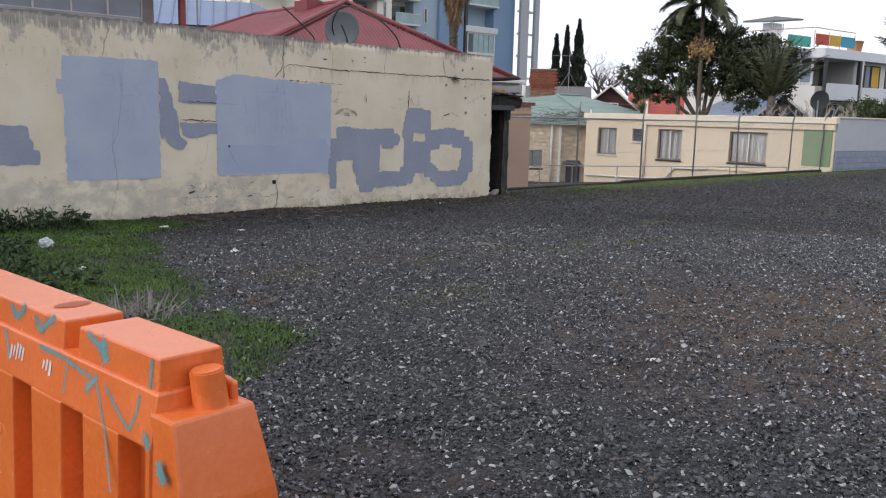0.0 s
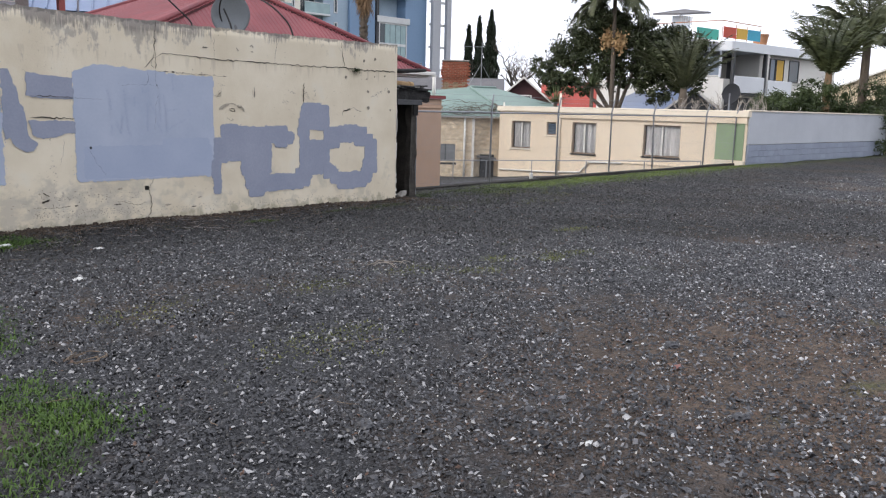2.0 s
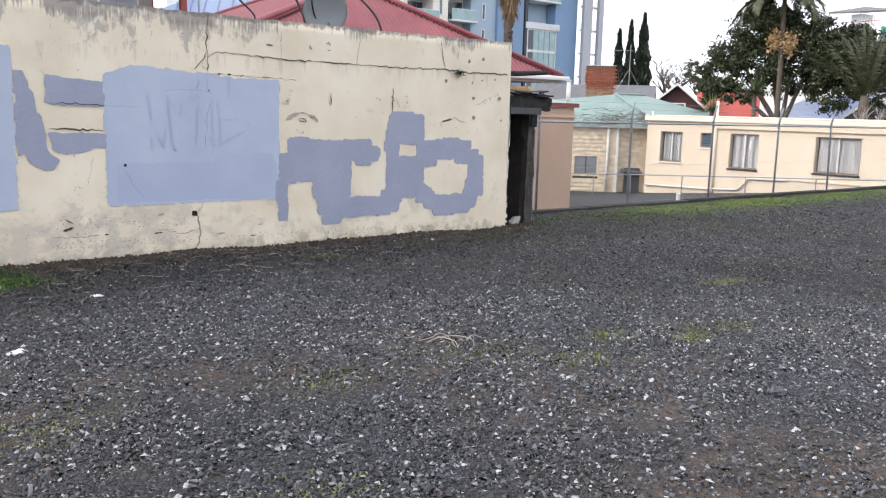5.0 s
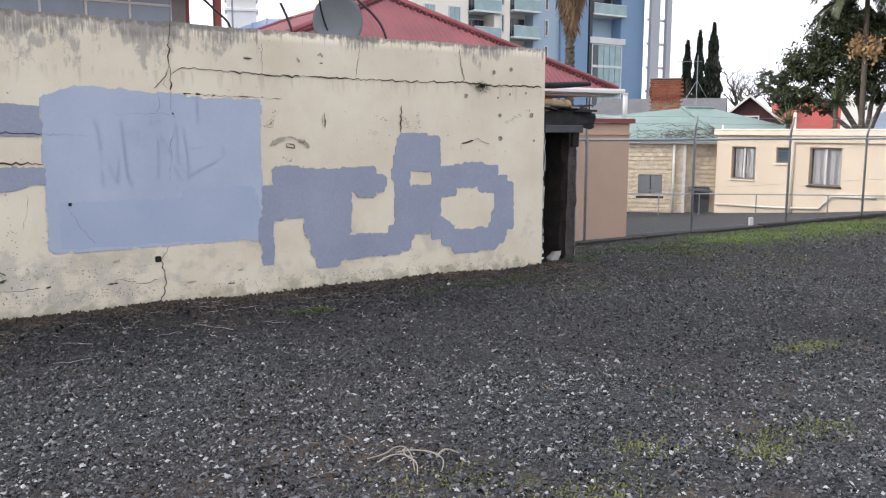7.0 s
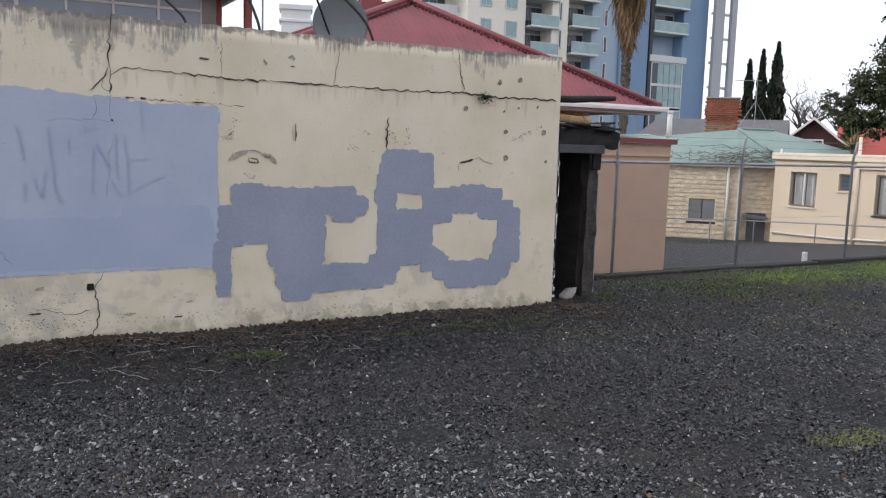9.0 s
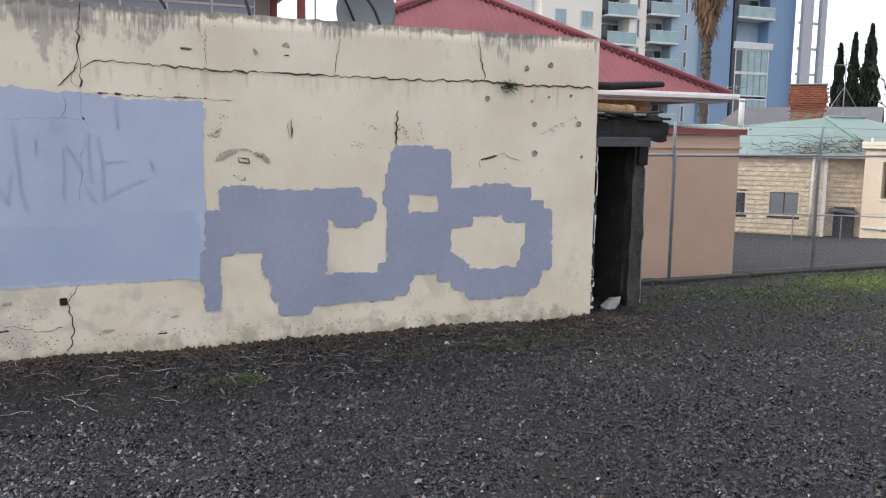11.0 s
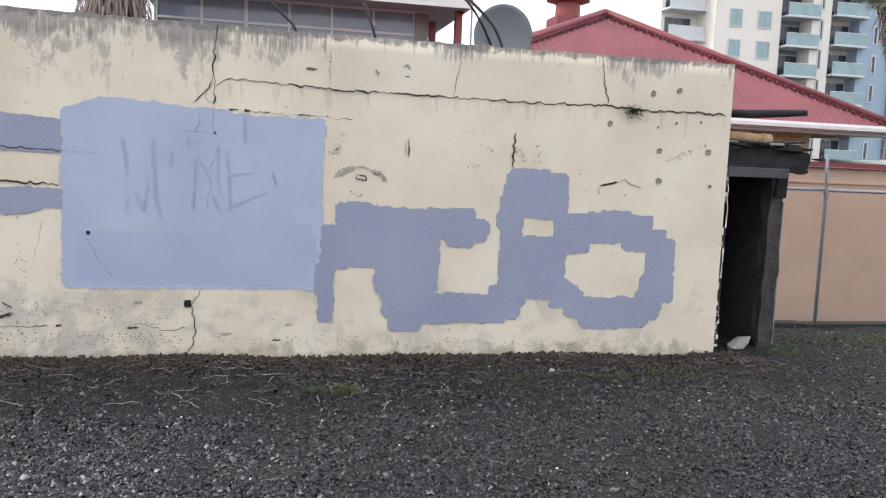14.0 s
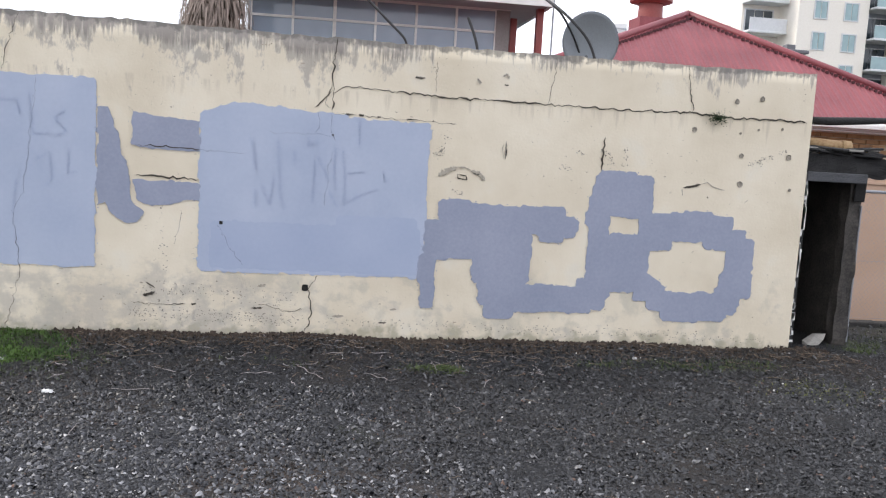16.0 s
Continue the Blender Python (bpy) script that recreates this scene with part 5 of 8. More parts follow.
part("window_head", box(-6.62, 0.25, BY - 0.12, BY - 0.055, 5.42, 5.5, 0.004), WHITE, wb_)
eave = part("eave", box(-6.9, 1.02, BY - 1.4, BY + 4, 5.44, 5.48), mat("grey_eave_lining", (0.30, 0.29, 0.28), (0.40, 0.39, 0.38), 2, 30, 0.8, 0.15), wb_, "grey eave lining")
part("fascia", box(-6.9, 1.02, BY - 1.44, BY - 1.4, 5.38, 5.74, 0.004), WHITE, wb_)
part("fascia", box(1.02, 1.06, BY - 1.44, BY + 4, 5.38, 5.74, 0.004), WHITE, wb_)
bm = bmesh.new()
for k_ in range(31):
    add_box(bm, -6.85 + k_ * 0.25, -6.85 + k_ * 0.25 + 0.13, BY - 1.4, BY + 4, 5.72, 5.75)
part("roof", bm, STEELB, wb_)
for px, py in ((0.62, BY + 1.3), (0.92, BY - 0.6), (-4.6, BY + 3)):
    part("post", box(px - 0.09, px + 0.09, py - 0.09, py + 0.09, -1.6, 5.44, 0.006), FLUERED, wb_, "red-brown painted post")
bm = bmesh.new()
rod(bm, (1.1, BY - 1.3, -1.6), (1.1, BY - 1.3, 5.7), 0.025)
part("downpipe", bm, GALV, wb_)

# far hall with a blue steel roof, and a white plant tower
blue = thing("blue_roofed_hall", "hall with a pale blue ribbed steel hip roof", "hall", m=pose(21.5, 55.0, 0, 0, 0, -27.6))
HE, HR = 7.7, 10.15
part("wall", box(-7.6, 7.6, -4.6, 5, -2, HE), LGREY, blue)
hall_roof = part("roof", ([(-8.2, -5.2, HE), (8.2, -5.2, HE), (8.2, 5.2, HE), (-8.2, 5.2, HE), (-3.6, 0, HR), (3.6, 0, HR)], [(0, 1, 5, 4), (1, 2, 5), (2, 3, 4, 5), (3, 0, 4)]), STEELB, blue)
for k_ in range(16):
    x = -7.5 + k_
    f_ = min(1.0, (8.2 - abs(x)) / 4.6)
    bm = bmesh.new()
    rod(bm, (x, -5.2, HE + 0.05), (x, -5.2 + 5.2 * f_, HE + 0.05 + (HR - HE) * f_), 0.07, n=5)
    part("rib", bm, STEELB, hall_roof)
stack = thing("white_stack", "white square plant tower with moulded ledges", "tower", m=pose(17.2, 59.0, 0, 0, 0, -19))
part("shaft", box(-1.15, 1.15, -1.15, 1.15, -2, 12.0, 0.04), OFFW, stack)
part("ledge", box(-1.3, 1.3, -1.3, 1.3, 10.75, 11.0, 0.04), OFFW, stack)
part("ledge", box(-1.3, 1.3, -1.3, 1.3, 11.7, 12.1, 0.04), OFFW, stack)
stack2 = thing("white_stack", "small white chimney with a dark projecting cap", "chimney")
part("shaft", box(14.2, 15.1, 26.5, 27.4, -1.6, 6.45, 0.02), OFFW, stack2)
part("cap", box(14.05, 15.25, 26.35, 27.55, 6.45, 6.6, 0.03), SLATE, stack2)
part("cap", box(14.45, 14.85, 26.75, 27.15, 6.6, 6.85, 0.03), SLATE, stack2)

# ---- flats ----
flats = thing("flats", "single-storey cream rendered flats with curtained aluminium windows", "flats", m=pose(17.75, 12.1, 0, 0, 0, math.degrees(math.atan2(-10.5, 0.4))))
# local x runs along the facade, local y goes back from it is +y to the left of x


def fbox(x0, x1, d0, d1, z0, z1, bevel=0.0):
    """Box in the facade's own frame: d is the distance behind the face."""
    return box(x0, x1, d0, d1, z0, z1, bevel)


FRAMEB = mat("brown_window_frame", (0.20, 0.14, 0.10), (0.34, 0.26, 0.19), 4, 50, 0.7, 0.2)
WINS = ((0.62, 1.58, -0.03, 1.08, 2), (2.34, 2.80, 0.56, 1.08, 1), (3.54, 4.62, -0.10, 1.10, 2), (6.60, 8.06, -0.05, 1.10, 2))
xs_ = sorted({0.0, 10.44, *[w[0] for w in WINS], *[w[1] for w in WINS]})
for a, b in zip(xs_, xs_[1:]):
    w = next((w for w in WINS if abs(w[0] - a) < 1e-6), None)
    if w:
        part("wall", fbox(a, b, 0, 0.2, -1.5, w[2]), CREAMW, flats)
        part("wall", fbox(a, b, 0, 0.2, w[3], 1.46), CREAMW, flats)
    else:
        part("wall", fbox(a, b, 0, 0.2, -1.5, 1.46), CREAMW, flats)
part("wall", fbox(2.95, 10.44, -0.09, -0.0, 1.25, 1.46), CREAMW, flats)
part("side_wall", fbox(0.0, 0.2, 0.2, 6, -1.5, 1.46), CREAMW, flats)
part("parapet", fbox(-0.05, 10.5, -0.14, 0.25, 1.46, 1.68, 0.015), CREAMT, flats, "pale parapet band")
part("roof", fbox(0.1, 10.4, 0.2, 6, 1.4, 1.5), SLATE, flats)
part("plinth_ledge", fbox(4.6, 10.4, -0.05, -0.002, -0.36, -0.30, 0.006), CREAMW, flats)
for x0, x1, z0, z1, nl in WINS:
    w_ = part("window", frame_box(bmesh.new(), x0, x1, z0, z1, 0.045, 0.06, 0.12), FRAMEB, flats)
    # sills beyond x = 3 take the near-black kerb tone, painting a shadow line
    part("sill", fbox(x0 - 0.04, x1 + 0.04, -0.05, 0.08, z0 - 0.055, z0, 0.008), CREAMT if x0 < 3 else KERB, w_)
    for k_ in range(nl):
        a, b = x0 + 0.045 + (x1 - x0 - 0.09) * k_ / nl, x0 + 0.045 + (x1 - x0 - 0.09) * (k_ + 1) / nl
        if nl == 2:
            gl = part("pane", fbox(a, b, 0.085, 0.092, z0 + 0.045, z1 - 0.045), CLEAR, w_)
            gl.visible_shadow = False
            vs, fs = [], []
            for q in range(41):
                xx = a + 0.02 + (b - a - 0.04) * q / 40
                yy = 0.15 + 0.018 * math.sin(q * 1.9 + x0) + 0.008 * math.sin(q * 4.1)
                vs += [(xx, yy, z0 + 0.05), (xx, yy, z1 - 0.05)]
                if q:
                    fs.append((2 * q - 2, 2 * q, 2 * q + 1, 2 * q - 1))
            part("curtain", (vs, fs), CURTAIN, w_)
            if k_:
                part("mullion", fbox(a - 0.025, a + 0.025, 0.055, 0.125, z0 + 0.045, z1 - 0.045), WHITE, w_)
        else:
            for q in range(4):
                zz = z0 + 0.05 + q * (z1 - z0 - 0.1) / 4
                part("louvre", box(-0.0, x1 - x0 - 0.1, -0.02, 0.02, -0.004, 0.08, m=pose(x0 + 0.05, 0.1, zz, 25, 0, 0)), GLASSB, w_)
    # charcoal sheet paints the unlit room behind the window
    part("room_shade", fbox(x0, x1, 0.19, 0.2, z0, z1), CHARC, w_)
part("green_panel", fbox(9.38, 10.36, -0.04, -0.002, 0.0, 1.36, 0.006), GREENP, flats, "sage green painted panel")
part("panel_base", fbox(9.3, 10.44, -0.12, -0.002, -0.26, -0.02, 0.01), CREAMT, flats)
bm = bmesh.new()
rod(bm, (2.98, -0.05, -1.4), (2.98, -0.05, 2.2), 0.05, n=10)
part("soil_pipe", bm, CREAMT, flats, "cream-painted vent pipe", True)
part("waste_pipe", tube([(0.1, -0.06, -0.95), (2.5, -0.06, -0.9), (4.0, -0.06, -0.82), (4.4, -0.06, -0.4), (5.8, -0.06, -0.36)], [0.035] * 5, 8), WHITE, flats, smooth=True)
part("vent_stub", fbox(0.12, 0.17, 0.05, 0.1, 1.68, 1.82), WHITE, flats)

rail = thing("hand_rail", "thin steel pipe rail along the lower yard", "rail")
rp = [(14.0, 14.6), (15.8, 12.9), (16.6, 11.8), (16.6, 9.5), (16.6, 7.0), (16.6, 4.6), (16.6, 2.5)]
zs_ = (-0.62, -0.58, -0.54, -0.41, -0.27, -0.14, -0.02)
part("top_pipe", tube([(x, y, z) for (x, y), z in zip(rp, zs_)], [0.02] * 7, 7), GALV, rail)
for (x, y), z in zip(rp, zs_):
    bm = bmesh.new()
    rod(bm, (x, y, -1.35), (x, y, z), 0.02, n=7)
    part("post", bm, GALV, rail)

# ---- weatherboard house with green roof ----
wbh = thing("weatherboard_house", "cream weatherboard cottage with a faded green iron roof", "house", m=pose(16.2, 14.4, 0, 0, 0, -45))
# local x along the front, y behind it
part("wall_core", box(-1.6, 1.66, 0.05, 6, -1.6, 1.2), CHARC, wbh)
part("wall_core", box(1.66, 3.2, 0.3, 6, -1.6, 1.2), CHARC, wbh)
for k_ in range(17):
    z = -1.47 + k_ * 0.155
    tilt = pose(0, 0.0, z, -9, 0, 0)
    if -0.86 < z < 0.06:
        part("weatherboard", box(-1.6, -1.36, 0.0, 0.03, -0.012, 0.158, m=tilt), BOARD, wbh)
        part("weatherboard", box(-0.63, 0.0, 0.0, 0.03, -0.012, 0.158, m=tilt), BOARD, wbh)
        part("weatherboard", box(0.98, 1.68, 0.0, 0.03, -0.012, 0.158, m=tilt), BOARD, wbh)
    else:
        part("weatherboard", box(-1.6, 1.68, 0.0, 0.03, -0.012, 0.158, m=tilt), BOARD, wbh)
    part("weatherboard", box(1.72, 3.2, 0.0, 0.03, -0.012, 0.158, m=pose(0, 0.26, z, -9, 0, 0)), BOARD, wbh)
    part("weatherboard", box(1.66, 1.7, 0.02, 0.3, z, z + 0.15), BOARD, wbh)
w_ = part("window", frame_box(bmesh.new(), 0.0, 0.98, -0.76, 0.08, 0.06, -0.01, 0.05), BOARD, wbh)
DUSTG = glass_pane("dusty_window_glass", (0.20, 0.21, 0.22), 0.25)
part("pane", box(0.06, 0.48, 0.02, 0.028, -0.70, 0.02), DUSTG, w_)
part("pane", box(0.52, 0.92, 0.02, 0.028, -0.70, 0.02), DUSTG, w_)
w_ = part("window", frame_box(bmesh.new(), -1.36, -0.63, -0.76, 0.02, 0.06, -0.01, 0.05), BOARD, wbh)
part("pane", box(-1.30, -1.01, 0.02, 0.028, -0.70, -0.04), GLASSD, w_)
part("pane", box(-0.97, -0.69, 0.02, 0.028, -0.70, -0.04), GLASSD, w_)
bm = bmesh.new()
rod(bm, (1.3, -0.06, -1.4), (1.3, -0.06, 1.15), 0.045)
part("downpipe", bm, WHITE, wbh, smooth=True)
part("corner_board", box(1.62, 1.72, -0.02, 0.02, -1.4, 1.15), WHITE, wbh)
part("door_hood", box(1.9, 2.7, -0.15, 0.25, -0.32, -0.24, m=pose(0, 0, 0, 0, 6, 0)), SLATE, wbh)
part("back_door", box(2.0, 2.6, 0.2, 0.25, -1.4, -0.4), CHARC, wbh)
part("gutter", box(-1.8, 3.4, -0.16, -0.04, 1.14, 1.24, 0.02), WHITE, wbh)
g = [(-2.4, -0.2, 1.22), (3.2, -0.2, 1.22), (7.5, 2.5, 1.3), (7.5, 6.0, 1.3), (1.7, 3.5, 2.5), (3.0, 4.4, 2.5), (-2.4, 3.4, 2.05), (-2.4, 7, 2.05)]
part("roof", (g, [(0, 1, 4, 6), (1, 2, 5, 4), (2, 3, 5), (6, 4, 5, 7), (3, 7, 5)]), GREENROOF, wbh, "faded green corrugated roof")
for k_ in range(26):
    x = -2.4 + k_ * 0.24
    f_ = 1.0 if x < 1.7 else (3.2 - x) / 1.5
    if f_ > 0.05:
        zt = 2.05 + 0.45 * (min(x, 1.7) + 2.4) / 4.1
        yt = 3.4 + 0.1 * (min(x, 1.7) + 2.4) / 4.1
        bm = bmesh.new()
        rod(bm, (x, -0.2, 1.235), (x + (0 if x < 2.6 else 0), -0.2 + (yt + 0.2) * f_, 1.235 + (zt - 1.22) * f_), 0.018, n=4)
        part("roof_rib", bm, GREENROOF, wbh)
bm = bmesh.new()
rod(bm, (3.2, -0.2, 1.25), (1.7, 3.5, 2.52), 0.06, n=6)
rod(bm, (1.7, 3.5, 2.52), (3.0, 4.4, 2.52), 0.06, n=6)
part("ridge_cap", bm, GREENROOF, wbh)
lean = part("lean_to_roof", ([(-6.5, 0.5, 1.55), (-2.4, 0.5, 1.55), (-2.4, 4.0, 1.9), (-6.5, 4.0, 1.9), (-6.5, 0.5, 1.45), (-2.4, 0.5, 1.45)], [(0, 1, 2, 3), (4, 5, 1, 0)]), GREENROOF, wbh)
part("wall", box(-6.4, -1.6, 0.8, 4, -1.6, 1.5), BOARD, wbh)

rv = random.Random(44)
out = []
for q in range(85):
    if q < 60:
        px, py = rv.gauss(1.9, 0.75), abs(rv.gauss(0.3, 0.6)) - 0.15
    else:
        px, py = rv.uniform(-0.8, 3.1), rv.uniform(-0.25, 0.3)
    a, pts = rv.uniform(0, math.tau), []
    for k_ in range(7):
        pts.append(wbh.matrix_world @ Vector((px, py, 1.28 + (py + 0.2) * 0.345 + rv.uniform(0, 0.1))))
        a += rv.uniform(-0.9, 0.9)
        px, py = min(3.1 - 0.4 * (py + 0.2), px + 0.13 * math.cos(a)), max(-0.3, py + 0.13 * math.sin(a))
    out.append(tube(pts, [0.013, 0.012, 0.011, 0.010, 0.008, 0.006, 0.004], 4))
vine = part("dead_vine", merge(*out), mat("dead_vine_stems", (0.05, 0.04, 0.03), (0.16, 0.13, 0.10), 6, 40, 0.9, 0.3))
tagged(vine, "tangle of bare dead vine over the green roof", "vine", kind="stuff")

chim = thing("brick_chimney", "weathered red brick chimney with corbelled top", "chimney", m=pose(21.0, 17.6, 0, 0, 0, -45))
part("core", box(-0.55, 0.55, -0.36, 0.36, 1.0, 3.72), MORTAR, chim)
meb = bpy.data.meshes.new("brick_red")
bmb = box(-0.108, 0.108, -0.05, 0.05, -0.034, 0.034, 0.004)
bmb.to_mesh(meb)
bmb.free()
meb.materials.append(BRICKR)
mel = meb.copy()
mel.materials.clear()
mel.materials.append(BRICKM)
random.seed(8)
for row in range(32):
    z = 1.2 + row * 0.08
    out = 0.0 if row < 22 else min(0.10, (row - 21) * 0.03) if row < 28 else 0.05
    for c_ in range(6):
        bx = -0.56 + c_ * 0.226 + (0.11 if row % 2 else 0)
        if bx < 0.62:
            bk = new("brick", mel if row < 20 and random.random() < 0.6 else meb)
            bk.location, bk.parent = (bx * (1 + out * 0.6), -0.34 - out, z), chim
    for sx in (-1, 1):
        for c_ in range(3):
            bk = new("brick", meb)
            bk.location, bk.rotation_euler, bk.parent = (sx * (0.53 + out), -0.22 + c_ * 0.226 + (0.05 if row % 2 else 0), z), (0, 0, radians(90)), chim
part("cap_slab", box(-0.66, 0.66, -0.46, 0.46, 3.74, 3.80, 0.02), CONC, chim)

ant = thing("tv_antenna", "rooftop television antenna on a braced pole", "antenna")
bm = bmesh.new()
rod(bm, (20.6, 15.6, 2.4), (20.6, 15.6, 4.6), 0.02, n=6)
rod(bm, (20.6, 15.6, 3.6), (20.1, 16.0, 2.5), 0.01, n=5)
rod(bm, (20.6, 15.6, 3.6), (21.1, 15.2, 2.5), 0.01, n=5)
part("pole", bm, GALV, ant)
bm = bmesh.new()
rod(bm, (20.0, 16.1, 4.35), (20.7, 15.5, 4.35), 0.012, n=5)
for k_ in range(7):
    rod(bm, (20.0 + k_ * 0.1 - 0.12, 16.1 - k_ * 0.085 - 0.15, 4.35), (20.0 + k_ * 0.1 + 0.12, 16.1 - k_ * 0.085 + 0.15, 4.35), 0.008, n=4)
part("array", bm, GALV, ant)
ant2 = thing("tv_antenna", "long multi-element television antenna on a thin mast", "antenna")
bm = bmesh.new()
rod(bm, (11.2, 11.6, -1.3), (11.2, 11.6, 3.1), 0.018, n=6)
rod(bm, (10.5, 12.2, 3.02), (11.9, 11.0, 3.06), 0.012, n=5)
for k_ in range(9):
    rod(bm, (10.5 + k_ * 0.17 - 0.05, 12.2 - k_ * 0.15 - 0.06, 2.98), (10.5 + k_ * 0.17 + 0.05, 12.2 - k_ * 0.15 + 0.06, 3.1), 0.008, n=4)
part("array", bm, GALV, ant2)

# ---- white block wall at the end of the lot ----
wwall = thing("block_wall", "pale grey boundary wall with painted blue-grey block courses", "wall", kind="structure", m=pose(18.2, 1.62, 0, 0, 0, -3))
part("panel", box(0, 13.2, 0, 0.2, 0.55, 1.66, 0.01), LGREY, wwall)
part("coping", box(-0.03, 13.25, -0.04, 0.24, 1.66, 1.71, 0.01), CREAMT, wwall)
for row in range(4):
    for c_ in range(33):
        x0 = c_ * 0.4 - (0.2 if row % 2 else 0)
        if x0 < 13.0:
            part("block", box(max(0, x0), x0 + 0.39, -0.02, 0.18, -0.28 + row * 0.205, -0.28 + row * 0.205 + 0.197, 0.006), BGREY, wwall)

# ---- white modern house ----
mod = thing("modern_house", "white two-storey house with balcony, dark glazing and coloured roof-deck panels", "house", m=pose(35.62, 10.65, 0, 0, 0, -7))
part("wall", box(0.0, 13, 0.05, 9, -1.5, 3.5, 0.02), OFFW, mod)
part("wall", box(3.6, 13, 0.0, 9, 3.5, 5.0, 0.02), OFFW, mod)
COOLW = mat("cool_white_paint", (0.74, 0.76, 0.80), (0.83, 0.85, 0.88), 0.8, 20, 0.7, 0.1)
part("roof_slab", box(-0.2, 13.2, -0.5, 9.2, 5.0, 5.52, 0.02), COOLW, mod)
part("deck_slab", box(-2.4, -0.2, 0.4, 7, 5.3, 5.5, 0.02), LGREY, mod)
part("balcony_front", box(0.15, 3.3, -0.55, -0.45, 2.75, 3.66, 0.02), COOLW, mod)
part("balcony_front", box(3.6, 6.6, -0.5, -0.4, 2.65, 3.55, 0.02), COOLW, mod)
part("balcony_floor", box(0, 6.6, -0.45, 0.1, 2.6, 2.75), CHARC, mod)
# charcoal back and floor, paler middle: the recess's shade and lit part painted in
part("recess", box(0.2, 3.4, 1.6, 1.7, 3.5, 5.0), CHARC, mod)
part("recess_wall", box(1.9, 2.6, 1.5, 1.58, 3.5, 4.8), CONC, mod)
part("recess_floor", box(0.2, 3.4, 0.1, 1.6, 3.5, 3.512), CHARC, mod)
for px in (0.02, 3.4, 3.62):
    part("post", box(px, px + 0.16, -0.5, -0.34, -1.5 if px < 0.1 or px > 3.5 else 2.6, 5.0), CHARC if px < 0.1 or px == 3.4 else OFFW, mod)
for x0, x1, ti in ((3.95, 4.7, GLASSD), (4.75, 5.4, GLASSB), (5.45, 6.4, PYEL), (7.0, 8.2, GLASSD)):
    w_ = part("window", frame_box(bmesh.new(), x0, x1, 3.55, 4.85, 0.06, -0.04, 0.03), CHARC, mod)
    part("pane", box(x0 + 0.06, x1 - 0.06, -0.01, -0.002, 3.61, 4.79), ti, w_)
part("side_wall", box(-0.02, 0.05, 0.3, 6.5, -1.5, 3.6), OFFW, mod)
w_ = part("window", box(-0.03, 0.03, 0.25, 1.9, 3.62, 3.7), OFFW, mod)
part("pane", box(-0.02, 0.02, 0.36, 1.0, 3.7, 4.75), GLASSL, w_)
part("mullion", box(-0.06, 0.03, 0.98, 1.07, 3.7, 4.95), COOLW, w_)
part("head_blind", box(-0.03, 0.02, 0.36, 1.9, 4.75, 5.0), CHARC, w_)
part("corner_post", box(-0.05, 0.04, 0.24, 0.36, 3.6, 5.0), COOLW, mod)
part("pane", box(-0.02, 0.02, 1.07, 1.8, 3.7, 4.75), GLASSL, w_)
part("side_wall", box(-0.02, 0.05, 1.9, 6.5, 3.6, 5.0), OFFW, mod)
# charcoal sheet paints the shade below the balcony
part("lower_shade", box(0.2, 6.4, 0.0, 0.04, 0.6, 2.5), CHARC, mod)
for x0, x1, ma, y in ((-1.9, -1.0, PYEL, 1.9), (-1.45, 0.7, PGRN, 1.0), (-0.9, 0.36, PRED, -0.3), (0.42, 1.5, PYEL, -0.3), (1.56, 2.9, PBLU, -0.3)):
    part("deck_panel", box(x0, x1, y - 0.02, y + 0.02, 5.66, 6.24, 0.01), ma, mod)
bm = bmesh.new()
for px in (-0.95, 0.39, 1.53, 2.95):
    rod(bm, (px, -0.26, 5.5), (px, -0.26, 6.4), 0.02, n=5)
rod(bm, (-1.0, -0.26, 6.55), (3.0, -0.26, 6.52), 0.025, n=5)
rod(bm, (-1.0, -0.26, 6.55), (-1.5, 4, 6.55), 0.025, n=5)
part("deck_rail", bm, TERRA, mod)
part("terracotta_pot", tube([(3.45, 0.0, 5.5), (3.45, 0.0, 6.0), (3.45, 0, 6.08), (3.45, 0, 6.12)], [0.36, 0.44, 0.48, 0.48], 14), TERRA, mod)
part("stair_hut", box(0.75, 1.75, 3.6, 4.2, 5.4, 7.2), COOLW, mod)
vs = [(-0.2, 3.0, 7.10), (2.9, 3.0, 7.45), (2.9, 4.9, 7.75), (-0.2, 4.9, 7.22)]
vs += [(x, y, z + 0.1) for x, y, z in vs]
part("hut_roof", (vs, [(3, 2, 1, 0), (4, 5, 6, 7), (0, 1, 5, 4), (1, 2, 6, 5), (2, 3, 7, 6), (3, 0, 4, 7)]), SLATE, mod, "tilted dark panel roof")
bm = bmesh.new()
for k_ in range(6):
    rod(bm, (0.55 + 0.24 * k_, 3.52, 6.7), (0.55 + 0.24 * k_, 3.52, 7.2), 0.03, n=5)
part("hut_post", bm, OFFW, mod)


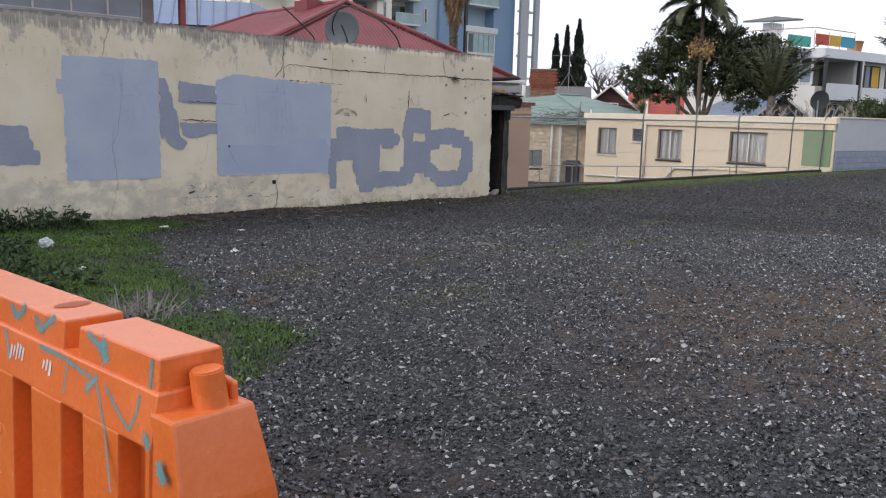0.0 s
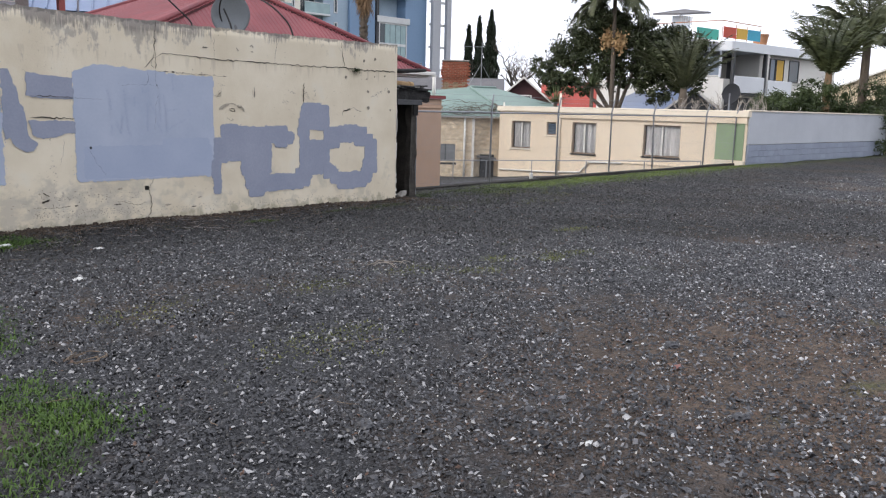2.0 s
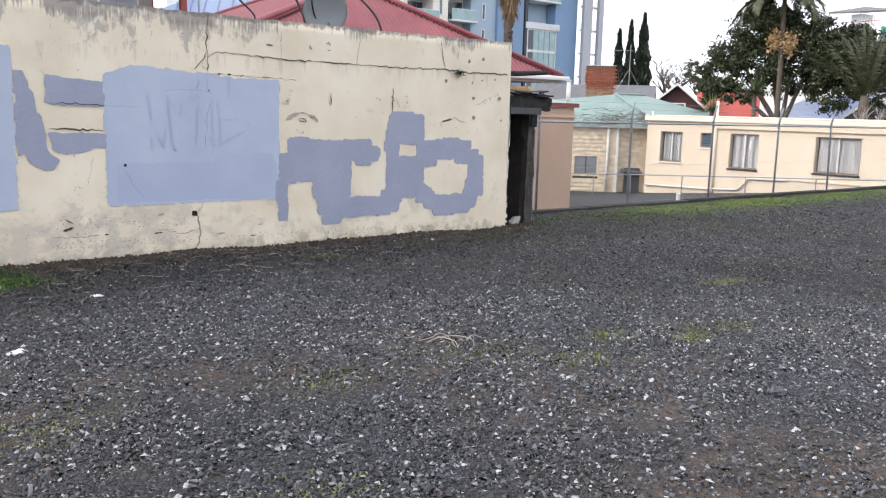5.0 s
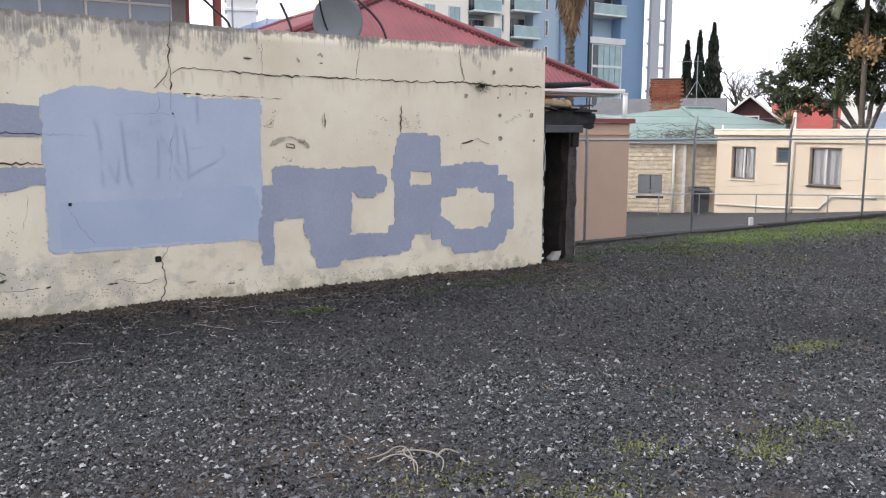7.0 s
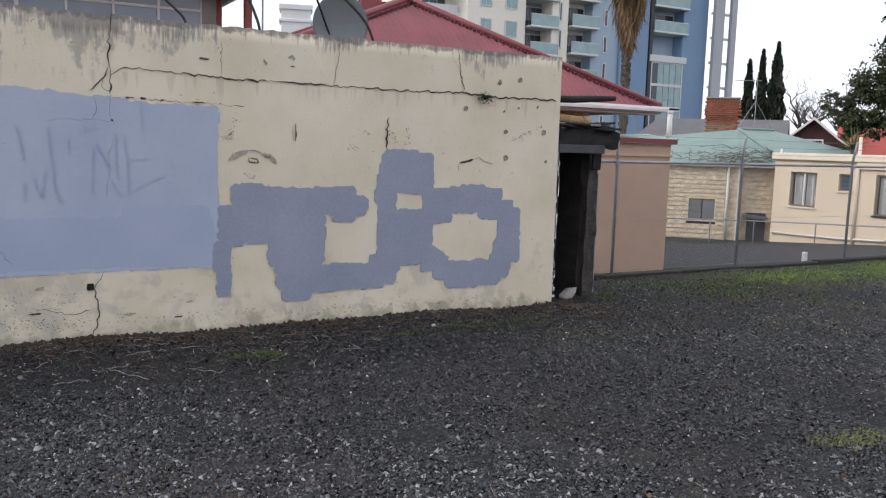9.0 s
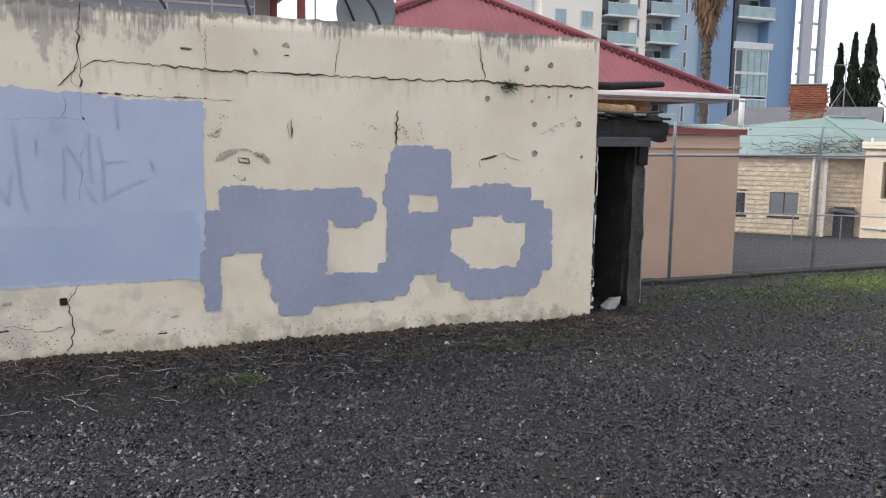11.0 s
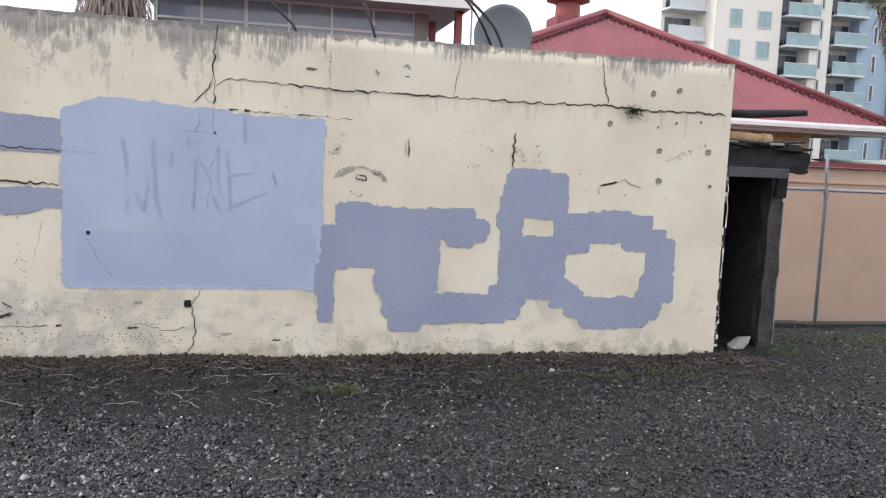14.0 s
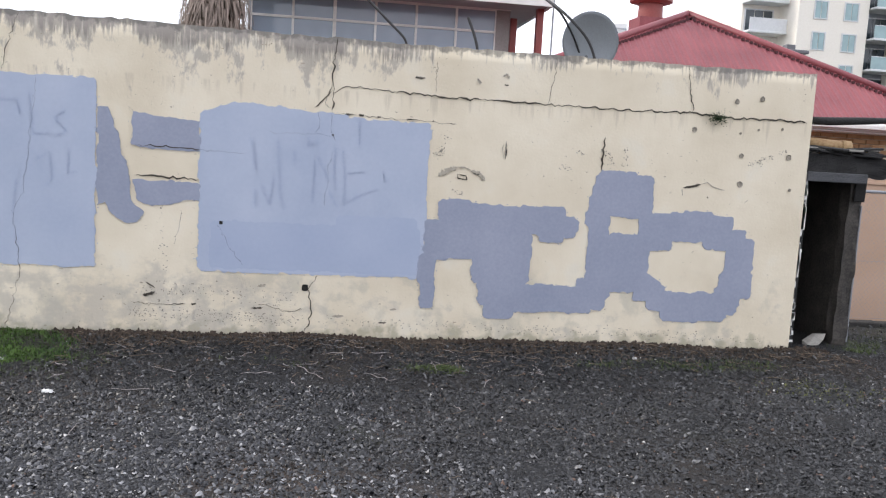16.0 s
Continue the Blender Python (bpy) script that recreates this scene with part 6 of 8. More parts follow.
# ---- other roofs ----
def gable(name, label, x, y, rot, w, d, eave, ridge, wall_m, roof_m, base=-1.5, over=0.35):
    """A gabled house: its gable end faces local -y."""
    h_ = thing(name, label, "house", m=pose(x, y, 0, 0, 0, rot))
    part("wall", box(-w, w, 0, d, base, eave), wall_m, h_)
    part("gable_end", ([(-w, 0.0, eave), (w, 0.0, eave), (0, 0.0, ridge - 0.05), (-w, 0.1, eave), (w, 0.1, eave), (0, 0.1, ridge - 0.05)], [(0, 1, 2), (5, 4, 3), (0, 3, 4, 1), (1, 4, 5, 2), (2, 5, 3, 0)]), wall_m, h_)
    k_ = (ridge - eave) / w
    for s in (-1, 1):
        e = s * (w + over)
        z = eave - over * k_
        part("roof", ([(e, -over, z), (0, -over, ridge), (0, d + over, ridge), (e, d + over, z), (e, -over, z - 0.09), (0, -over, ridge - 0.09), (0, d + over, ridge - 0.09), (e, d + over, z - 0.09)],
                      [(0, 1, 2, 3), (7, 6, 5, 4), (0, 4, 5, 1), (1, 5, 6, 2), (2, 6, 7, 3), (3, 7, 4, 0)]), roof_m, h_)
        part("bargeboard", ([(e, -over - 0.03, z + 0.02), (0, -over - 0.03, ridge + 0.02), (0, -over - 0.03, ridge - 0.12), (e, -over - 0.03, z - 0.12)], [(0, 1, 2, 3)]), OFFW, h_)
    return h_


gh = gable("gabled_house", "dark-roofed house with a maroon gable end", 30.85, 20.95, -52, 1.5, 9, 2.2, 3.46, MAROON, SLATE)
w_ = part("window", frame_box(bmesh.new(), -0.5, 0.5, 1.8, 2.4, 0.07, -0.06, 0.0), OFFW, gh)
part("pane", box(-0.43, 0.43, -0.03, -0.01, 1.87, 2.33), GLASSD, w_)
part("side_roof", ([(-9.6, 1.6, 2.0), (-1.2, 0.6, 2.0), (-1.2, 4.0, 3.46), (-8.2, 4.0, 3.46), (-9.6, 8, 2.0), (-1.2, 8, 2.0)], [(0, 1, 2, 3), (3, 2, 5, 4)]), SLATE, gh)
part("side_wall", box(-6.2, -1.3, 2.0, 7.6, -1.5, 2.05), MAROON, gh)
rh = gable("red_iron_house", "house with a bright red iron roof", 36.6, 23.4, 215, 2.6, 5.5, 1.1, 3.35, OFFW, BRIGHTRED)
bh = gable("blue_roofed_cottage", "cottage with a weathered blue-grey iron roof", 31.3, 10.4, -40, 1.6, 13, 1.7, 2.85, CHARC, STEELB)
fh = gable("distant_house", "distant house with a dark grey hip roof", 60.0, 8.6, -80, 5.0, 12, 3.4, 5.4, BOARD, SLATE)
part("chimney", box(-0.6, 0.2, 10, 11, 4.5, 7.2), BRICKR, fh)

# ---- apartment tower ----
TY = 63.0
tower = thing("apartment_tower", "tall beige and blue apartment tower with glazed balconies", "tower")
T_TOP, T_BOT, FLOOR = 46.0, -4.0, 2.66
part("wall", box(30.4, 31.6, TY + 5, TY + 16, T_BOT, 14.4, 0.05), TBEIGE, tower)
part("wall", box(31.6, 35.3, TY + 3.2, TY + 16, T_BOT, 19.5, 0.05), TBEIGE, tower)
part("wall", box(35.2, 41.8, TY, TY + 16, T_BOT, T_TOP, 0.05), TBEIGE, tower)
part("wall", box(41.8, 44.7, TY + 1.6, TY + 16, T_BOT, T_TOP), TGREY, tower)
part("wall", box(44.7, 46.7, TY - 0.3, TY + 16, T_BOT, T_TOP, 0.05), TBEIGE, tower)
part("wall", box(46.7, 49.9, TY + 1.4, TY + 16, T_BOT, T_TOP), TBEIGE, tower)
part("wall", box(49.9, 57.2, TY, TY + 16, T_BOT, T_TOP, 0.05), TPALE, tower)
part("wall", box(53.4, 57.2, TY - 0.4, TY, T_BOT, T_TOP, 0.05), TBLUE, tower)
part("wall", box(57.2, 62.2, TY + 1.3, TY + 16, T_BOT, T_TOP), TPALE, tower)
part("wall", box(62.2, 65.8, TY - 0.2, TY + 16, T_BOT, T_TOP, 0.05), TBLUE, tower)


def t_window(x0, x1, z0, z1, y, n_=1, tint=GLASSB):
    w_ = part("window", frame_box(bmesh.new(), x0, x1, z0, z1, 0.1, y - 0.08, y + 0.02), TSLAB, tower)
    for q in range(n_):
        a, b = x0 + 0.1 + (x1 - x0 - 0.2) * q / n_, x0 + 0.1 + (x1 - x0 - 0.2) * (q + 1) / n_
        part("pane", box(a + 0.03, b - 0.03, y - 0.05, y - 0.03, z0 + 0.1, z1 - 0.1), tint, w_)


def t_balcony(x0, x1, z, y, wall_y, solid=False):
    b_ = part("balcony", box(x0, x1, y, wall_y, z - 0.2, z, 0.03), TSLAB, tower)
    part("balustrade", box(x0 + 0.05, x1 - 0.05, y + 0.05, y + 0.1, z, z + 1.05), TSLAB if solid else GLASST, b_)
    bm = bmesh.new()
    rod(bm, (x0 + 0.05, y + 0.07, z + 1.07), (x1 - 0.05, y + 0.07, z + 1.07), 0.035, n=5)
    part("hand_rail", bm, TSLAB, b_)
    t_window(x0 + 0.35, x1 - 0.5, z, z + 2.1, wall_y, 3, GLASSD)
    if not solid and random.random() < 0.5:
        part("air_unit", box(x1 - 1.0, x1 - 0.35, y + 0.4, y + 0.8, z + 0.02, z + 0.6, 0.03), TSLAB, b_)


random.seed(5)
for fl in range(-3, 8):
    z = 11.1 + fl * FLOOR
    if z < 21.5:
        t_window(36.6, 37.9, z + 0.9, z + 2.5, TY, 2, GLASST)
        t_window(39.4, 40.8, z + 0.9, z + 2.5, TY, 2, GLASST)
        t_balcony(42.0, 45.4, z - 0.4, TY - 0.7, TY + 1.6)
        t_window(45.5, 45.9, z + 0.3, z + 2.1, TY - 0.3, 1, GLASSD)
        t_balcony(46.9, 50.4, z, TY - 0.7, TY + 1.4)
        t_window(51.4, 51.9, z + 0.3, z + 2.0, TY, 1, GLASSD)
    if 12.5 < z < 21:
        t_balcony(57.7, 62.6, z + 0.45, TY - 0.7, TY + 1.3)
        t_balcony(31.5, 35.1, z - 0.2, TY + 1.4, TY + 3.2, True)
part("bay_band", box(57.4, 62.6, TY - 0.6, TY + 1.3, 11.0, 11.7, 0.03), TSLAB, tower)
for zz in (3.6, 6.2, 8.6):
    bay = part("bay_window", frame_box(bmesh.new(), 57.7, 62.2, zz, zz + 2.4, 0.14, TY - 0.5, TY - 0.35), TSLAB, tower)
    for q in range(5):
        a = 57.84 + q * 0.85
        part("pane", box(a, a + 0.78, TY - 0.44, TY - 0.4, zz + 0.14, zz + 2.26), GLASST if q else GLASSD, bay)
part("bay_side", box(57.3, 57.7, TY - 0.5, TY + 1.3, T_BOT, T_TOP), CHARC, tower)
TPYL = mat("light_grey_pylon", (0.36, 0.37, 0.40), (0.44, 0.45, 0.48), 0.2, 5, 0.8, 0.05)
fr = part("exo_frame", box(65.7, 67.1, TY - 1.4, TY - 0.9, T_BOT, 20.7, 0.06), TPYL, tower, "grey concrete frame of two pylons")
part("pylon", box(68.2, 69.0, TY - 1.4, TY - 0.9, T_BOT, 20.7, 0.06), TPYL, fr)
part("cap_beam", box(67.1, 68.2, TY - 1.4, TY - 0.9, 19.2, 20.7), TPYL, fr)
for q in range(9):
    part("tie_slab", box(65.8, 68.9, TY - 0.9, TY - 0.6, 16.6 - q * FLOOR, 16.85 - q * FLOOR), TSLAB, fr)


# ---- trees ----
def leaf_quads(centres, size, r_, aspect=0.5, droop=0.0):
    """Leaves as bent diamonds, one at each centre."""
    n_ = len(centres)
    d = r_.standard_normal((n_, 3))
    d[:, 2] -= droop
    d /= np.linalg.norm(d, axis=1)[:, None]
    e = np.cross(d, r_.standard_normal((n_, 3)))
    e /= np.linalg.norm(e, axis=1)[:, None]
    s = size * r_.uniform(0.6, 1.3, n_)[:, None]
    v = np.stack([centres - d * s, centres + e * s * aspect, centres + d * s, centres - e * s * aspect], 1)
    return v.reshape(-1, 3), np.arange(n_ * 4).reshape(-1, 4)


def clumps(r_, blobs, per, shell=0.45):
    """Points gathered in clumps over the surface of ellipsoids (centre, radii)."""
    out = []
    for c, rad, k_ in blobs:
        d = r_.standard_normal((k_, 3))
        d /= np.linalg.norm(d, axis=1)[:, None]
        cc = np.array(c) + d * np.array(rad) * (1 - shell * r_.uniform(0, 1, k_) ** 2)[:, None]
        for q in cc:
            w = np.array(rad).mean() * r_.uniform(0.09, 0.2)
            out.append(q + r_.standard_normal((per, 3)) * w * np.array((1, 1, 0.7)))
    return np.concatenate(out)


def limbs(base, tips, r0, bend=0.3, seed=0):
    """A trunk that splits into limbs towards the tips."""
    rr = random.Random(seed)
    ms = []
    base = Vector(base)
    fork = base + Vector((0.05, 0, 0.45 * (sum(t[2] for t in tips) / len(tips) - base.z)))
    ms.append(tube([base, base.lerp(fork, 0.5) + Vector((0.08, 0.05, 0)), fork], [r0, r0 * 0.8, r0 * 0.68], 9))
    for t in tips:
        t = Vector(t)
        mid = fork.lerp(t, 0.5) + Vector((rr.uniform(-bend, bend), rr.uniform(-bend, bend), bend * 0.4))
        ms.append(tube([fork, mid, t], [r0 * 0.5, r0 * 0.32, r0 * 0.1], 7))
        for q in range(3):
            o = mid.lerp(t, 0.25 * q + 0.1)
            ms.append(tube([o, o + Vector((rr.uniform(-1, 1), rr.uniform(-1, 1), rr.uniform(0, 0.8))) * (t - fork).length * 0.3], [r0 * 0.16, r0 * 0.04], 5))
    return merge(*ms)


r_ = np.random.default_rng(12)
tree = thing("broadleaf_tree", "large dark glossy-leaved evergreen tree behind the flats", "tree")
tips = [(23.3, 13.0, 3.3), (23.6, 12.4, 4.6), (24.0, 11.7, 5.6), (24.6, 10.8, 5.2), (25.1, 10.0, 4.2), (24.4, 12.0, 4.2)]
part("trunk", limbs((24.7, 10.9, -1.5), tips, 0.22, 0.5, 3), BARK, tree)
blobs = [((23.3, 13.0, 3.3), (0.8, 0.8, 0.8), 40), ((23.6, 12.5, 4.4), (1.0, 1.0, 0.9), 60), ((24.0, 11.7, 5.2), (1.15, 1.15, 0.9), 70), ((24.5, 10.9, 5.0), (1.0, 1.0, 0.9), 60), ((25.0, 10.1, 4.4), (1.0, 1.0, 0.9), 60), ((24.3, 11.8, 4.0), (1.3, 1.3, 0.9), 80),
         ((25.4, 9.6, 3.5), (0.8, 0.8, 0.8), 36), ((25.6, 9.2, 4.5), (0.9, 0.9, 0.8), 40), ((25.3, 9.8, 3.3), (0.9, 0.9, 0.6), 34), ((23.8, 12.4, 2.7), (0.8, 0.8, 0.45), 24), ((24.7, 11.1, 3.2), (1.0, 1.0, 0.7), 40), ((26.3, 8.4, 4.5), (1.0, 1.0, 0.8), 40), ((26.5, 7.8, 4.2), (0.6, 0.6, 0.6), 20), ((26.5, 7.9, 3.1), (0.6, 0.6, 0.7), 22), ((24.2, 11.4, 5.75), (1.0, 1.0, 0.6), 50), ((24.9, 10.4, 5.5), (0.9, 0.9, 0.6), 40), ((23.1, 13.5, 2.8), (0.6, 0.6, 0.5), 24), ((25.3, 9.9, 5.0), (0.8, 0.8, 0.7), 30),
         ((25.8, 8.8, 4.3), (1.0, 1.0, 1.0), 56), ((26.2, 8.2, 3.3), (0.9, 0.9, 0.9), 46), ((25.6, 9.2, 2.6), (0.9, 0.9, 0.6), 34), ((22.9, 13.7, 3.5), (0.6, 0.6, 0.55), 24), ((25.9, 8.7, 5.0), (0.7, 0.7, 0.5), 24)]
v, q = leaf_quads(clumps(r_, blobs, 62), 0.075, r_, 0.45)
big_mesh("crown", v, q, LEAFD, tree)

cyp0 = None
for (cx, cy, top_z, rad) in ((40.35, 33.7, 7.75, 0.52), (40.95, 33.15, 8.4, 0.5), (41.6, 32.5, 8.9, 0.72)):
    cyp = thing("cypress", "slender dark pencil cypress", "tree", "row of cypresses")
    bm = bmesh.new()
    rod(bm, (cx, cy, -1.5), (cx, cy, top_z - 1), 0.16, 0.04, 8)
    part("trunk", bm, BARK, cyp)
    n_ = 5200
    t = r_.uniform(0, 1, n_) ** 0.8
    prof = rad * np.minimum(1, (1 - t) * 2.2) ** 0.75 * (0.85 + 0.15 * np.sin(t * 40 + r_.uniform(0, 6)))
    a = r_.uniform(0, math.tau, n_)
    rr = prof * r_.uniform(0.55, 1.06, n_)
    c = np.stack([cx + rr * np.cos(a), cy + rr * np.sin(a), -0.8 + t * (top_z + 0.8)], -1)
    d = np.stack([0.25 * np.cos(a), 0.25 * np.sin(a), np.full(n_, 1.0)], -1) + 0.25 * r_.standard_normal((n_, 3))
    d /= np.linalg.norm(d, axis=1)[:, None]
    e = np.cross(d, r_.standard_normal((n_, 3)))
    e /= np.linalg.norm(e, axis=1)[:, None]
    s = r_.uniform(0.12, 0.26, n_)[:, None]
    v = np.stack([c - d * s, c + e * s * 0.35, c + d * s, c - e * s * 0.35], 1).reshape(-1, 3)
    big_mesh("crown", v, np.arange(n_ * 4).reshape(-1, 4), LEAFC, cyp)


def branches(base, direction, length, r0, depth, rr, out, kink=0.5, kids=3):
    """Bare branching, recursively."""
    p = Vector(base)
    pts, rad = [p.copy()], [r0]
    d = Vector(direction).normalized()
    for i in range(4):
        d = (d + Vector((rr.uniform(-kink, kink), rr.uniform(-kink, kink), rr.uniform(-kink * 0.3, kink * 0.6)))).normalized()
        p = p + d * length / 4
        pts.append(p.copy())
        rad.append(r0 * (1 - 0.55 * (i + 1) / 4))
    out.append(tube(pts, rad, 5))
    if depth:
        for _ in range(kids):
            i = rr.choice((2, 3, 4))
            dd = (d + Vector((rr.uniform(-1, 1), rr.uniform(-1, 1), rr.uniform(-0.1, 0.8)))).normalized()
            branches(pts[i], dd, length * rr.uniform(0.5, 0.75), rad[i] * 0.75, depth - 1, rr, out, kink, kids)


rr = random.Random(9)
out = []
for q in range(6):
    branches((36.6 + q * 0.28, 26.8 - q * 0.62, 1.6), (rr.uniform(-0.5, 0.5), rr.uniform(-0.6, 0.4), 0.9), 2.5, 0.17, 4, rr, out, 0.75)
bare = part("bare_tree", merge(*out), mat("dark_winter_bark", (0.045, 0.038, 0.032), (0.11, 0.095, 0.08), 4, 30, 0.9, 0.4))
tagged(bare, "bare leafless winter tree between the roofs", "tree")
out = []
for q in range(17):
    branches((19.6 + 0.05 * q, 5.0 - q * 0.2, 1.35), (rr.uniform(-0.7, 0.7), rr.uniform(-0.9, 0.9), 0.8), 0.62, 0.04, 2, rr, out, 0.6)
fran = part("bare_frangipani", merge(*out), mat("pale_bark", (0.28, 0.25, 0.22), (0.42, 0.38, 0.33), 5, 40, 0.9, 0.3))
tagged(fran, "bare pale-barked frangipani shrub behind the parapet", "shrub")


def frond(base, az, el, length, r_, droop=0.9, leaf=0.4, n_=26, width=0.015):
    """A feather frond: curving rib with two rows of leaflets, as vertex and quad arrays."""
    t = np.linspace(0, 1, n_)
    ang = el - droop * t ** 2
    dx = np.concatenate([[0], np.cumsum(np.cos(ang[:-1]) * length / (n_ - 1))])
    dz = np.concatenate([[0], np.cumsum(np.sin(ang[:-1]) * length / (n_ - 1))])
    h_ = np.array([math.cos(az), math.sin(az), 0.0])
    side = np.array([-math.sin(az), math.cos(az), 0.0])
    p = np.array(base) + dx[:, None] * h_ + dz[:, None] * np.array([0, 0, 1.0])
    tan = np.cos(ang)[:, None] * h_ + np.sin(ang)[:, None] * np.array([0, 0, 1.0])
    vs, qs = [], []
    for i in range(n_ - 1):
        b = len(vs)
        w = 0.03 * (1 - 0.85 * t[i])
        vs += [p[i] - side * w, p[i] + side * w, p[i + 1] + side * w, p[i + 1] - side * w]
        qs.append((b, b + 1, b + 2, b + 3))
        if i > n_ * 0.1:
            for sgn in (-1, 1):
                for sub in (0, 0.33, 0.67):
                    L = leaf * math.sin(math.pi * min(1, 0.12 + 0.86 * t[i])) ** 0.6 * r_.uniform(0.85, 1.1)
                    o = p[i] * (1 - sub) + p[i + 1] * sub
                    d = sgn * side * 0.6 + tan[i] * 0.75 + np.array([0, 0, r_.uniform(-0.5, 0.25)])
                    d /= np.linalg.norm(d)
                    b = len(vs)
                    vs += [o - tan[i] * width, o + tan[i] * width, o + d * L + np.array([0, 0, -0.2 * L]), o + d * L * 0.6 - tan[i] * width]
                    qs.append((b, b + 1, b + 2, b + 3))
    return np.array(vs), np.array(qs)


def crown_of(parent, base, count, length, r_, el=(0.2, 1.35), droop=0.9, leaf=0.4, name="crown", material=None):
    V, Q, o = [], [], 0
    for i in range(count):
        v, q = frond(base, i * 2.399 + r_.uniform(-0.2, 0.2), r_.uniform(*el), length * r_.uniform(0.8, 1.1), r_, droop * r_.uniform(0.8, 1.2), leaf)
        V.append(v)
        Q.append(q + o)
        o += len(v)
    return big_mesh(name, np.concatenate(V), np.concatenate(Q), material or LEAFP, parent)


p1 = thing("feather_palm", "young feather palm with upswept fronds behind the flats", "palm")
part("trunk", tube([(24.4, 7.3, -1.2), (24.4, 7.3, 1.2), (24.42, 7.32, 2.2), (24.4, 7.3, 2.6)], [0.2, 0.16, 0.19, 0.14], 12), BARK, p1, smooth=True)
DPALM = leaf_mat("dark_palm_leaves", (0.03, 0.042, 0.018), (0.115, 0.122, 0.06))
crown_of(p1, (24.4, 7.3, 2.35), 26, 3.0, r_, (0.85, 1.5), 0.8, 0.4, material=DPALM)
p2 = thing("feather_palm", "feather palm with a full crown behind the boundary wall", "palm")
part("trunk", tube([(28.0, 2.5, -1.2), (28.0, 2.5, 1.5), (28.0, 2.52, 2.8), (28.0, 2.5, 3.4)], [0.26, 0.15, 0.16, 0.13], 12), THATCH, p2, smooth=True)
crown_of(p2, (28.0, 2.5, 3.15), 34, 3.2, r_, (0.75, 1.5), 0.75, 0.5, material=leaf_mat("mid_palm_leaves", (0.036, 0.054, 0.02), (0.13, 0.145, 0.062)))
p4 = thing("feather_palm", "tall dark feather palm behind the boundary hedge", "palm")
part("trunk", tube([(33.4, 2.7, -1.2), (33.4, 2.7, 3), (33.4, 2.72, 5.4)], [0.24, 0.2, 0.17], 12), BARK, p4, smooth=True)
crown_of(p4, (33.4, 2.7, 4.9), 52, 3.7, r_, (0.1, 1.5), 0.9, 0.6, material=DPALM)
p3 = thing("slender_palm", "tall thin-trunked palm with hanging tan fruit clusters", "palm")
part("trunk", tube([(23.8, 10.45, -1.2), (23.75, 10.5, 3), (23.7, 10.55, 6.9)], [0.12, 0.1, 0.085], 10), BARK, p3, smooth=True)
crown_of(p3, (23.7, 10.55, 6.7), 34, 2.3, r_, (-0.6, 1.0), 1.5, 0.45, material=DPALM)
fc = np.concatenate([r_.standard_normal((420, 3)) * np.array((0.13, 0.13, 0.2)) + np.array(c) for c in ((23.6, 10.75, 4.75), (23.75, 10.2, 4.6))])
v, q = leaf_quads(fc, 0.07, r_, 0.7)
big_mesh("fruit", v, q, mat("tan_fruit", (0.36, 0.22, 0.10), (0.55, 0.38, 0.20), 5, 30, 0.7, 0.1, vary=0.2), p3)
yucca = thing("yucca", "spiky green yucca above the flats' parapet", "plant")
for (bx, by, bz) in ((20.9, 9.7, 2.55), (20.4, 11.2, 1.85)):
    V = []
    for i in range(120):
        d = r_.standard_normal(3)
        d[2] = abs(d[2]) * 0.8 - 0.15
        d /= np.linalg.norm(d)
        e = np.cross(d, (0.1, 0.2, 1.0))
        e /= np.linalg.norm(e)
        L = r_.uniform(0.55, 0.95)
        o = np.array((bx, by, bz))
        V += [o - e * 0.025, o + e * 0.025, o + d * L + e * 0.004, o + d * L - e * 0.004]
    big_mesh("leaf_rosette", np.array(V), np.arange(len(V)).reshape(-1, 4), LEAFP, yucca)
    bm = bmesh.new()
    rod(bm, (bx, by, -1), (bx, by, bz), 0.08, n=8)
    part("stem", bm, BARK, yucca)

fan = thing("fan_palm", "tall fan palm with a thick skirt of dead fronds", "palm")
part("trunk", tube([(32.2, 36.7, -2), (32.2, 36.7, 3.5), (32.25, 36.75, 7), (32.25, 36.75, 12.8)], [0.36, 0.25, 0.24, 0.24], 14), BARK, fan, smooth=True)
bm = bmesh.new()
for k_ in range(420):
    a, z = r_.uniform(0, math.tau), r_.uniform(3.0, 9.2)
    o = Vector((32.23 + 0.23 * math.cos(a), 36.73 + 0.23 * math.sin(a), z))
    rod(bm, o, o + Vector((0.12 * math.cos(a), 0.12 * math.sin(a), r_.uniform(0.05, 0.16))), 0.05, 0.015, 4)
part("stub_bark", bm, BARK, fan)
n_ = 2600
t = r_.uniform(0, 1, n_)
a = r_.uniform(0, math.tau, n_)
rr_ = (0.26 + 0.95 * np.sin(np.clip(t * 0.95 + 0.02, 0, 1) * math.pi * 0.62) ** 1.1 * (0.82 + 0.18 * np.sin(5 * a + 3 * t))) * r_.uniform(0.55, 1.1, n_)
c = np.stack([32.25 + rr_ * np.cos(a), 36.75 + rr_ * np.sin(a), 8.7 + t * 3.4], -1)
d = np.stack([-0.12 * np.cos(a), -0.12 * np.sin(a), np.full(n_, -1.0)], -1) + 0.3 * r_.standard_normal((n_, 3))
e = np.stack([-np.sin(a), np.cos(a), np.zeros(n_)], -1) + 0.3 * r_.standard_normal((n_, 3))
s = r_.uniform(0.3, 1.0, n_)[:, None]
w = r_.uniform(0.02, 0.07, n_)[:, None]
v = np.stack([c - e * w * 0.4, c + e * w * 0.4, c + d * s * 0.6 + e * w, c + d * s - e * w * 0.3], 1).reshape(-1, 3)
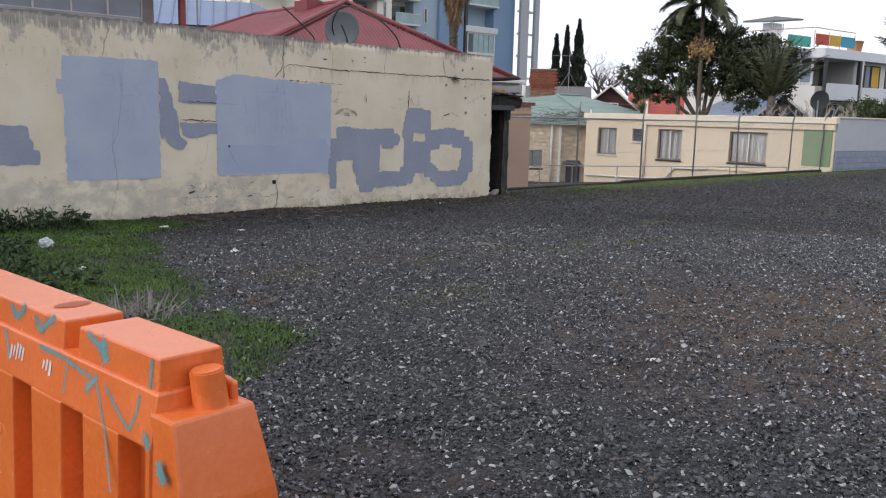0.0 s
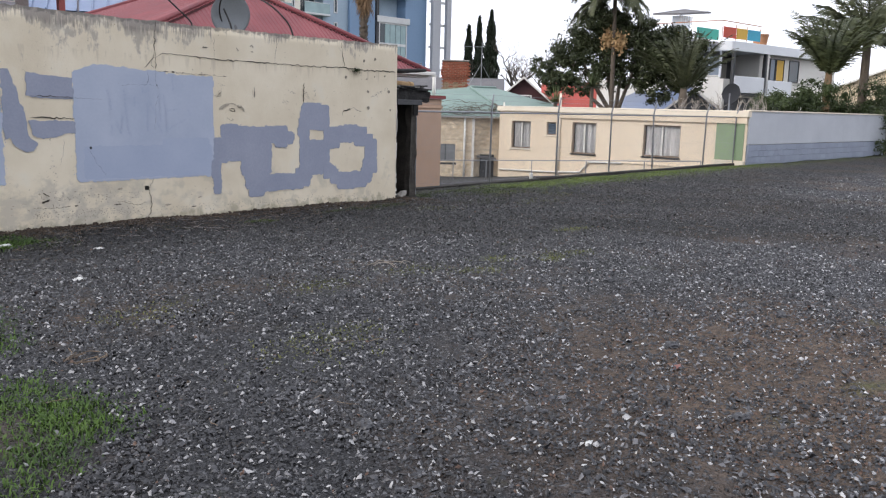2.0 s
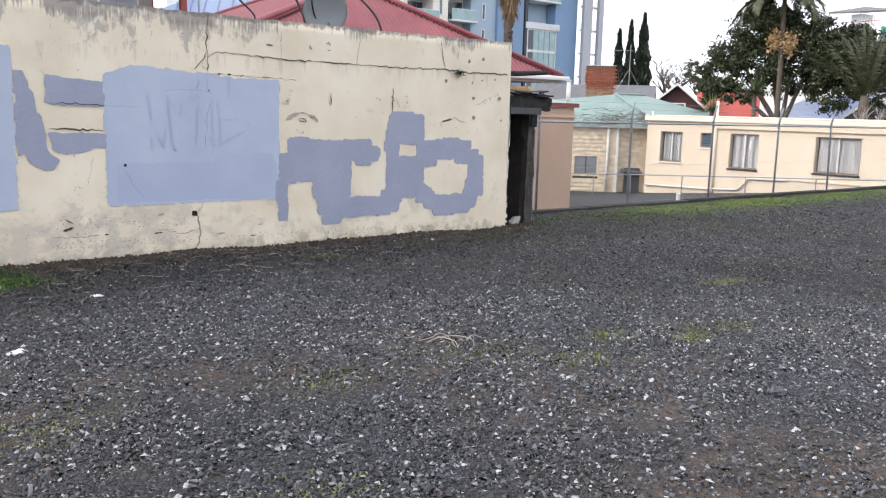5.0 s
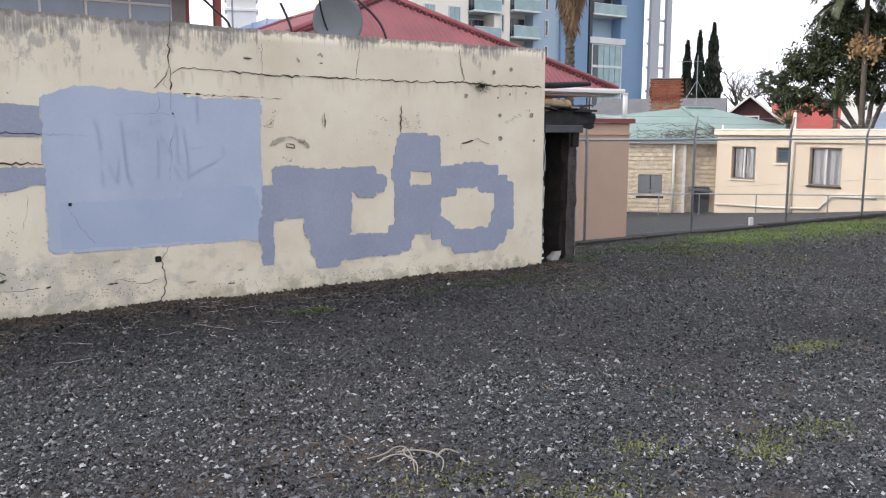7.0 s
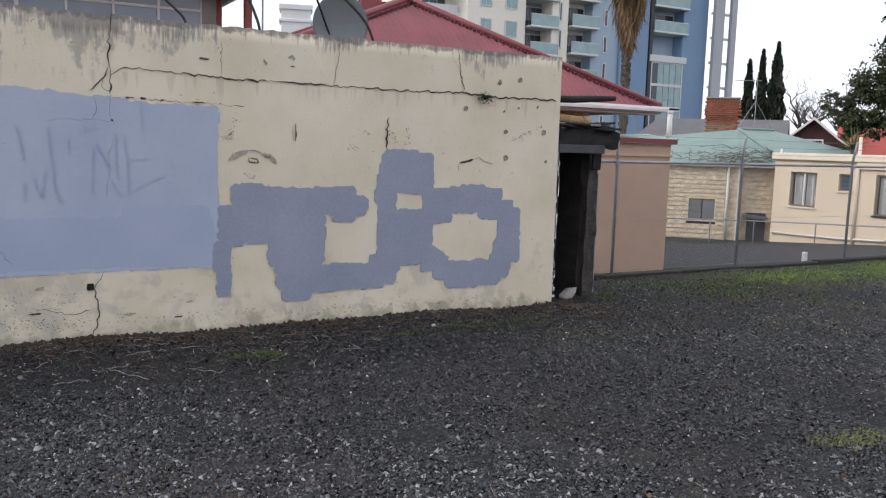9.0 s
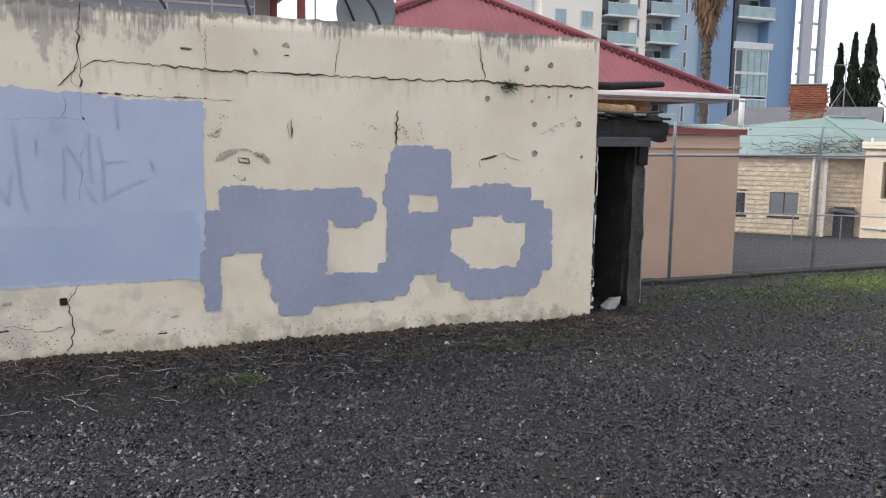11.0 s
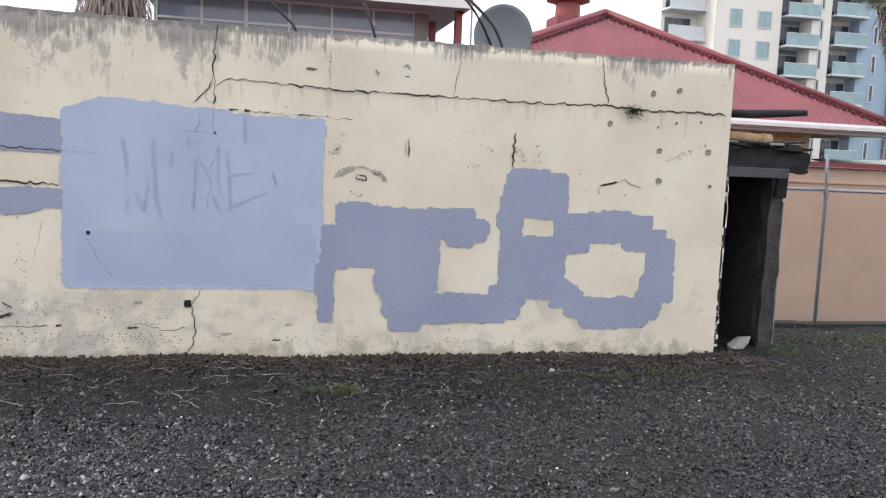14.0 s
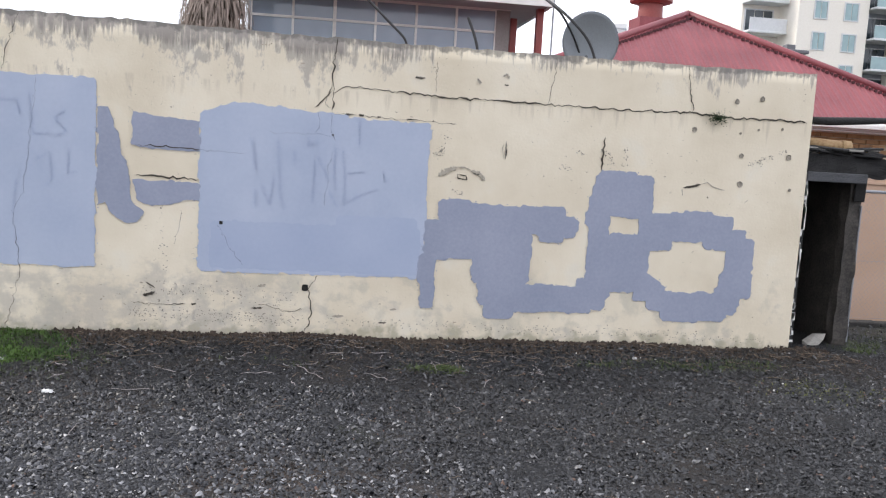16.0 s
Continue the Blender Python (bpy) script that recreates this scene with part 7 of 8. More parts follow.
big_mesh("dead_skirt", v, np.arange(n_ * 4).reshape(-1, 4), THATCH, fan)
V, Q = [], []
for i in range(58):
    az, el, L = i * 2.399, r_.uniform(-0.35, 1.4), r_.uniform(1.2, 1.7)
    h_ = np.array([math.cos(az) * math.cos(el), math.sin(az) * math.cos(el), math.sin(el)])
    side = np.array([-math.sin(az), math.cos(az), 0.0])
    up = np.cross(h_, side)
    o = np.array((32.25, 36.75, 12.2))
    b = len(V)
    V += [o - side * 0.03, o + side * 0.03, o + h_ * L + side * 0.02, o + h_ * L - side * 0.02]
    Q.append((b, b + 1, b + 2, b + 3))
    for k_ in range(19):
        f_ = (k_ / 18 - 0.5) * 3.6
        dd = h_ * math.cos(f_) + side * math.sin(f_) + up * 0.12 * abs(math.sin(f_))
        LL = 1.15 * r_.uniform(0.85, 1.1)
        w = np.cross(dd, up)
        b = len(V)
        base = o + h_ * L
        V += [base, base + dd * LL * 0.55 + w * 0.055, base + dd * LL + np.array([0, 0, -0.22]), base + dd * LL * 0.55 - w * 0.055]
        Q.append((b, b + 1, b + 2, b + 3))
big_mesh("crown", np.array(V), np.array(Q), leaf_mat("fan_palm_leaves", (0.065, 0.08, 0.028), (0.22, 0.225, 0.095)), fan)

fat = thing("shaggy_palm", "thick palm trunk shaggy with dead frond fibres behind the wall", "palm")
bm = bmesh.new()
rod(bm, (-6.9, 11.5, -1.6), (-6.9, 11.5, 9), 0.5, 0.4, 14)
part("trunk", bm, BARK, fat)
n_ = 7000
t = r_.uniform(0, 1, n_)
a = r_.uniform(0, math.tau, n_)
rr_ = (0.6 + 0.36 * (0.5 + 0.5 * np.sin(t * 7 + 1))) * r_.uniform(0.75, 1.1, n_)
c = np.stack([-6.9 + rr_ * np.cos(a), 11.5 + rr_ * np.sin(a), 1.5 + t * 7], -1)
d = np.stack([0.12 * np.cos(a), 0.12 * np.sin(a), np.full(n_, -1.0)], -1) + 0.16 * r_.standard_normal((n_, 3))
e = np.stack([-np.sin(a), np.cos(a), np.zeros(n_)], -1)
s = r_.uniform(0.2, 0.55, n_)[:, None]
v = np.stack([c - e * 0.022, c + e * 0.022, c + d * s + e * 0.006, c + d * s - e * 0.006], 1).reshape(-1, 3)
big_mesh("fibre_skirt", v, np.arange(n_ * 4).reshape(-1, 4), mat("grey_palm_fibre", (0.12, 0.095, 0.08), (0.28, 0.225, 0.19), 4, 40, 0.9, 0.4, vary=0.4, stretch=(4, 4, 0.5)), fat)

hedge = thing("hedge", "dense mixed green shrubs behind the boundary wall", "hedge", kind="stuff")
hb = [((20.6 + 0.95 * i, 3.2 - 0.06 * i + 0.5 * math.sin(i * 2.1), 1.75 + 0.25 * math.sin(i * 1.7)), (0.75, 0.8, 0.75 + 0.2 * math.sin(i)), 26) for i in range(3, 12)]
hb += [((26.6, 2.5, 2.45), (0.8, 0.7, 0.6), 26), ((25.2, 2.7, 2.1), (0.7, 0.7, 0.5), 24)]
hb += [((31.5, 1.4, 2.2), (1.3, 1.2, 1.2), 44), ((33.0, 0.4, 2.6), (1.4, 1.3, 1.4), 44), ((31.0, 0.3, 0.6), (1.1, 1.4, 1.2), 40), ((32.5, -0.9, 1.1), (1.2, 1.3, 1.5), 40)]
v, q = leaf_quads(clumps(r_, hb, 75), 0.075, r_, 0.3)
big_mesh("foliage", v, q, LEAFH, hedge)
bb = [((40 + 3 * i, -2 + 1.8 * i, 1.6 + 0.8 * math.sin(i * 1.9)), (2.2, 2.0, 1.8), 26) for i in range(7)]
v, q = leaf_quads(clumps(r_, bb, 40), 0.2, r_, 0.5)
far = big_mesh("far_shrubbery", v, q, LEAFD)
tagged(far, "dark distant trees beyond the boundary wall", "trees", kind="stuff")

sd = thing("satellite_dish", "small dark satellite dish behind the parapet", "satellite dish")
m_ = pose(19.6, 2.98, 2.29, 0, 0, -35) @ pose(0, 0, 0, 10, 0, 0)
vs, fs = [m_ @ Vector((0, 0.07, 0))], []
for k_ in range(1, 5):
    for i in range(24):
        a = i * math.tau / 24
        q_ = 0.36 * k_ / 4
        vs.append(m_ @ Vector((q_ * math.cos(a), 0.07 * (1 - (k_ / 4) ** 2), q_ * math.sin(a))))
for i in range(24):
    fs.append((0, 1 + i, 1 + (i + 1) % 24))
    for k_ in range(3):
        fs.append((1 + k_ * 24 + i, 1 + (k_ + 1) * 24 + i, 1 + (k_ + 1) * 24 + (i + 1) % 24, 1 + k_ * 24 + (i + 1) % 24))
part("reflector", (vs, fs), CHARC, sd, smooth=True)
bm = bmesh.new()
rod(bm, (19.63, 3.05, 0.5), (19.63, 3.05, 2.29), 0.03, n=7)
part("mast", bm, GALV, sd)

# ---- orange water-filled barrier ----
bar = thing("plastic_barrier", "orange plastic water-filled road barrier with teal graffiti", "barrier", m=pose(-10.272, -9.569, 0.105, 0, 0, 6.5))
# local y along the barrier, away from the camera's start; the end face at y = 0
LB = 2.0


def prism(profile, y0, y1, bevel=0.0):
    """A body of one cross-section (x, z) from y0 to y1."""
    bm = bmesh.new()
    a = [bm.verts.new((x, y0, z)) for x, z in profile]
    b = [bm.verts.new((x, y1, z)) for x, z in profile]
    n_ = len(profile)
    for i in range(n_):
        bm.faces.new((a[i], a[(i + 1) % n_], b[(i + 1) % n_], b[i]))
    bm.faces.new(a[::-1])
    bm.faces.new(b)
    bmesh.ops.recalc_face_normals(bm, faces=bm.faces[:])
    if bevel:
        bmesh.ops.bevel(bm, geom=bm.edges[:], offset=bevel, segments=2, affect="EDGES", profile=0.6)
    return bm


body = part("body", prism([(-0.07, 0.0), (0.15, 0.0), (0.065, 0.70), (-0.065, 0.70)], 0.1, LB - 0.1), PLAST, bar)


def end_block(y0, y1, sgn):
    """The splayed block at an end, leaning outwards towards its foot."""
    rings = [(0.0, 0.122, 0.20, -0.085), (0.12, 0.120, 0.18, -0.075), (0.55, 0.114, 0.125, -0.03), (0.74, 0.104, 0.096, 0.01)]
    bm = bmesh.new()
    rows_ = []
    for z, wl_, wr_, off in rings:
        lo_, hi_ = (y0 + off, y1) if sgn > 0 else (y0, y1 - off)
        rows_.append([bm.verts.new(c) for c in ((-wl_, lo_, z), (wr_, lo_, z), (wr_, hi_, z), (-wl_, hi_, z))])
    for a, b in zip(rows_, rows_[1:]):
        for k_ in range(4):
            bm.faces.new((a[k_], a[(k_ + 1) % 4], b[(k_ + 1) % 4], b[k_]))
    bm.faces.new(rows_[0][::-1])
    bm.faces.new(rows_[-1])
    bmesh.ops.bevel(bm, geom=[e for e in bm.edges if abs(e.verts[0].co.z - e.verts[1].co.z) > 0.01 or e.verts[0].co.z > 0.7], offset=0.008, segments=2, affect="EDGES", profile=0.6)
    return bm


part("end_block", end_block(0.0, 0.104, 1), PLAST, body)
part("end_block", end_block(LB - 0.104, LB, -1), PLAST, body)
part("foot", prism([(-0.235, 0.0), (0.235, 0.0), (0.215, 0.14), (-0.215, 0.14)], 0.10, LB - 0.10, 0.01), PLAST, body)
part("shoulder", prism([(-0.115, 0.66), (0.115, 0.66), (0.092, 0.78), (-0.092, 0.78)], 0.085, LB - 0.085, 0.006), PLAST, body)
ends_s = [(0.087, 0.106)] + [(0.222 + 0.287 * k_, 0.393 + 0.287 * k_) for k_ in range(5)] + [(1.657, LB - 0.09)]
for y0, y1 in ends_s:
    part("rib", prism([(-0.135, 0.13), (0.215, 0.13), (0.116, 0.664), (-0.116, 0.664)], y0, y1, 0.006), PLAST, body)
for y0, y1 in ((0.10, 0.475), (0.552, 1.47), (1.53, 1.90)):
    part("top_rail", prism([(-0.084, 0.776), (0.084, 0.776), (0.076, 0.852), (-0.076, 0.852)], y0, y1, 0.006), PLAST, bar)
# flat ellipse on the rail; a darker orange paints the shade inside the slot
ring = [(0.052 * math.cos(a) * (1 - 0.12 * abs(math.sin(a))), 0.030 * math.sin(a)) for a in [k_ * math.tau / 24 for k_ in range(24)]]
vs = [(x, y, 0.8535) for x, y in ring] + [(x * 0.86, y * 0.8, 0.8528) for x, y in ring]
slot = part("hand_slot", (vs, [(k_, (k_ + 1) % 24, 24 + (k_ + 1) % 24, 24 + k_) for k_ in range(24)] + [tuple(range(24, 48))]), mat("slot_shade_orange", (0.30, 0.05, 0.016), (0.36, 0.07, 0.024), 6, 60, 0.5, 0.1), bar)
slot.matrix_parent_inverse.identity()
slot.matrix_local = pose(0.014, 0.705, 0, 0, 0, 3)
bm = bmesh.new()
rod(bm, (0.016, 0.056, 0.735), (0.008, 0.06, 0.822), 0.039, 0.037, 28)
bmesh.ops.bevel(bm, geom=[e for e in bm.edges if e.verts[0].co.z > 0.8 and e.verts[1].co.z > 0.8], offset=0.004, segments=2, affect="EDGES")
part("hinge_knuckle", bm, PLAST, bar)
part("hinge_lug", box(0.066, 0.086, 0.05, 0.10, 0.735, 0.782, 0.009, seg=3), PLAST, bar)


def spray(parent, plane, pts, w):
    """A soft spray-paint line on the barrier's near side: (along, height) points."""
    film_strip(pts, w, lambda u, v, q: (plane(v) - 0.0006 - q, u, v), TEAL, parent, "spray_mark", 0.06, 0.9, 0.4)


side_lo = lambda h_: -0.0922 - (0.78 - h_) * 0.192
side_hi = lambda h_: -0.0762 - (0.852 - h_) * 0.105
random.seed(31)
spray(bar, side_hi, [(0.873, 0.837), (0.832, 0.81), (0.779, 0.851)], 0.03)
spray(bar, side_hi, [(0.721, 0.833), (0.683, 0.804), (0.603, 0.853)], 0.03)
spray(bar, side_hi, [(0.429, 0.844), (0.342, 0.818)], 0.026)
spray(bar, side_hi, [(0.354, 0.842), (0.331, 0.794)], 0.045)
spray(bar, side_hi, [(0.132, 0.846), (0.132, 0.778)], 0.02)
spray(bar, side_lo, [(0.663, 0.769), (0.517, 0.766), (0.38, 0.751)], 0.016)
spray(bar, side_lo, [(0.501, 0.763), (0.501, 0.687)], 0.012)
spray(bar, side_lo, [(0.393, 0.719), (0.35, 0.76)], 0.028)
spray(bar, side_lo, [(0.345, 0.743), (0.283, 0.656), (0.22, 0.535)], 0.013)
spray(bar, side_lo, [(0.308, 0.749), (0.226, 0.702), (0.18, 0.68), (0.161, 0.718), (0.155, 0.762)], 0.014)
spray(bar, side_lo, [(0.115, 0.69), (0.094, 0.664)], 0.028)
spray(bar, side_lo, [(0.048, 0.647), (0.016, 0.613)], 0.036)
spray(bar, side_lo, [(0.88, 0.775), (0.827, 0.702)], 0.016)
for s0, n__ in ((0.827, 5), (0.629, 3)):
    for i in range(n__):
        a = s0 - i * 0.018
        lo_, hi_ = random.uniform(0.702, 0.717), random.uniform(0.737, 0.754)
        vs = [(side_lo(h_) - 0.0015, q, h_) for q, h_ in ((a, lo_), (a - random.uniform(0.006, 0.013), lo_ + 0.004), (a - 0.011, hi_), (a, hi_ + 0.004))]
        part("sticker_bar", (vs, [(0, 1, 2, 3)]), LITTER, bar)


# ---- grass, weeds, gravel, litter ----
def lawn_edge(y):
    """How far the grass reaches in x, by y, on the left of the lot."""
    pts_y = np.array([-9.6, -8.2, -7.5, -7.25, -6.8, -5.9, -5.6, -5.1, -3.85, -3.2, -2.6, -1.6, -0.9, -0.3, 0.0])
    pts_x = np.array([-11.5, -10.3, -9.3, -8.65, -8.15, -8.1, -8.4, -8.0, -7.75, -7.6, -7.25, -7.2, -6.1, -6.3, -6.5])
    return np.interp(y, pts_y, pts_x)


def blades(pos, length, width, r_, lean=0.55):
    """Grass blades, two bent segments each."""
    n_ = len(pos)
    a = r_.uniform(0, math.tau, n_)
    side = np.stack([np.cos(a), np.sin(a), np.zeros(n_)], -1)
    fwd = np.stack([-np.sin(a), np.cos(a), np.zeros(n_)], -1)
    L = (length * r_.uniform(0.5, 1.3, n_))[:, None]
    k_ = (lean * r_.uniform(0.2, 1.3, n_))[:, None]
    w = (width * r_.uniform(0.7, 1.2, n_))[:, None]
    up = np.array((0, 0, 1.0))
    mid = pos + up * L * 0.6 + fwd * L * k_ * 0.35
    tip = pos + up * L * (1 - 0.35 * k_) + fwd * L * k_
    v = np.stack([pos - side * w, pos + side * w, mid + side * w * 0.7, mid - side * w * 0.7, tip], 1).reshape(-1, 3)
    b = np.arange(n_)[:, None] * 5
    t = np.concatenate([b + np.array([0, 1, 2]), b + np.array([0, 2, 3]), b + np.array([3, 2, 4])])
    return v, t


r_ = np.random.default_rng(77)
n_ = 310000
x, y = r_.uniform(-12, -5.8, n_), r_.uniform(-9.2, -0.02, n_)
edge = lawn_edge(y)
patchy = np.array([noise.noise(Vector((a * 1.1, b * 1.1, 3.0))) + 0.8 * noise.noise(Vector((a * 4.3, b * 4.3, 8.0))) for a, b in zip(x, y)])
near_edge = np.clip((edge - x) / 0.3, 0, 1)
keep = (x < edge + 0.25 * patchy) & (r_.uniform(0, 1, n_) < 0.04 + 0.96 * near_edge * (0.85 + 1.0 * patchy))
x, y = x[keep], y[keep]
p = np.stack([x, y, ground_z(x, y) - 0.004], -1)
v, t = blades(p, 0.036, 0.0042, r_, 1.2)
lawn = big_mesh("grass", v, t, GRASS)
tagged(lawn, "ragged green grass spreading over the gravel edge", "grass", kind="stuff")
# taller weeds along the wall and behind the barrier
n_ = 34000
x, y = r_.uniform(-12, -7.4, n_), r_.uniform(-7.2, -0.05, n_)
dens = np.exp(-((y + 0.3) / 0.3) ** 2) * (x < -6.9) + np.clip((-8.9 - x) / 1.0, 0, 1) * (0.3 + 0.7 * (np.sin(x * 2.2) * np.sin(y * 1.7) > -0.1))
keep = r_.uniform(0, 1, n_) < dens
x, y = x[keep], y[keep]
v, t = blades(np.stack([x, y, ground_z(x, y) - 0.01], -1), 0.105, 0.006, r_, 1.3)
wb = [((cx, cy, 0.06), (sx, 0.26, hz), k_) for cx, cy, sx, hz, k_ in ((-11.3, -0.8, 0.5, 0.22, 40), (-10.5, -1.0, 0.5, 0.26, 44), (-9.8, -0.6, 0.5, 0.30, 46), (-9.2, -0.9, 0.4, 0.26, 40), (-8.7, -0.45, 0.45, 0.30, 46), (-8.2, -0.5, 0.35, 0.20, 30), (-7.7, -0.3, 0.35, 0.14, 24),
                                                                    (-9.0, -2.2, 0.4, 0.22, 34), (-9.3, -3.4, 0.45, 0.24, 36), (-8.9, -4.3, 0.3, 0.2, 28), (-10.2, -3.6, 0.5, 0.26, 36), (-10.0, -5.2, 0.4, 0.24, 30), (-9.4, -5.3, 0.3, 0.18, 24))]
lv, lq = leaf_quads(clumps(r_, wb, 26), 0.035, r_, 0.32)
lv = lv[(np.repeat(lv[::4, 2] > -0.02, 4))]
lt = np.arange(len(lv)).reshape(-1, 4)
lt = np.concatenate([lt[:, [0, 1, 2]], lt[:, [0, 2, 3]]])
wd = big_mesh("tall_weeds", np.concatenate([v, lv]), np.concatenate([t, lt + len(v)]), WEED)
tagged(wd, "bushy dark weeds growing by the wall and barrier", "weeds", kind="stuff")
# thin grass along the kerb, small tufts by the wall and in the gravel
X, Y = [], []
for cx, cy, sx, sy, k_ in ((-3.5, -1.07, 0.12, 0.05, 520), (-3.42, -1.02, 0.06, 0.04, 260), (-1.24, -0.85, 0.28, 0.09, 420), (-0.85, -0.7, 0.2, 0.08, 200), (-2.1, -0.83, 0.12, 0.06, 170), (-1.6, -0.75, 0.25, 0.1, 160), (-4.75, -0.95, 0.2, 0.1, 60),
                          (0.95, 0.4, 0.16, 0.14, 380), (0.75, 0.05, 0.1, 0.08, 260), (1.6, 0.6, 0.35, 0.3, 420), (2.4, 0.8, 0.32, 0.3, 1300), (2.3, -0.25, 0.3, 0.12, 700), (3.1, 0.4, 0.45, 0.3, 2000), (4.3, 0.6, 0.5, 0.4, 3800), (5.4, 0.8, 0.5, 0.45, 3800), (6.4, 0.7, 0.6, 0.5, 3800), (7.6, 0.9, 0.8, 0.5, 4200),
                          (9.3, 0.8, 1.1, 0.55, 6000), (11.6, 1.0, 1.3, 0.5, 5600), (14.5, 1.2, 1.6, 0.4, 5200), (17.4, 1.3, 0.7, 0.2, 900), (2.1, -0.6, 0.5, 0.25, 300), (1.0, -1.2, 0.4, 0.2, 200), (3.6, -0.4, 0.8, 0.25, 400), (6.2, -0.1, 1.0, 0.3, 600),
                          (-6.6, -1.15, 0.28, 0.22, 380), (-6.25, -0.95, 0.2, 0.15, 260)):
    X.append(r_.normal(cx, sx, k_))
    Y.append(np.minimum(r_.normal(cy, sy, k_), 1.74 if cx > 0.5 else -0.03))
x, y = np.concatenate(X), np.concatenate(Y)
foot = x < 3.6
v, t = blades(np.stack([x, y, ground_z(x, y) - 0.004], -1)[foot], 0.034, 0.003, r_, 1.3)
tf = big_mesh("wall_tufts", v, t, leaf_mat("dull_foot_grass", (0.022, 0.04, 0.009), (0.10, 0.135, 0.035), 0.65))
tagged(tf, "sparse dull green tufts along the wall foot", "grass", kind="stuff")
v, t = blades(np.stack([x, y, ground_z(x, y) - 0.004], -1)[~foot], 0.036, 0.0038, r_, 1.2)
tf = big_mesh("grass_tufts", v, t, leaf_mat("bright_kerb_grass", (0.04, 0.075, 0.011), (0.20, 0.265, 0.055), 0.6))
tagged(tf, "low bright green grass tufts along the kerb", "grass", kind="stuff")
# yellow-green moss cushions in the gravel
X, Y = [], []
for cx, cy, s in ((-7.16, -4.83, 0.2), (-6.89, -6.4, 0.28), (-6.5, -6.2, 0.2), (-4.09, -5.37, 0.16), (-4.5, -4.9, 0.2), (-2.69, -5.30, 0.18), (-3.01, -5.44, 0.1), (-2.45, -5.4, 0.1), (-1.05, -4.26, 0.1), (-0.79, -4.27, 0.1), (-3.49, -5.06, 0.12), (-5.6, -4.9, 0.18), (1.6, -1.8, 0.3), (3.0, -1.2, 0.4), (-0.6, -1.5, 0.25), (2.2, -0.4, 0.4)):
    X.append(r_.normal(cx, s, 300))
    Y.append(r_.normal(cy, s * 0.7, 300))
x, y = np.concatenate(X), np.concatenate(Y)
v, t = blades(np.stack([x, y, ground_z(x, y)], -1), 0.021, 0.005, r_, 1.4)
ms = big_mesh("moss_cushions", v, t, leaf_mat("yellow_green_moss", (0.05, 0.062, 0.016), (0.165, 0.17, 0.06), 0.8))
tagged(ms, "yellow-green moss cushions among the stones", "moss", kind="stuff")


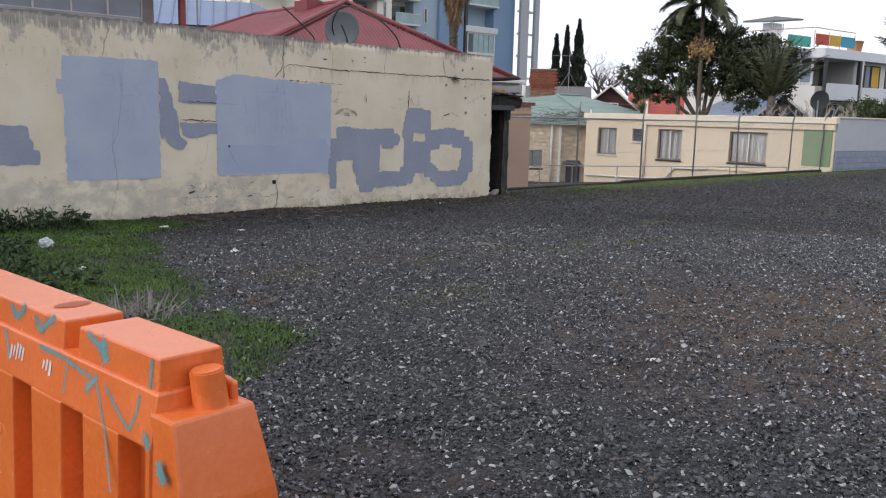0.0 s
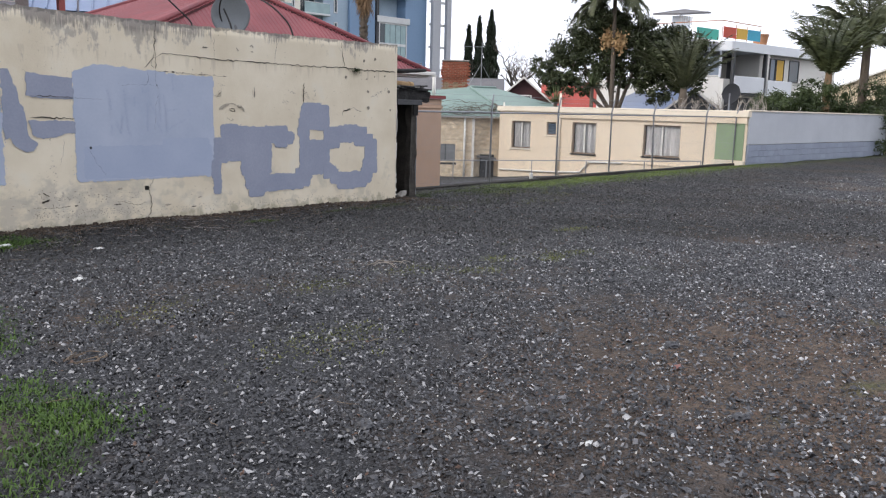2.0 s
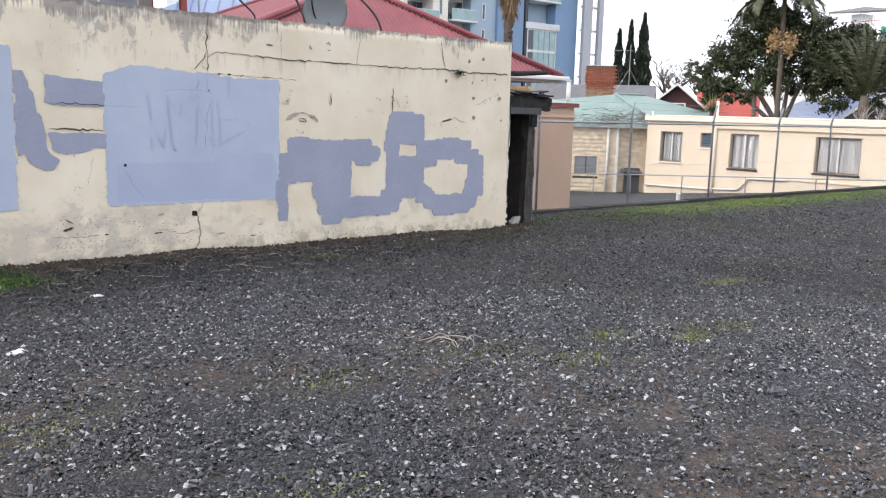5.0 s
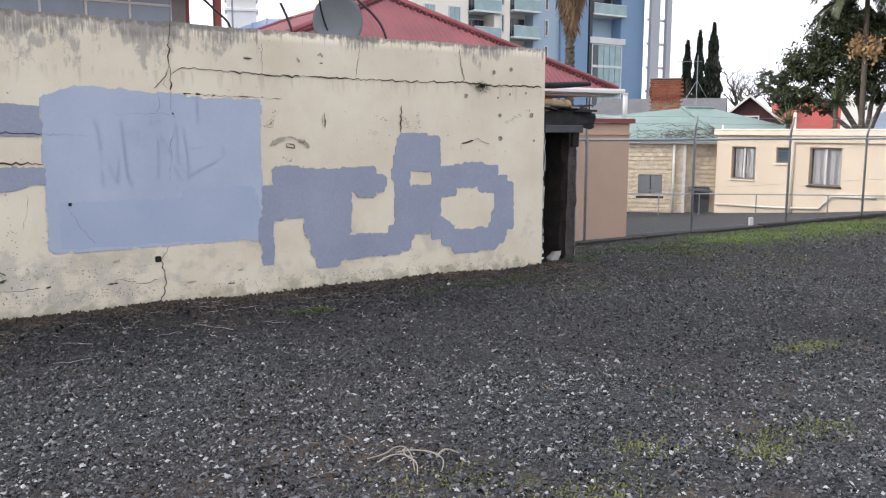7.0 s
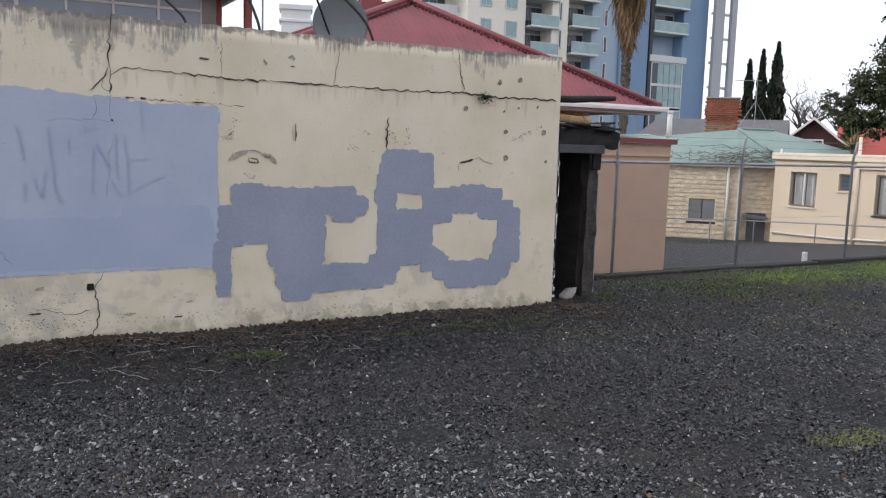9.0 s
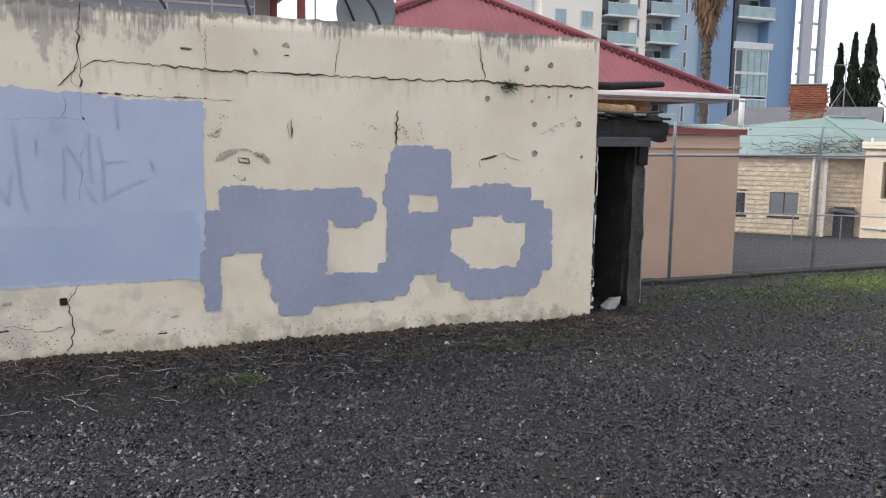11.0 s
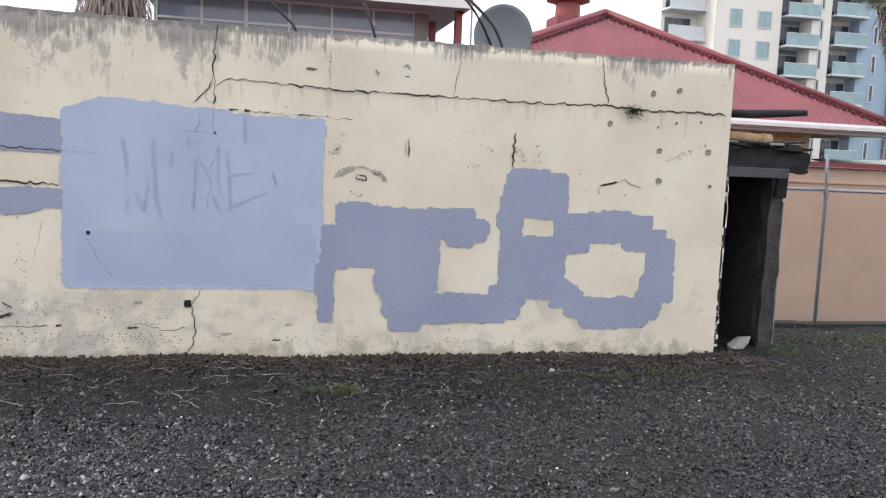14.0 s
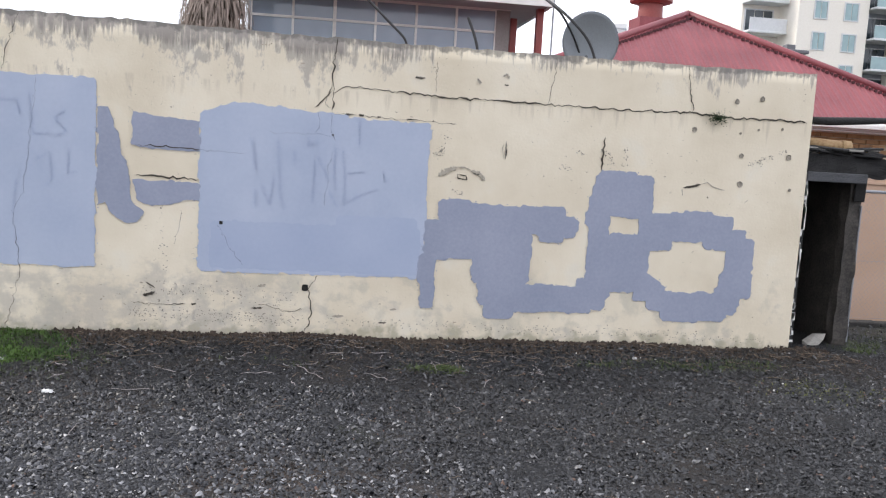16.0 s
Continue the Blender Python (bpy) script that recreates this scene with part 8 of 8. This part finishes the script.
def stones(n_, xlo, xhi, ylo, yhi, size, r_, flat=0.6, clear=0.0, band=None, ridge=False, tilt=0.45):
    """Crushed stones: angular tilted chips bedded in the ground; clear: how bare the soil patches are; band: nearest and farthest distance from the worn track across the lot; ridge: plain four-faced chips."""
    x, y = r_.uniform(xlo, xhi, n_), r_.uniform(ylo, yhi, n_)
    ok = (y < -0.03) | ((x > 0.9) & (y < 1.9))
    ok &= ~((x < lawn_edge(y) - 0.15) & (y > -9) & (r_.uniform(0, 1, n_) < 0.93))
    ok &= ~((y > -1.3 - 0.4 * np.sin(2.1 * x)) & (x > -0.8) & (x < 4.2) & (r_.uniform(0, 1, n_) < 0.6))
    if band:
        t = np.clip(((x + 11.0) * 7.0 + (y + 11.1) * 4.5) / (7.0 ** 2 + 4.5 ** 2), 0, 1)
        d = np.hypot(x + 11.0 - 7.0 * t, y + 11.1 - 4.5 * t) + r_.normal(0, 0.35, n_)
        ok &= (d > band[0]) & (d < band[1])
    if clear:
        lump = np.sin(0.9 * x + 1.3 * y + 1.0) + np.sin(1.7 * x - 0.8 * y + 2.0) + 0.7 * np.sin(3.1 * x + 2.3 * y) + 0.6 * np.sin(5.3 * x - 4.1 * y + 0.7)
        soil = np.exp(-((x + 5.0) ** 2 + (y + 8.8) ** 2) / 2.4)
        ok &= r_.uniform(0, 1, n_) > np.maximum(clear * np.clip(0.42 * lump, 0, 1), 0.72 * soil)
    x, y = x[ok], y[ok]
    n_ = len(x)
    s = size * np.clip(np.exp(r_.normal(0, 0.42, n_)), 0.4, 2.1)
    if ridge:
        ax = np.array([[1, 0.55, -0.35], [-0.9, 0.7, -0.35], [-0.8, -0.7, -0.35], [0.9, -0.65, -0.35], [0.1, 0.05, 0.75]])
        f = np.array([[0, 1, 4], [1, 2, 4], [2, 3, 4], [3, 0, 4]])
    else:
        ax = np.array([[1, 0, -0.35], [0, 1, -0.35], [-1, 0, -0.35], [0, -1, -0.35], [0.3, 0.05, 0.75], [-0.35, -0.05, 0.75]])
        f = np.array([[0, 1, 4], [1, 5, 4], [1, 2, 5], [2, 3, 5], [3, 4, 5], [3, 0, 4]])
    k = len(ax)
    v = ax[None] * r_.uniform(0.6, 1.25, (n_, k, 1)) + 0.22 * r_.standard_normal((n_, k, 3))
    v[:, :, 1] *= r_.uniform(0.38, 0.85, n_)[:, None]
    v[:, :, 2] *= flat
    b = r_.normal(0, tilt, n_)
    cb, sb = np.cos(b)[:, None], np.sin(b)[:, None]
    v = np.stack([v[:, :, 0] * cb - v[:, :, 2] * sb, v[:, :, 1], v[:, :, 0] * sb + v[:, :, 2] * cb], -1)
    a = r_.uniform(0, math.tau, n_)
    ca, sa = np.cos(a)[:, None], np.sin(a)[:, None]
    vx, vy = v[:, :, 0] * ca - v[:, :, 1] * sa, v[:, :, 0] * sa + v[:, :, 1] * ca
    v = np.stack([vx, vy, v[:, :, 2]], -1) * s[:, None, None]
    v += np.stack([x, y, ground_z(x, y) + r_.uniform(0.1, 0.75, n_) * s], -1)[:, None]
    t = (np.arange(n_)[:, None, None] * k + f[None]).reshape(-1, 3)
    return v.reshape(-1, 3), t


V, T, o = [], [], 0
for n_, x0, x1, y0, y1, size, clear, band, ridge in ((170000, -9.9, -0.6, -10.2, -1.6, 0.0095, 0.4, (0.0, 5.6), False), (220000, -9.9, -0.6, -10.2, -1.6, 0.0088, 0.4, (0.0, 5.6), True), (160000, -8.2, 2.6, -7.5, 0.0, 0.0095, 0.5, (5.2, 8.4), True),
                                                   (95000, -6.0, 8.0, -9.5, 1.9, 0.0105, 0.5, (4.0, 13.0), True), (34000, 0.5, 14.0, -9.0, 1.9, 0.013, 0.5, (8.5, 25.0), True), (14000, -8.5, 0.5, -8.5, -1.0, 0.012, 0.85, None, False)):
    v, t = stones(n_, x0, x1, y0, y1, size, r_, clear=clear, band=band, ridge=ridge)
    V.append(v)
    T.append(t + o)
    o += len(v)
gs = big_mesh("gravel_stones", np.concatenate(V), np.concatenate(T), STONE)
tagged(gs, "loose angular dark grey crushed stones", "gravel", kind="stuff")
PALE = mat("pale_stone_chip", (0.22, 0.22, 0.212), (0.50, 0.49, 0.465), 12, 90, 0.8, 0.2, vary=0.4)
v, t = stones(4600, -9.5, 6.0, -9.0, 1.5, 0.0064, r_, tilt=0.7)
pc = big_mesh("pale_stone_chips", v, t, PALE)
tagged(pc, "scattered pale stone chips in the gravel", "gravel", kind="stuff")
BROWN = mat("brown_stone_chip", (0.08, 0.05, 0.04), (0.19, 0.125, 0.095), 12, 90, 0.8, 0.2, vary=0.4)
v, t = stones(5200, -8.5, 4.0, -10, -0.3, 0.0085, r_)
a, b = stones(3600, -6.8, -3.2, -10.2, -7.4, 0.0075, r_)
v, t = np.concatenate([v, a]), np.concatenate([t, b + len(v)])
pc = big_mesh("brown_stone_chips", v, t, BROWN)
tagged(pc, "scattered reddish-brown stone chips in the gravel", "gravel", kind="stuff")

SOIL = mat("dark_soil_crumbs", (0.012, 0.009, 0.007), (0.07, 0.05, 0.036), 18, 90, 0.9, 0.4, vary=0.4)
V, T, o = [], [], 0
for n_, y0, size in ((5200, -0.16, 0.013), (4200, -0.5, 0.011)):
    v, t = stones(n_, -7.4, 0.35, y0, -0.015, size, r_, flat=0.9)
    V.append(v)
    T.append(t + o)
    o += len(v)
sc = big_mesh("soil_crumbs", np.concatenate(V), np.concatenate(T), SOIL)
tagged(sc, "dark soil crumbs banked against the wall foot", "soil", kind="stuff")

# dry stems along the wall foot and on the gravel
rr = random.Random(14)
out = []
for i in range(900):
    if i < 700:
        px, py = rr.uniform(-6.4, 0.4), -abs(rr.gauss(0.45, 0.32)) - 0.04
    else:
        px, py = rr.uniform(-8.5, 2.5), rr.uniform(-7.5, -0.6)
    a, L = rr.uniform(0, math.tau), rr.uniform(0.02, 0.12) * (2.2 if rr.random() < 0.12 else 1)
    th = rr.uniform(0.6, 1.3) * (0.0016 + 0.008 * L)
    pts = []
    for k_ in range(4):
        s = (k_ / 3 - 0.5) * L
        qx, qy = px + math.cos(a) * s + rr.uniform(-0.15, 0.15) * L, min(-0.03, py + math.sin(a) * s)
        pts.append((qx, qy, float(ground_z(qx, qy)) + 0.010 + rr.uniform(0, 0.02)))
    out.append(tube(pts, [th, th * 0.95, th * 0.8, th * 0.5], 4))
st = part("dry_stems", merge(*out), DRY)
tagged(st, "dry twigs and dead stems strewn by the wall foot", "twigs", kind="stuff")
for cx, cy in ((-8.0, -5.7), (-9.1, -6.3)):
    out = []
    for i in range(5):
        a, rad = rr.uniform(0, math.tau), rr.uniform(0.04, 0.1)
        pts = []
        for k_ in range(7):
            b = a + k_ * rr.uniform(0.2, 0.45)
            qx, qy = cx + rad * math.cos(b) * 1.4, cy + rad * math.sin(b)
            pts.append((qx, qy, float(ground_z(qx, qy)) + 0.012 + 0.03 * rr.random()))
        out.append(tube(pts, [0.0035] * 7, 4))
    tw = part("dead_weed", merge(*out), DRY)
    tagged(tw, "tangle of dry bleached weed stems on the gravel", "twigs", "dry weed tangles")
# an uprooted weed, its pale stems bent into loops
BLEACH = mat("bleached_stems", (0.13, 0.115, 0.115), (0.34, 0.31, 0.30), 6, 40, 0.9, 0.2, vary=0.3)
out = []
for line in (((-4.71, -4.49), (-4.63, -4.50), (-4.56, -4.47), (-4.51, -4.49), (-4.53, -4.6), (-4.6, -4.74)), ((-4.56, -4.48), (-4.50, -4.53), (-4.44, -4.62), (-4.44, -4.72), (-4.5, -4.8)),
             ((-4.52, -4.49), (-4.56, -4.58), (-4.57, -4.69), (-4.62, -4.78)), ((-4.70, -4.55), (-4.6, -4.55), (-4.5, -4.6)), ((-4.42, -4.64), (-4.36, -4.62), (-4.31, -4.66))):
    pts = [Vector((x + rr.uniform(-0.006, 0.006), y + rr.uniform(-0.006, 0.006), float(ground_z(x, y)) + 0.022 + 0.022 * math.sin(math.pi * i / (len(line) - 1)))) for i, (x, y) in enumerate(line)]
    fine = []
    for i in range(len(pts) - 1):
        a, b, c, d = pts[max(i - 1, 0)], pts[i], pts[i + 1], pts[min(i + 2, len(pts) - 1)]
        for q in (0, 0.25, 0.5, 0.75):
            fine.append(0.5 * ((2 * b) + (c - a) * q + (2 * a - 5 * b + 4 * c - d) * q * q + (3 * b - a - 3 * c + d) * q ** 3))
    fine.append(pts[-1])
    out.append(tube(fine, [0.0052 - 0.0026 * i / len(fine) for i in range(len(fine))], 5))
tw = part("dead_weed", merge(*out), mat("straw_pale_stems", (0.17, 0.148, 0.127), (0.36, 0.32, 0.28), 9, 60, 0.9, 0.2), smooth=True)
tagged(tw, "uprooted dead weed with pale looping stems", "twigs", "dry weed tangles")
# bleached stalks lying near the wall
out = []
for i in range(56):
    px, py = (rr.uniform(-6.3, -2.6), -abs(rr.gauss(0.95, 0.45)) - 0.1) if i > 5 else ((-5.49, -1.32), (-4.83, -1.39), (-4.42, -1.41), (-5.6, -1.83), (-5.72, -2.62), (-3.97, -1.38))[i]
    a, L = rr.uniform(0, math.tau), rr.uniform(0.05, 0.2) if i > 5 else 0.24
    pts = []
    for k_ in range(5):
        q = (k_ / 4 - 0.5) * L
        qx, qy = px + math.cos(a) * q + rr.uniform(-0.06, 0.06) * L, min(-0.04, py + math.sin(a) * q + rr.uniform(-0.06, 0.06) * L)
        pts.append((qx, qy, float(ground_z(qx, qy)) + 0.014 + rr.uniform(0, 0.016)))
    th = rr.uniform(0.0016, 0.0032)
    out.append(tube(pts, [th, th, th * 0.9, th * 0.8, th * 0.5], 4))
bs = part("bleached_stalks", merge(*out), BLEACH)
tagged(bs, "bleached grass stalks lying on the dark gravel", "twigs", kind="stuff")
# tussock of dead stems beside the barrier
out = []
for i in range(120):
    a, el, L = rr.uniform(0, math.tau), rr.uniform(0.25, 1.5), rr.uniform(0.08, 0.26)
    b0 = Vector((-8.9 + rr.gauss(0, 0.12), -5.6 + rr.gauss(0, 0.14), 0.045))
    d = Vector((math.cos(a) * math.cos(el), math.sin(a) * math.cos(el), math.sin(el)))
    out.append(tube([b0, b0 + d * L * 0.6, b0 + d * L + Vector((0.02 * rr.uniform(-1, 1), 0.02 * rr.uniform(-1, 1), -0.01))], [0.005, 0.005, 0.003], 4))
ts = part("dead_tussock", merge(*out), BLEACH)
tagged(ts, "bleached dead stalks standing in the weeds", "plant")


def scrap(x, y, w, d, h_, label, material=LITTER, rot=0.0, name="litter"):
    """A crumpled scrap: a bumped, folded sheet."""
    bm = bmesh.new()
    bmesh.ops.create_icosphere(bm, subdivisions=3, radius=1)
    for v in bm.verts:
        v.co *= 1 + 0.3 * noise.noise(v.co * 5.7 + Vector((0, y, x)))
        v.co = Vector((v.co.x * w, v.co.y * d, max(-0.2, v.co.z) * h_)) * (1 + 0.45 * noise.noise(v.co * 3.1 + Vector((x, y, 0))))
    ob = part(name, bm, material)
    ob.matrix_world = pose(x, y, float(ground_z(x, y)) + h_ * 0.25, 0, 0, rot)
    return tagged(ob, label, "litter")


BAG = mat("grey_white_plastic_film", (0.34, 0.36, 0.42), (0.62, 0.63, 0.67), 14, 70, 0.4, 0.4)
scrap(-8.36, -1.88, 0.08, 0.06, 0.075, "crumpled white plastic bag in the weeds", BAG, 20, "plastic_bag")
scrap(-8.5, -3.38, 0.045, 0.03, 0.02, "torn pale plastic scrap in the grass", BAG, 50, "plastic_scrap")
scrap(-6.72, -1.05, 0.07, 0.03, 0.025, "white paper scrap on the grass", rot=10, name="paper_scrap")
scrap(-6.97, -3.35, 0.06, 0.042, 0.014, "flat white paper scrap on gravel", rot=30, name="paper_scrap")
scrap(-6.09, -1.86, 0.048, 0.02, 0.014, "small white scrap near the wall", rot=-20, name="paper_scrap")
scrap(-1.75, -0.62, 0.018, 0.014, 0.02, "tiny crumpled white wrapper", name="wrapper")
scrap(-7.0, -8.45, 0.032, 0.012, 0.008, "narrow white scrap on the gravel", rot=15, name="paper_scrap")
scrap(-5.6, -8.15, 0.05, 0.02, 0.008, "faded red plastic scrap", mat("faded_red_plastic", (0.17, 0.065, 0.055), (0.27, 0.11, 0.09), 9, 60, 0.7, 0.2), 10, "plastic_scrap")
scrap(-9.36, -6.9, 0.13, 0.10, 0.11, "rough grey stone lump in the grass", CONC, 30, "stone_lump")
for (sx, sy, sw) in ((-7.55, -7.6, 0.05), (-5.9, -6.9, 0.04), (-3.7, -6.5, 0.06), (-5.2, -7.9, 0.05), (-3.9, -8.1, 0.055), (-2.4, -7.1, 0.05), (-6.2, -8.8, 0.045), (-3.2, -4.6, 0.05)):
    scrap(sx, sy, sw, sw * 0.75, sw * 0.6, "larger loose grey stone on the gravel", STONE, sx * 40, "loose_stone")
